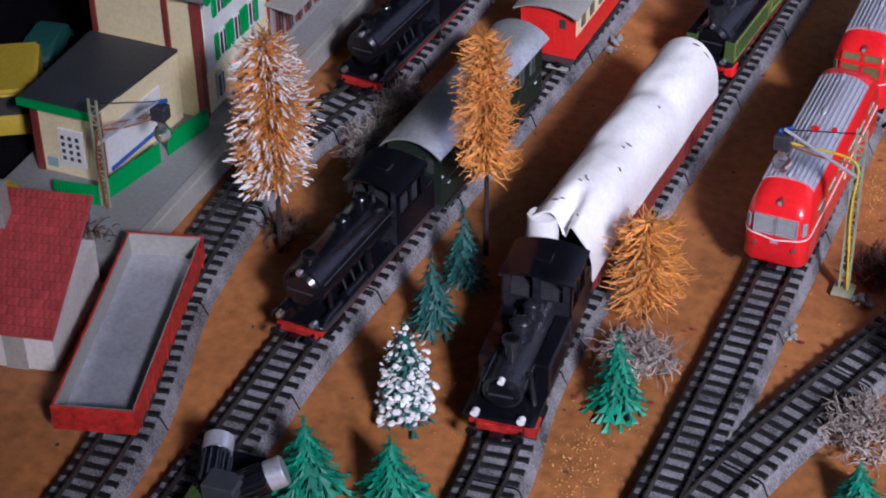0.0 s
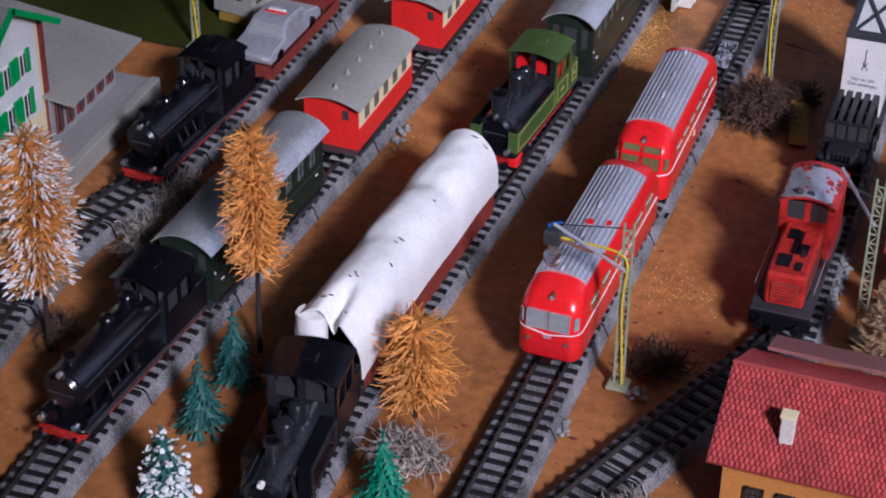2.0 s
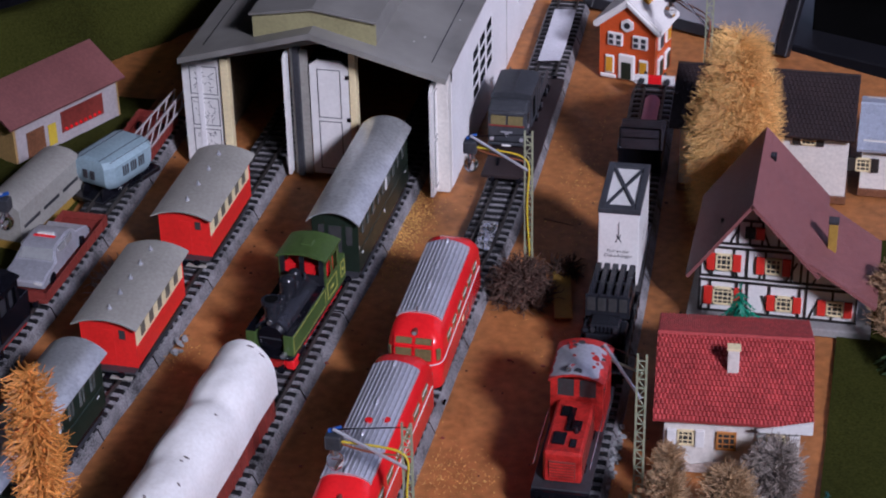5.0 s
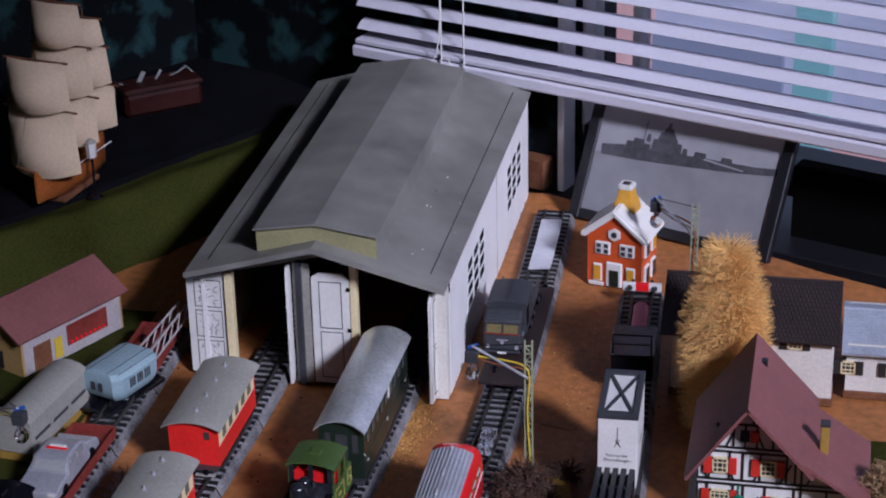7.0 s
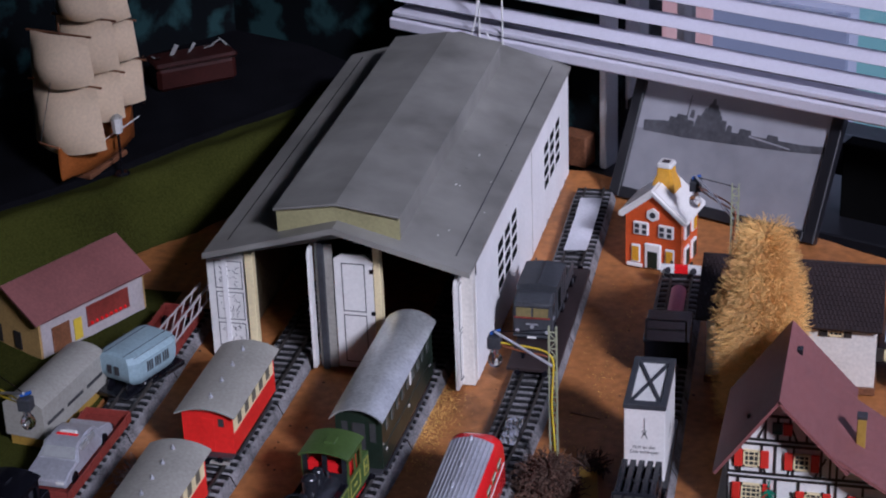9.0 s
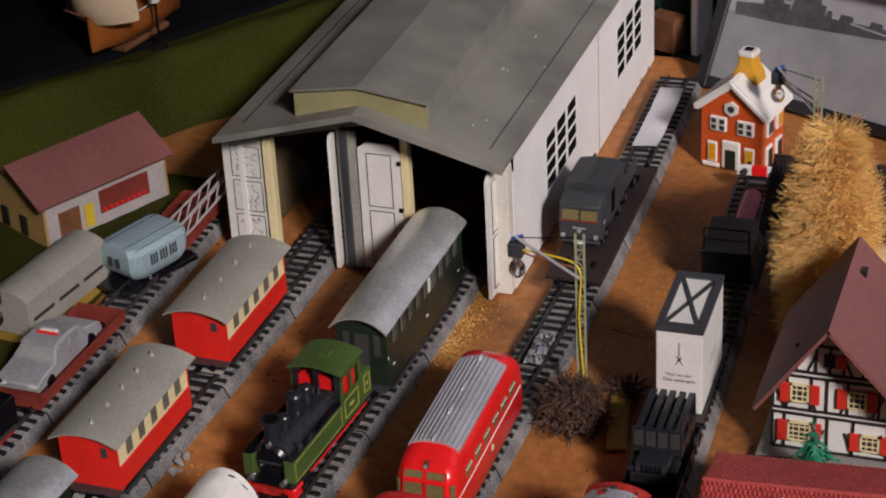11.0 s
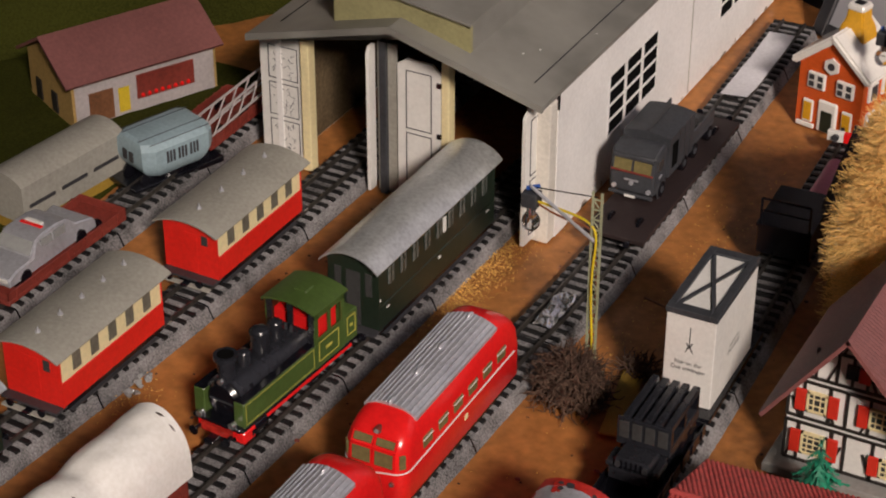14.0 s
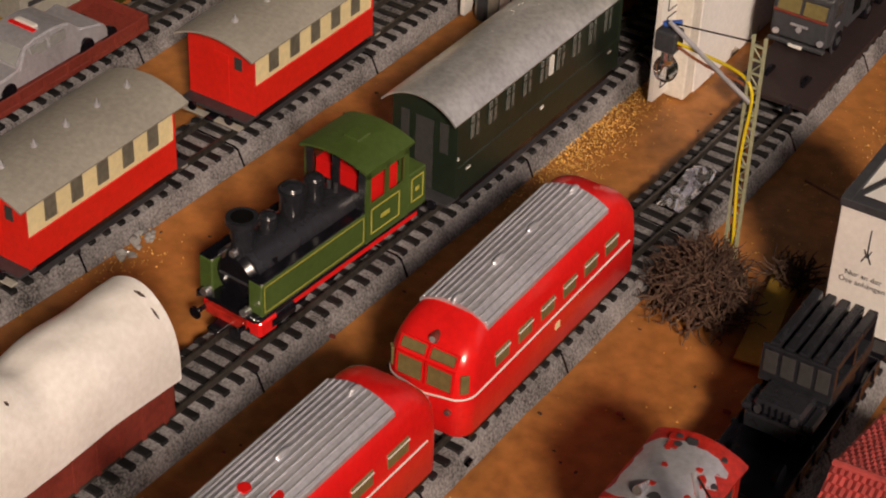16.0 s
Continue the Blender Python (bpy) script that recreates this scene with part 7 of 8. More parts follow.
grc = thing("toy_car", "dark teal toy car in the shade", "toy car", pose(-0.515, -0.110, 0.0050, 0, 0, 10))
bm = prism([(-0.022, 0.003), (-0.022, 0.011), (-0.010, 0.019), (0.012, 0.019), (0.022, 0.011), (0.022, 0.003)], -0.011, 0.011, axis="x")
bmesh.ops.bevel(bm, geom=bm.edges[:], offset=0.0025, segments=3, affect="EDGES")
part("body", bm, "fir_dark", grc)
for s in (-1, 1):
    for yy in (-0.013, 0.013):
        part("wheel", rod((s * 0.008, yy, 0.004), (s * 0.0118, yy, 0.004), 0.0042, n=14), "black", grc)

# engine with two silver drums at the near end of the coach line
ml = thing("crane_tender", "dark wagon with two ribbed motors and silver drums", "wagon", pose(-0.197, -0.452, 0, 0, 0, 3))
part("deck", box(-0.019, 0.019, -0.050, 0.030, 0.015, 0.019, 0.0005), "black", ml)
part("green_base", box(-0.017, 0.017, -0.050, 0.006, 0.019, 0.0235, 0.0008), "green_loco", ml)
for (c, d) in (((-0.011, 0.012, 0.028), Vector((-0.25, 1, 0.35))), ((0.016, 0.006, 0.028), Vector((0.75, 0.45, 0.30)))):
    d = d.normalized()
    c = Vector(c)
    dr = part("drum", rod(c + d * 0.004, c + d * 0.012, 0.0078, n=24), "silver", ml, "bright silver drum")
    part("drum_face", rod(c + d * 0.012, c + d * 0.0128, 0.0072, n=24), "silver", dr)
    mo = part("motor", rod(c - d * 0.018, c + d * 0.004, 0.0070, n=24), "black", ml)
    u = d.orthogonal().normalized()
    v = d.cross(u)
    for k in range(14):
        w_ = u * math.cos(k * 0.4488) + v * math.sin(k * 0.4488)
        part("cooling_rib", rod(c - d * 0.016 + w_ * 0.0078, c + d * 0.002 + w_ * 0.0078, 0.0007, n=5), "black", mo)
part("junction_box", box(-0.008, 0.010, -0.012, 0.002, 0.0235, 0.033, 0.0008), "gunmetal", ml)
wheels(ml, (-0.035, 0.015))


# ---- lamp masts ----
def lamp_mast(x, y, h, box_at, label, wire=("wire_yellow", "wire_brown"), lean=0.0, bulb=True, z0=0.0):
    """Lattice mast with an arm, a switch box, a bare bulb and loose wires."""
    t = thing("lamp_mast", label, "lamp mast", pose(x, y, z0), group="lattice lamp masts")
    w = 0.0026
    for s in (-1, 1):
        part("upright", box(s * w - 0.0006, s * w + 0.0006, -0.0006, 0.0006, 0, h), "mast", t)
    n = int(h / 0.006)
    for k in range(n):
        z = h * (k + 0.2) / n
        part("rung", box(-w, w, -0.0004, 0.0004, z, z + 0.0008), "mast", t)
    for k in range(0, n - 1):
        s = 1 if k % 2 else -1
        part("brace", rod((s * w, 0.0002, h * (k + 0.2) / n), (-s * w, 0.0002, h * (k + 1.2) / n), 0.00035, n=5), "mast", t)
    part("foot", box(-0.006, 0.006, -0.006, 0.006, 0, 0.0022, 0.0004), "mast", t)
    b = Vector(box_at)
    a0 = Vector((0, 0, h - 0.003))
    part("arm", rod(a0 + Vector((0, -0.0012, -0.027)), b + Vector((0, -0.0012, 0.009)), 0.0010, n=8), "silver", t)
    part("stay", rod(a0, b + Vector((0, 0, 0.008)), 0.0004, n=6), "black", t)
    if not bulb:
        part("stay", rod(a0 + Vector((0, 0, -0.010)), b + Vector((0.004, 0.002, -0.004)), 0.0009, n=6), "mast", t)
        return t
    bx = part("switch_box", box(b.x - 0.0046, b.x + 0.0046, b.y - 0.0042, b.y + 0.0042, b.z - 0.004, b.z + 0.0052, 0.0006), "gunmetal", t, "grey switch box")
    part("blue_terminal", rod((b.x - 0.003, b.y, b.z + 0.0065), (b.x + 0.004, b.y + 0.002, b.z + 0.0085), 0.0013, n=10), "blue", bx)
    if bulb:
        cap = part("bulb_cap", rod((b.x, b.y, b.z - 0.004), (b.x, b.y, b.z - 0.0085), 0.0026, n=14), "chrome", t)
        g = ball((b.x, b.y, b.z - 0.0135), 0.0052, sz=1.15, n=16)
        gl = part("bulb", g, "glass", t, "clear glass bulb, unlit")
        gl.visible_shadow = False
        part("filament", rod((b.x - 0.0015, b.y, b.z - 0.0125), (b.x + 0.0015, b.y, b.z - 0.0125), 0.0003, n=6), "chrome", t)
    if wire:
        m = a0.lerp(b, 0.5) + Vector((0, 0, -0.008))
        tube([b + Vector((0, -0.001, 0.001)), m + Vector((0, 0.002, -0.001)), a0 + Vector((0.001, -0.001, -0.014)), (0.001, -0.0014, h * 0.72), (-0.002, -0.0016, h * 0.5), (0.001, -0.0014, h * 0.25), (0.002, -0.001, 0.001)], 0.0007, wire[0], "wire", t)
        tube([b + Vector((0.001, 0.001, -0.001)), m + Vector((0, -0.002, -0.005)), a0 + Vector((-0.001, 0.001, -0.017)), (-0.001, 0.0012, h * 0.7), (0.002, 0.0016, h * 0.45), (-0.001, 0.0014, h * 0.2), (-0.003, 0.001, 0.001)], 0.0006, wire[1], "wire", t)
    return t


lamp_mast(0.0355, -0.1575, 0.1085, (-0.0425, 0.003, -0.020 + 0.1085), "pale lattice lamp mast with yellow wires and bare bulb")
lamp_mast(0.0425, 0.1750, 0.119, (-0.0415, 0.006, -0.019 + 0.119), "pale lattice lamp mast with yellow wires and bare bulb")
lamp_mast(0.137, 0.450, 0.1085, (-0.036, 0.043, 0.085), "grey lattice lamp mast by the ceramic house", ("wire_brown", "wire_brown"))
lamp_mast(-0.381, -0.258, 0.089, (0.031, 0.021, 0.0745), "pale lattice lamp mast beside the platform", ("wire_brown", "wire_brown"))
lamp_mast(-0.352, 0.108, 0.098, (0.058, -0.046, 0.090), "yellow green lattice lamp mast behind the car wagon", ("wire_yellow", "wire_yellow"))
lm = lamp_mast(0.1525, -0.0640, 0.107, (-0.026, 0.030, 0.083), "pale lattice lamp mast beside the red shunter", ("wire_brown", "wire_brown"), bulb=False)
sl = thing("street_lamp", "small black street lamp with white lantern on the bank", "street lamp", pose(-0.404, 0.515, 0.052))
part("pole", rod((0, 0, 0), (0, 0, 0.040), 0.0012, n=8), "black", sl)
part("foot", rod((0, 0, 0), (0, 0, 0.002), 0.007, 0.005, n=14), "black", sl)
part("lantern", rod((0, 0, 0.039), (0, 0, 0.053), 0.0042, 0.0052, n=6), "white", sl)
part("lantern_cap", rod((0, 0, 0.053), (0, 0, 0.056), 0.0056, 0.002, n=6), "roof_grey", sl)
tube([(0, 0, 0.001), (0.006, -0.008, -0.008), (0.004, -0.012, -0.020), (0.008, -0.016, -0.040)], 0.0007, "black", "wire", sl)

# small loose things
yp = thing("yellow_strip", "flat ochre card strip lying on the ground", "card", pose(0.0690, 0.1625, 0.0006, 0, 0, 11))
part("strip", box(-0.0062, 0.0062, -0.034, 0.034, 0, 0.0012, 0.0002), "ochre", yp)
pp = thing("paper_sheet", "curled sheet of white paper lying over the track", "paper", pose(-0.0015, 0.553, 0.0135, 0, 0, 2))
part("sheet", grid_sheet(-0.0095, 0.0095, -0.053, 0.053, 8, 24, lambda x, y: 0.0004 + 0.0012 * noise.noise((x * 60, y * 40, 2)) + (abs(y) / 0.053) ** 4 * 0.002), "paper", pp)
cp = thing("plastic_wrap", "crumpled clear plastic scrap between the rails", "scrap", pose(0.0055, 0.208, 0.0118, 0, 0, 0))
part("scrap", grid_sheet(-0.006, 0.006, -0.018, 0.018, 16, 36, lambda x, y: 0.0018 + 0.0035 * noise.noise((x * 300, y * 160, 7))), "chrome", cp)
rs = random.Random(4)
deb = bmesh.new()
for k in range(420):
    x, y = rs.uniform(-0.34, 0.26), rs.uniform(-0.44, 0.50)
    r0 = rs.uniform(0.0003, 0.0010)
    bmesh.ops.create_icosphere(deb, subdivisions=1, radius=r0, matrix=Matrix.Translation((x, y, 0.0002)) @ Matrix.Diagonal((rs.uniform(0.7, 1.8), rs.uniform(0.7, 1.8), 0.5, 1)))
tagged(part("ground_crumbs", deb, "moss_dark"), "scattered dark crumbs and leaves on the sand", "debris", kind="stuff")
deb = bmesh.new()
for k in range(70):
    x, y = rs.uniform(-0.1, 0.10), rs.uniform(-0.30, 0.10)
    bmesh.ops.create_icosphere(deb, subdivisions=1, radius=rs.uniform(0.0006, 0.0015), matrix=Matrix.Translation((x, y, 0.0003)) @ Matrix.Diagonal((1.5, 1, 0.5, 1)))
tagged(part("ground_flakes", deb, "rust"), "scattered red flakes on the sand", "debris", kind="stuff")
rs = random.Random(12)
gv_, gf_ = [], []
# spilled sand; the dense patches also imitate pools of light by their colour
for cx, cy, rx, ry, n in ((0.038, -0.060, 0.014, 0.016, 420), (-0.060, 0.240, 0.009, 0.034, 2600), (-0.172, 0.038, 0.008, 0.014, 160), (-0.052, -0.345, 0.012, 0.030, 420), (0.055, 0.300, 0.016, 0.090, 500), (0.150, -0.060, 0.010, 0.030, 160), (-0.120, -0.300, 0.020, 0.050, 260), (0.0, 0.0, 0.20, 0.25, 500)):
    for k in range(n):
        x, y = rs.gauss(cx, rx), rs.gauss(cy, ry)
        q, b = rs.uniform(0.00022, 0.00055), len(gv_)
        gv_ += [(x + q * dx * rs.uniform(0.7, 1.4), y + q * dy * rs.uniform(0.7, 1.4), 0.0001 + q * dz) for dx, dy, dz in ((1, 0, 0), (0, 1, 0), (-1, 0, 0), (0, -1, 0), (0, 0, 1), (0, 0, -1))]
        gf_ += [(b, b + 1, b + 4), (b + 1, b + 2, b + 4), (b + 2, b + 3, b + 4), (b + 3, b, b + 4), (b + 1, b, b + 5), (b + 2, b + 1, b + 5), (b + 3, b + 2, b + 5), (b, b + 3, b + 5)]
gme = bpy.data.meshes.new("sand_grains")
gme.from_pydata(gv_, [], gf_)
gme.materials.append(M["sand"])
tagged(new("sand_grains", gme), "pale coarse sand grains, dense patches standing in for light pools", "sand", kind="stuff")


def rubble(x, y, rx, ry, h, n, seed, label, material="platform"):
    """A heap of broken pale plaster stones."""
    t = thing("rubble_heap", label, "rubble", pose(x, y, 0))
    rng = random.Random(seed)
    for k in range(2 * n):
        a, q = rng.random() * math.tau, rng.random() ** 0.6
        r = rng.uniform(0.0008, 0.0024)
        bm = bmesh.new()
        bmesh.ops.create_icosphere(bm, subdivisions=1, radius=r)
        for v in bm.verts:
            v.co *= rng.uniform(0.55, 1.35)
            v.co.z *= 0.7
        bmesh.ops.translate(bm, vec=(rx * q * math.cos(a), ry * q * math.sin(a), r * 0.4 + h * (1 - q) * rng.random()), verts=bm.verts[:])
        part("stone", bm, material, t, angle=20)
    return t


rubble(-0.1745, 0.048, 0.005, 0.012, 0.005, 16, 1, "pale broken plaster heap beside coach track", "pane_grey")
rubble(0.0485, -0.162, 0.006, 0.007, 0.004, 9, 2, "small pale stone chips at the mast foot")
rubble(0.0195, -0.204, 0.004, 0.008, 0.003, 7, 3, "pale stone chips at the track joint")
rubble(0.1310, -0.022, 0.005, 0.040, 0.007, 44, 4, "grey broken stones along the shunter track", "pane_grey")
rubble(-0.2830, -0.128, 0.006, 0.008, 0.004, 9, 5, "pale stones among the moss between tracks")
tw = thing("twig", "thin brown twig lying on the sand", "twig", pose(0.050, 0.258, 0.0012, 0, 0, -18))
part("stem", rod((-0.012, 0, 0), (0.012, 0.001, 0.0004), 0.0008, 0.0004, n=6), "wood", tw)


# ---- bank, far table, ship ----
CREST = [(-0.70, 0.20), (-0.53, 0.335), (-0.46, 0.425), (-0.405, 0.49), (-0.35, 0.575), (-0.285, 0.665), (-0.25, 0.74)]


def crest_distance(x, y):
    """Signed distance to the crest line; positive on the layout's side."""
    best = 9.0
    sign = 1
    for (ax, ay), (bx, by) in zip(CREST, CREST[1:]):
        dx, dy = bx - ax, by - ay
        f = max(0, min(1, ((x - ax) * dx + (y - ay) * dy) / (dx * dx + dy * dy)))
        d = math.hypot(x - ax - f * dx, y - ay - f * dy)
        if d < best:
            best, sign = d, 1 if dx * (y - ay) - dy * (x - ax) < 0 else -1
    return best * sign


def bank_height(x, y):
    d = crest_distance(x, y)
    return 0.056 * smooth01(1 - d / 0.042) - 0.004 + 0.0022 * noise.noise((x * 40, y * 40, 9)) if d > 0 else 0.052 + 0.0022 * noise.noise((x * 40, y * 40, 9)) - smooth01(-d / 0.03) * 0.006


hill = part("grass_bank", grid_sheet(-0.72, -0.20, 0.16, 0.80, 104, 128, bank_height), "hill")
tagged(hill, "olive green grass mat bank at the layout edge", "bank", kind="structure")
plate = part("far_table", prism([(-1.2, 0.10), (-0.72, 0.21), (-0.54, 0.36), (-0.475, 0.445), (-0.42, 0.515), (-0.37, 0.60), (-0.30, 0.70), (-0.27, 0.80), (-0.40, 0.90), (-1.2, 1.1)], 0.046, 0.0525, axis="z"), "table_grey")
tagged(plate, "dark grey cloth covered table behind the bank", "table", kind="structure")


rb = thing("wooden_box", "dark red brown wooden box on the black cloth", "box", pose(-0.415, 0.735, 0.0525, 0, 0, 38))
part("box_body", box(-0.040, 0.040, -0.016, 0.016, 0, 0.024, 0.0040), "lacquer", rb)
part("box_lid", box(-0.0415, 0.0415, -0.0175, 0.0175, 0.0235, 0.0290, 0.0022), "lacquer", rb)
rng = random.Random(5)
for k in range(5):
    sc = thing("paper_scrap", "pale torn paper scrap on the wooden box", "scrap", pose(-0.446 + 0.014 * k, 0.716 + 0.012 * k, 0.0825, rng.uniform(-20, 20), rng.uniform(-25, 25), rng.uniform(0, 180)), group="paper scraps")
    w_, l_ = rng.uniform(0.0010, 0.0022), rng.uniform(0.008, 0.015)
    part("scrap", grid_sheet(-l_, l_, -w_, w_, 8, 3, lambda x, y: 0.0022 * noise.noise((x * 120 + k * 7, y * 120, k))), "platform", sc)


def ship():
    t = thing("sailing_ship_model", "model sailing ship with cream sails and varnished hull", "model ship", pose(-0.4300, 0.528, 0.0525, 0, 0, -101))
    L = 0.058
    bm = bmesh.new()
    rings = []
    for i in range(15):
        f = i / 14 * 2 - 1
        w = 0.017 * (1 - abs(f) ** 2.6) + 0.0012
        sheer = 0.030 + 0.010 * f * f + (0.006 if f < -0.6 else 0)
        keel = 0.004 + 0.012 * max(0, f - 0.5) ** 1.2
        rings.append([bm.verts.new((f * L, w * c, z)) for c, z in ((-1, sheer), (-0.95, sheer * 0.6), (-0.6, keel + 0.004), (0, keel), (0.6, keel + 0.004), (0.95, sheer * 0.6), (1, sheer))])
    for a, b in zip(rings, rings[1:]):
        for k in range(6):
            bm.faces.new((a[k], a[k + 1], b[k + 1], b[k]))
        bm.faces.new((a[0], b[0], b[6], a[6]))
    bm.faces.new(rings[0])
    bm.faces.new(rings[-1][::-1])
    bmesh.ops.recalc_face_normals(bm, faces=bm.faces[:])
    hull = part("hull", bm, "varnish", t, angle=60)
    part("stand", box(-0.03, 0.03, -0.010, 0.010, 0, 0.0045, 0.0006), "wood", t)
    part("bowsprit", rod((L * 0.9, 0, 0.036), (L * 1.45, 0, 0.056), 0.0012, 0.0006, n=8), "wood", t)

    def sail(x, z0, z1, w0, w1, name="sail"):
        g = bmesh.new()
        n = 10
        front, rear = [], []
        for j in range(n + 1):
            v = j / n
            fr, re = [], []
            for i in range(n + 1):
                u = i / n * 2 - 1
                w = w0 + (w1 - w0) * v
                belly = 0.021 * (1 - u * u) * math.sin(math.pi * min(1, 0.25 + v * 0.75) * 0.95) + 0.002
                p = Vector((x + belly, u * w, z0 + (z1 - z0) * v - 0.004 * (1 - u * u) * (1 - v)))
                fr.append(g.verts.new(p))
                re.append(g.verts.new(p - Vector((0.0007, 0, 0))))
            front.append(fr)
            rear.append(re)
        for j in range(n):
            for i in range(n):
                g.faces.new((front[j][i], front[j][i + 1], front[j + 1][i + 1], front[j + 1][i]))
                g.faces.new((rear[j][i], rear[j + 1][i], rear[j + 1][i + 1], rear[j][i + 1]))
        bmesh.ops.recalc_face_normals(g, faces=g.faces[:])
        s = part(name, g, "ship_sail", t, angle=80)
        part("yard", rod((x + 0.001, -w1 * 1.15, z1), (x + 0.001, w1 * 1.15, z1), 0.0011, n=8), "wood", s)
    rig = ((-0.043, 0.158, ((0.050, 0.088, 0.027, 0.027), (0.091, 0.124, 0.025, 0.022), (0.127, 0.150, 0.021, 0.017))),
           (-0.002, 0.190, ((0.050, 0.092, 0.032, 0.031), (0.096, 0.138, 0.032, 0.028), (0.143, 0.177, 0.027, 0.023))),
           (0.037, 0.146, ((0.036, 0.092, 0.036, 0.032), (0.096, 0.137, 0.032, 0.028))))
    for x, h, sails in rig:
        part("mast", rod((x, 0, 0.02), (x, 0, h), 0.0015, 0.0007, n=8), "wood", t)
        for z0, z1, w0, w1 in sails:
            sail(x, z0, z1, w0, w1)
        for s in (-1, 1):
            part("shroud", rod((x - 0.008, s * 0.015, 0.036), (x, 0, h * 0.8), 0.00035, n=5), "black", t)
            part("brace", rod((x - 0.012, s * 0.016, 0.040), (x, s * 0.028, 0.092), 0.0002, n=5), "wood", t)
    part("deck_house", box(-0.040, -0.020, -0.007, 0.007, 0.028, 0.037, 0.0006), "varnish", t)
    part("deck_house", box(0.010, 0.026, -0.006, 0.006, 0.028, 0.035, 0.0006), "varnish", t)
    for s in (-1, 1):
        part("white_strake", rod((-0.045, s * 0.0160, 0.0315), (0.045, s * 0.0160, 0.0315), 0.0006, n=6), "white", hull)
    part("pennant", prism([(-0.002, 0.196), (-0.002, 0.182), (-0.018, 0.178)], -0.0003, 0.0003), "bus_red", t)
    part("stay", rod((L * 1.4, 0, 0.055), (0.037, 0, 0.140), 0.0003, n=5), "black", t)
    return t


ship()


# ---- room: walls, window, blinds, picture ----
WD = Vector((0.4575, -0.1713, 0)).normalized()        # direction of the window wall
WN = Vector((-WD.y, WD.x, 0))                         # its outward side
W0 = Vector((-0.205, 0.800, 0))
ROT = math.degrees(math.atan2(WD.y, WD.x))


def wall_box(name, u0, u1, z0, z1, d0, d1, material, label, category="wall", parent=None, kind="structure"):
    """Box in wall coordinates: u along the wall, d outward."""
    o = part(name, box(u0, u1, d0, d1, z0, z1), material, parent)
    o.matrix_world = Matrix.Translation(W0) @ pose(0, 0, 0, 0, 0, ROT)
    return tagged(o, label, category, kind=kind) if label else o


U0, U1, ZB, ZT = 0.203, 1.35, -0.01, 1.25     # window opening
wall_box("wall_north", -0.24, U0, -0.85, 2.6, 0.0, 0.12, "wallpaper", "dark teal mottled wallpaper wall beside window")
wall_box("wall_north_right", U1, 2.35, -0.85, 2.6, 0.0, 0.12, "wallpaper", "dark teal mottled wallpaper wall")
# the dark of the gap behind the table is put into this black wall
wall_box("wall_north_low", U0, U1, -0.85, ZB, 0.0, 0.12, "void", "matt black wall for the dark gap below the window")
wall_box("wall_north_top", U0, U1, ZT, 2.6, 0.0, 0.12, "wallpaper", "dark teal wallpaper above the window")
win = thing("window_1", "window with dark frame and pale jamb", "window", kind="structure")


def win_part(name, u0, u1, z0, z1, d0, d1, material):
    o = part(name, box(u0, u1, d0, d1, z0, z1, 0.0012), material, win)
    o.matrix_world = Matrix.Translation(W0) @ pose(0, 0, 0, 0, 0, ROT)
    return o


win_part("jamb", U0 + 0.0005, U0 + 0.0075, ZB, ZT, -0.004, 0.02, "shed_white")
win_part("frame_side", U0 + 0.0085, U0 + 0.0130, ZB + 0.05, ZT, 0.03, 0.07, "white")
win_part("frame_bottom", U0 + 0.004, U1, ZB + 0.03, ZB + 0.062, 0.03, 0.08, "frame_black")
win_part("frame_side", U1 - 0.03, U1, ZB + 0.05, ZT, 0.03, 0.07, "frame_black")
win_part("mullion", 0.76, 0.79, ZB + 0.06, ZT, 0.035, 0.07, "frame_black")
win_part("mullion", 0.262, 0.270, ZB + 0.06, ZT, 0.035, 0.06, "white")
win_part("sill", U0 - 0.012, U1 + 0.02, ZB - 0.012, ZB + 0.002, -0.03, 0.10, "frame_black")
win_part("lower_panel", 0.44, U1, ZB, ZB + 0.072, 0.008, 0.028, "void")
pane = part("pane", box(U0 + 0.008, U1 - 0.02, 0.048, 0.052, ZB + 0.06, ZT), "glass", win)
pane.matrix_world = Matrix.Translation(W0) @ pose(0, 0, 0, 0, 0, ROT)
pane.visible_shadow = False

blind = thing("window_blind", "white venetian blind with slats half open", "blind")
bl = Matrix.Translation(W0) @ pose(0, 0, 0, 0, 0, ROT)
slat = finish(prism([(-0.0085, -0.0004), (-0.004, 0.0011), (0, 0.0016), (0.004, 0.0011), (0.0085, -0.0004), (0.0085, -0.0009), (0.004, 0.0005), (0, 0.0010), (-0.004, 0.0005), (-0.0085, -0.0009)], 0.0, 1.45, axis="x"), "slat", "blind")
ZBL = 0.112
for k in range(36):
    o = new("slat", slat)
    o.parent = blind
    o.matrix_world = bl @ pose(0.0, -0.030, ZBL + 0.026 + 0.0235 * k, 24, 0, 0)
o = part("bottom_rail", box(-0.004, 1.452, -0.043, -0.018, ZBL - 0.006, ZBL + 0.006, 0.002), "blind", blind)
o.matrix_world = bl
o = part("stacked_slats", box(0.0, 1.45, -0.042, -0.018, ZBL + 0.008, ZBL + 0.013, 0.001), "blind", blind)
o.matrix_world = bl
for u in (0.10, 0.125, 0.62, 1.2):
    o = part("ladder_cord", rod((u, -0.044, ZBL - 0.004), (u, -0.044, 1.0), 0.0008, n=6), "white", blind)
    o.matrix_world = bl
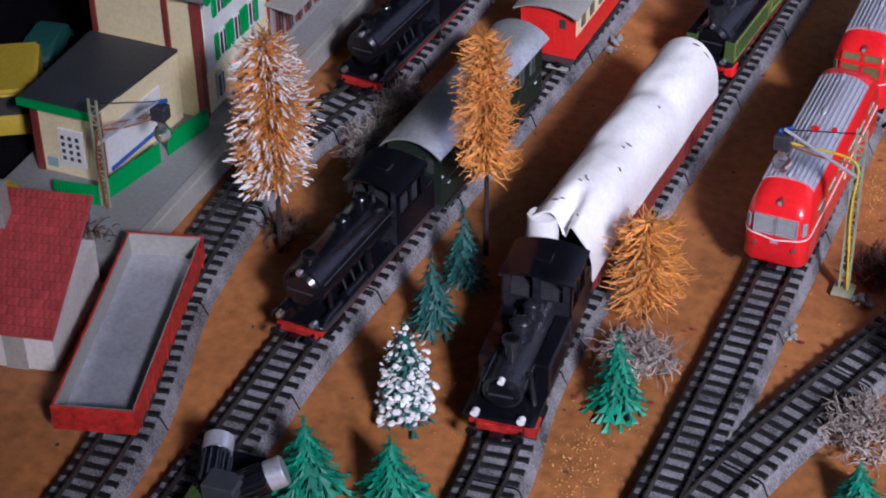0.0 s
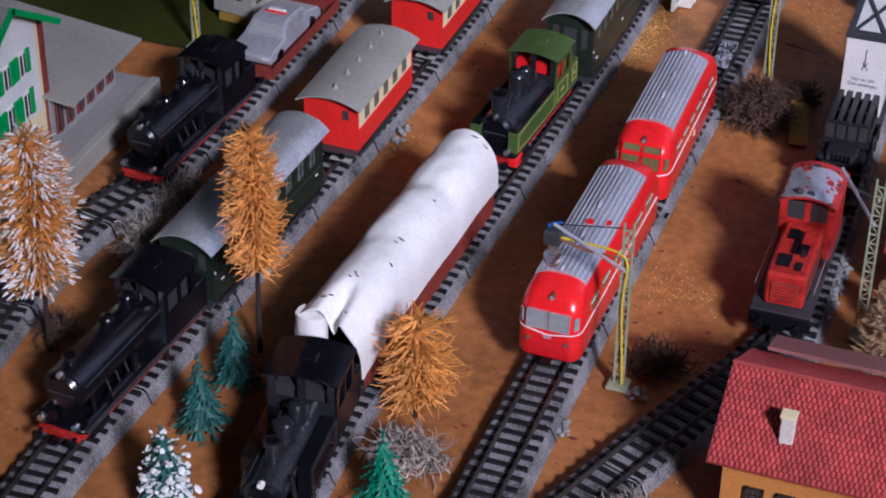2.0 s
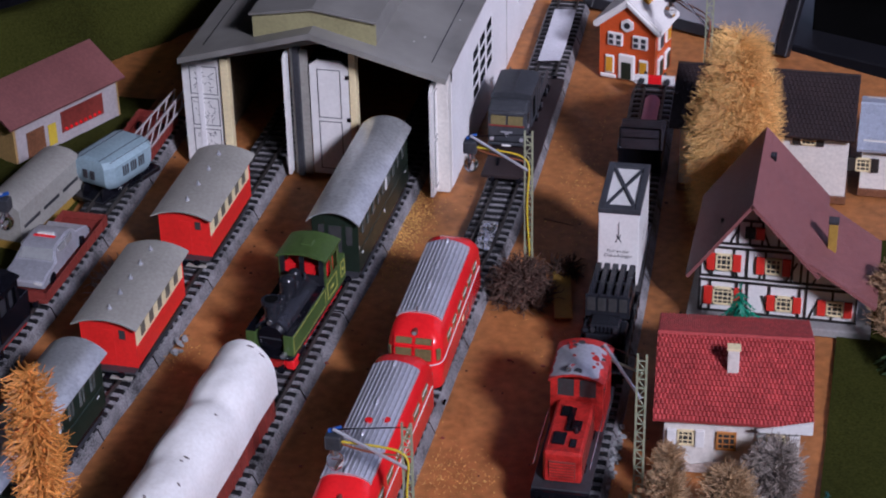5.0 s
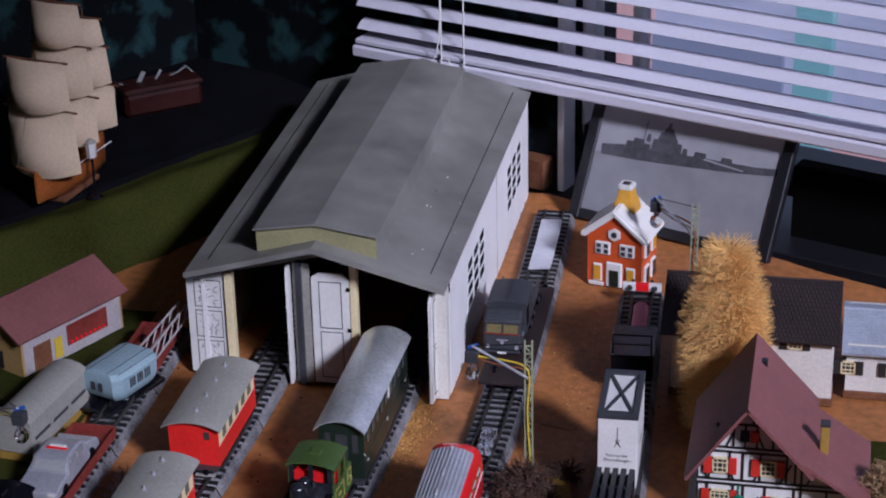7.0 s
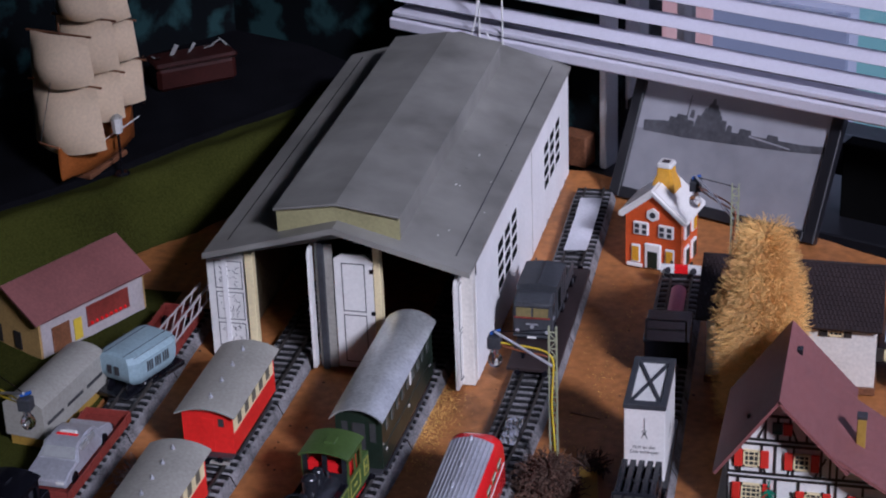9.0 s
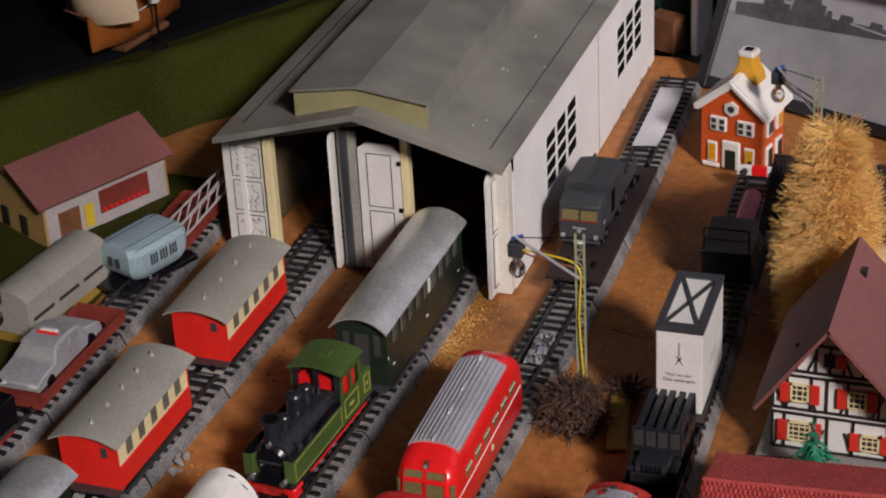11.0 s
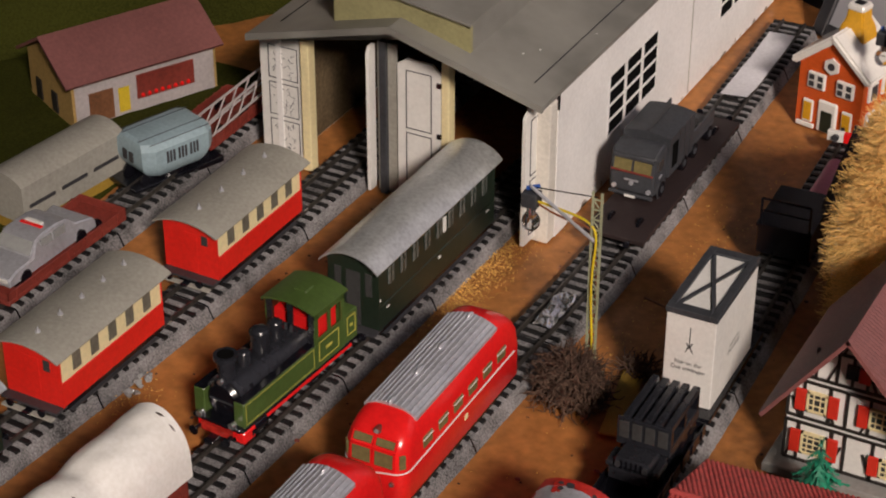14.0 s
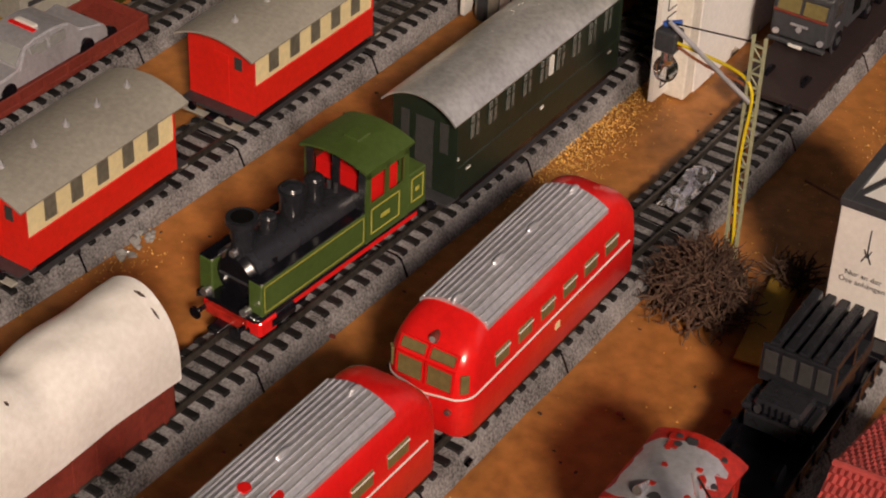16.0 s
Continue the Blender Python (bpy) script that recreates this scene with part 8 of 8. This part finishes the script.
o = tube([(0.10, -0.046, ZBL + 0.09), (0.105, -0.049, ZBL + 0.02), (0.085, -0.052, ZBL + 0.006), (0.12, -0.052, ZBL - 0.002), (0.095, -0.050, ZBL - 0.012), (0.125, -0.049, ZBL - 0.006), (0.11, -0.048, ZBL + 0.012)], 0.0007, "white", "pull_cord", blind)
o.matrix_world = bl

# bright street outside
def glow(name, color, strength):
    m = bpy.data.materials.new(name)
    m.use_nodes = True
    nt = m.node_tree
    p = nt.nodes["Principled BSDF"]
    p.inputs["Base Color"].default_value = (0.1, 0.1, 0.1, 1)
    co = nt.nodes.new("ShaderNodeTexCoord")
    no = nt.nodes.new("ShaderNodeTexNoise")
    no.inputs["Scale"].default_value = 2.5
    rp = nt.nodes.new("ShaderNodeValToRGB")
    rp.color_ramp.elements[0].color = (*[c * 0.8 for c in color], 1)
    rp.color_ramp.elements[1].color = (*color, 1)
    nt.links.new(co.outputs["Object"], no.inputs["Vector"])
    nt.links.new(no.outputs["Fac"], rp.inputs["Fac"])
    nt.links.new(rp.outputs["Color"], p.inputs["Emission Color"])
    p.inputs["Emission Strength"].default_value = strength
    M[name] = m


glow("bright_sky_outside", (0.80, 0.75, 0.88), 0.72)
glow("salmon_facade_outside", (0.95, 0.52, 0.45), 0.90)
glow("teal_facade_outside", (0.42, 0.74, 0.70), 0.70)
glow("grey_facade_outside", (0.52, 0.52, 0.66), 0.62)
for nm, q in (("bright_sky_outside", (-1.0, 3.6, 1.20, 1.22, -0.9, 2.4)),
              ("salmon_facade_outside", (-0.42, -0.272, 1.17, 1.19, -0.9, 1.2)),
              ("grey_facade_outside", (-0.270, -0.05, 1.175, 1.185, -0.9, -0.27)),
              ("teal_facade_outside", (-0.030, 0.028, 1.17, 1.19, -0.9, 1.3)),
              ("salmon_facade_outside", (0.04, 0.30, 1.17, 1.19, -0.9, -0.40))):
    bd = part("backdrop", box(*q), nm)
    bd.matrix_world = bl
    tagged(bd, nm.split("_")[0] + " pale street view far outside the window", "backdrop", kind="structure")

# leaning picture
pic = thing("framed_picture", "black framed grey picture of a ship leaning by the window", "picture")
p0, p1 = Vector((0.0057, 0.6506, 0.0)), Vector((0.1935, 0.5735, 0.0))
px_ = (p1 - p0).normalized()
up_ = Vector((0.0333, 0.7108, 0.1263)) - p0
up_ = (up_ - px_ * up_.dot(px_)).normalized()
mp = Matrix(((px_.x, up_.x, px_.cross(up_).x, p0.x), (px_.y, up_.y, px_.cross(up_).y, p0.y), (px_.z, up_.z, px_.cross(up_).z, p0.z), (0, 0, 0, 1)))
W_, H_ = (p1 - p0).length, 0.143
pic.matrix_world = mp
for q in ((0, 0.011, 0, H_), (W_ - 0.011, W_, 0, H_), (0.011, W_ - 0.011, 0, 0.010), (0.011, W_ - 0.011, H_ - 0.010, H_)):
    part("frame_bar", box(q[0], q[1], q[2], q[3], -0.006, 0.004, 0.001), "frame_black", pic)
M["photo_sky"] = mat("grey_photo_sky", (0.36, 0.36, 0.39), 0.25, vary=0.10, grain=40, blotch=12, bump=0.0)
M["photo_sea"] = mat("grey_photo_sea", (0.27, 0.27, 0.29), 0.25, vary=0.14, grain=40, blotch=16, bump=0.0)
M["photo_dark"] = mat("dark_photo_grey", (0.085, 0.085, 0.095), 0.3, vary=0.3, grain=200, blotch=50, bump=0.0)
R_ = W_ - 0.011
part("picture_sky", prism([(0.011, 0.0645), (R_, 0.0790), (R_, H_ - 0.010), (0.011, H_ - 0.010)], -0.002, 0.001, axis="z"), "photo_sky", pic)
part("picture_sea", prism([(0.011, 0.010), (R_, 0.010), (R_, 0.0790), (0.011, 0.0645)], -0.002, 0.001, axis="z"), "photo_sea", pic)
hullp = [(0.0165, 0.0725), (0.036, 0.0755), (0.170, 0.0805), (R_, 0.0830), (R_, 0.0766), (0.150, 0.0715), (0.101, 0.0675), (0.060, 0.0645), (0.0180, 0.0630)]
part("picture_ship", prism(hullp, 0.001, 0.0014, axis="z"), "photo_dark", pic)
for x0_, x1_, z0_, z1_ in ((0.040, 0.066, 0.074, 0.0805), (0.047, 0.059, 0.080, 0.0840), (0.0595, 0.0645, 0.083, 0.0900), (0.066, 0.097, 0.076, 0.0865), (0.0705, 0.0915, 0.086, 0.0900),
                           (0.0720, 0.0890, 0.090, 0.0940), (0.0755, 0.0860, 0.094, 0.0985), (0.0780, 0.0825, 0.098, 0.1035), (0.097, 0.103, 0.077, 0.0835), (0.109, 0.122, 0.077, 0.0830), (0.136, 0.148, 0.078, 0.0830)):
    part("picture_deck", prism([(x0_, z0_), (x1_, z0_), (x1_ - 0.0012, z1_), (x0_ + 0.0010, z1_)], 0.001, 0.0013, axis="z"), "photo_dark", pic)
part("picture_mast", box(0.0570, 0.0577, 0.083, 0.1025, 0.001, 0.0013), "photo_dark", pic)
part("picture_mast", box(0.0545, 0.0602, 0.0975, 0.0980, 0.001, 0.0013), "photo_dark", pic)
part("picture_gun", prism([(0.120, 0.0770), (0.160, 0.0740), (0.160, 0.0752), (0.120, 0.0785)], 0.0015, 0.0018, axis="z"), "photo_sky", pic)
wb = thing("wood_block", "small brown wood block at the foot of the wall", "wood", Matrix.Translation(W0) @ pose(0, 0, 0, 0, 0, ROT))
part("block", box(0.170, 0.198, -0.020, -0.001, -0.004, 0.026, 0.0008), "wood", wb)

# closing room, assumed and not in view; its added east window lets the sun in
TOPZ = 2.6
for nm, lab, m, q in (
        ("floor", "brown wooden room floor", "wood", (-2.2, 1.92, -3.3, 2.2, -0.86, -0.85)),
        # unseen ceiling kept dark so that it bounces little light
        ("ceiling", "unseen ceiling, dark to cut bounced light", "wood", (-2.2, 1.92, -3.3, 2.2, TOPZ, TOPZ + 0.02)),
        ("wall_south", "plain dark teal wall", "wallpaper", (-2.2, 1.90, -3.32, -3.3, -0.85, TOPZ)),
        ("wall_west", "plain dark teal wall", "wallpaper", (-2.22, -2.2, -3.3, 2.2, -0.85, TOPZ)),
        ("wall_east_corner", "plain dark teal wall", "wallpaper", (1.90, 1.92, -3.3, -2.85, -0.85, TOPZ)),
        # unseen lintel, its height set to dim the sun over the left side
        ("wall_east_lintel", "unseen dark teal wall above the assumed window, trimming the sun", "wallpaper", (1.90, 1.92, -2.85, 0.05, 2.35, TOPZ)),
        ("wall_east_low", "unseen dark teal wall below the assumed window", "wallpaper", (1.90, 1.92, -2.85, 0.05, -0.85, 0.60)),
        ("wall_east", "plain dark teal wall", "wallpaper", (1.90, 1.92, 0.05, 2.2, -0.85, TOPZ))):
    tagged(part(nm, box(*q), m), lab, nm.split("_")[0], kind="structure")
wl = part("wall_left", box(-1.6, 0.0, 0.0, 0.05, -0.85, 2.6), "wallpaper")
wl.matrix_world = Matrix.Translation(W0 - WD * 0.23) @ pose(0, 0, 0, 0, 0, 52)
tagged(wl, "dark teal mottled wallpaper wall behind the ship", "wall", kind="structure")
tb = part("table_board", prism([(-1.2, -0.75), (0.62, -0.75), (0.62, 0.37), (0.2214, 0.5755), (-0.028, 0.700), (-0.24, 0.795), (-1.2, 1.1)], -0.03, -0.004, axis="z"), "wood")
tagged(tb, "wooden board carrying the layout", "table", kind="structure")
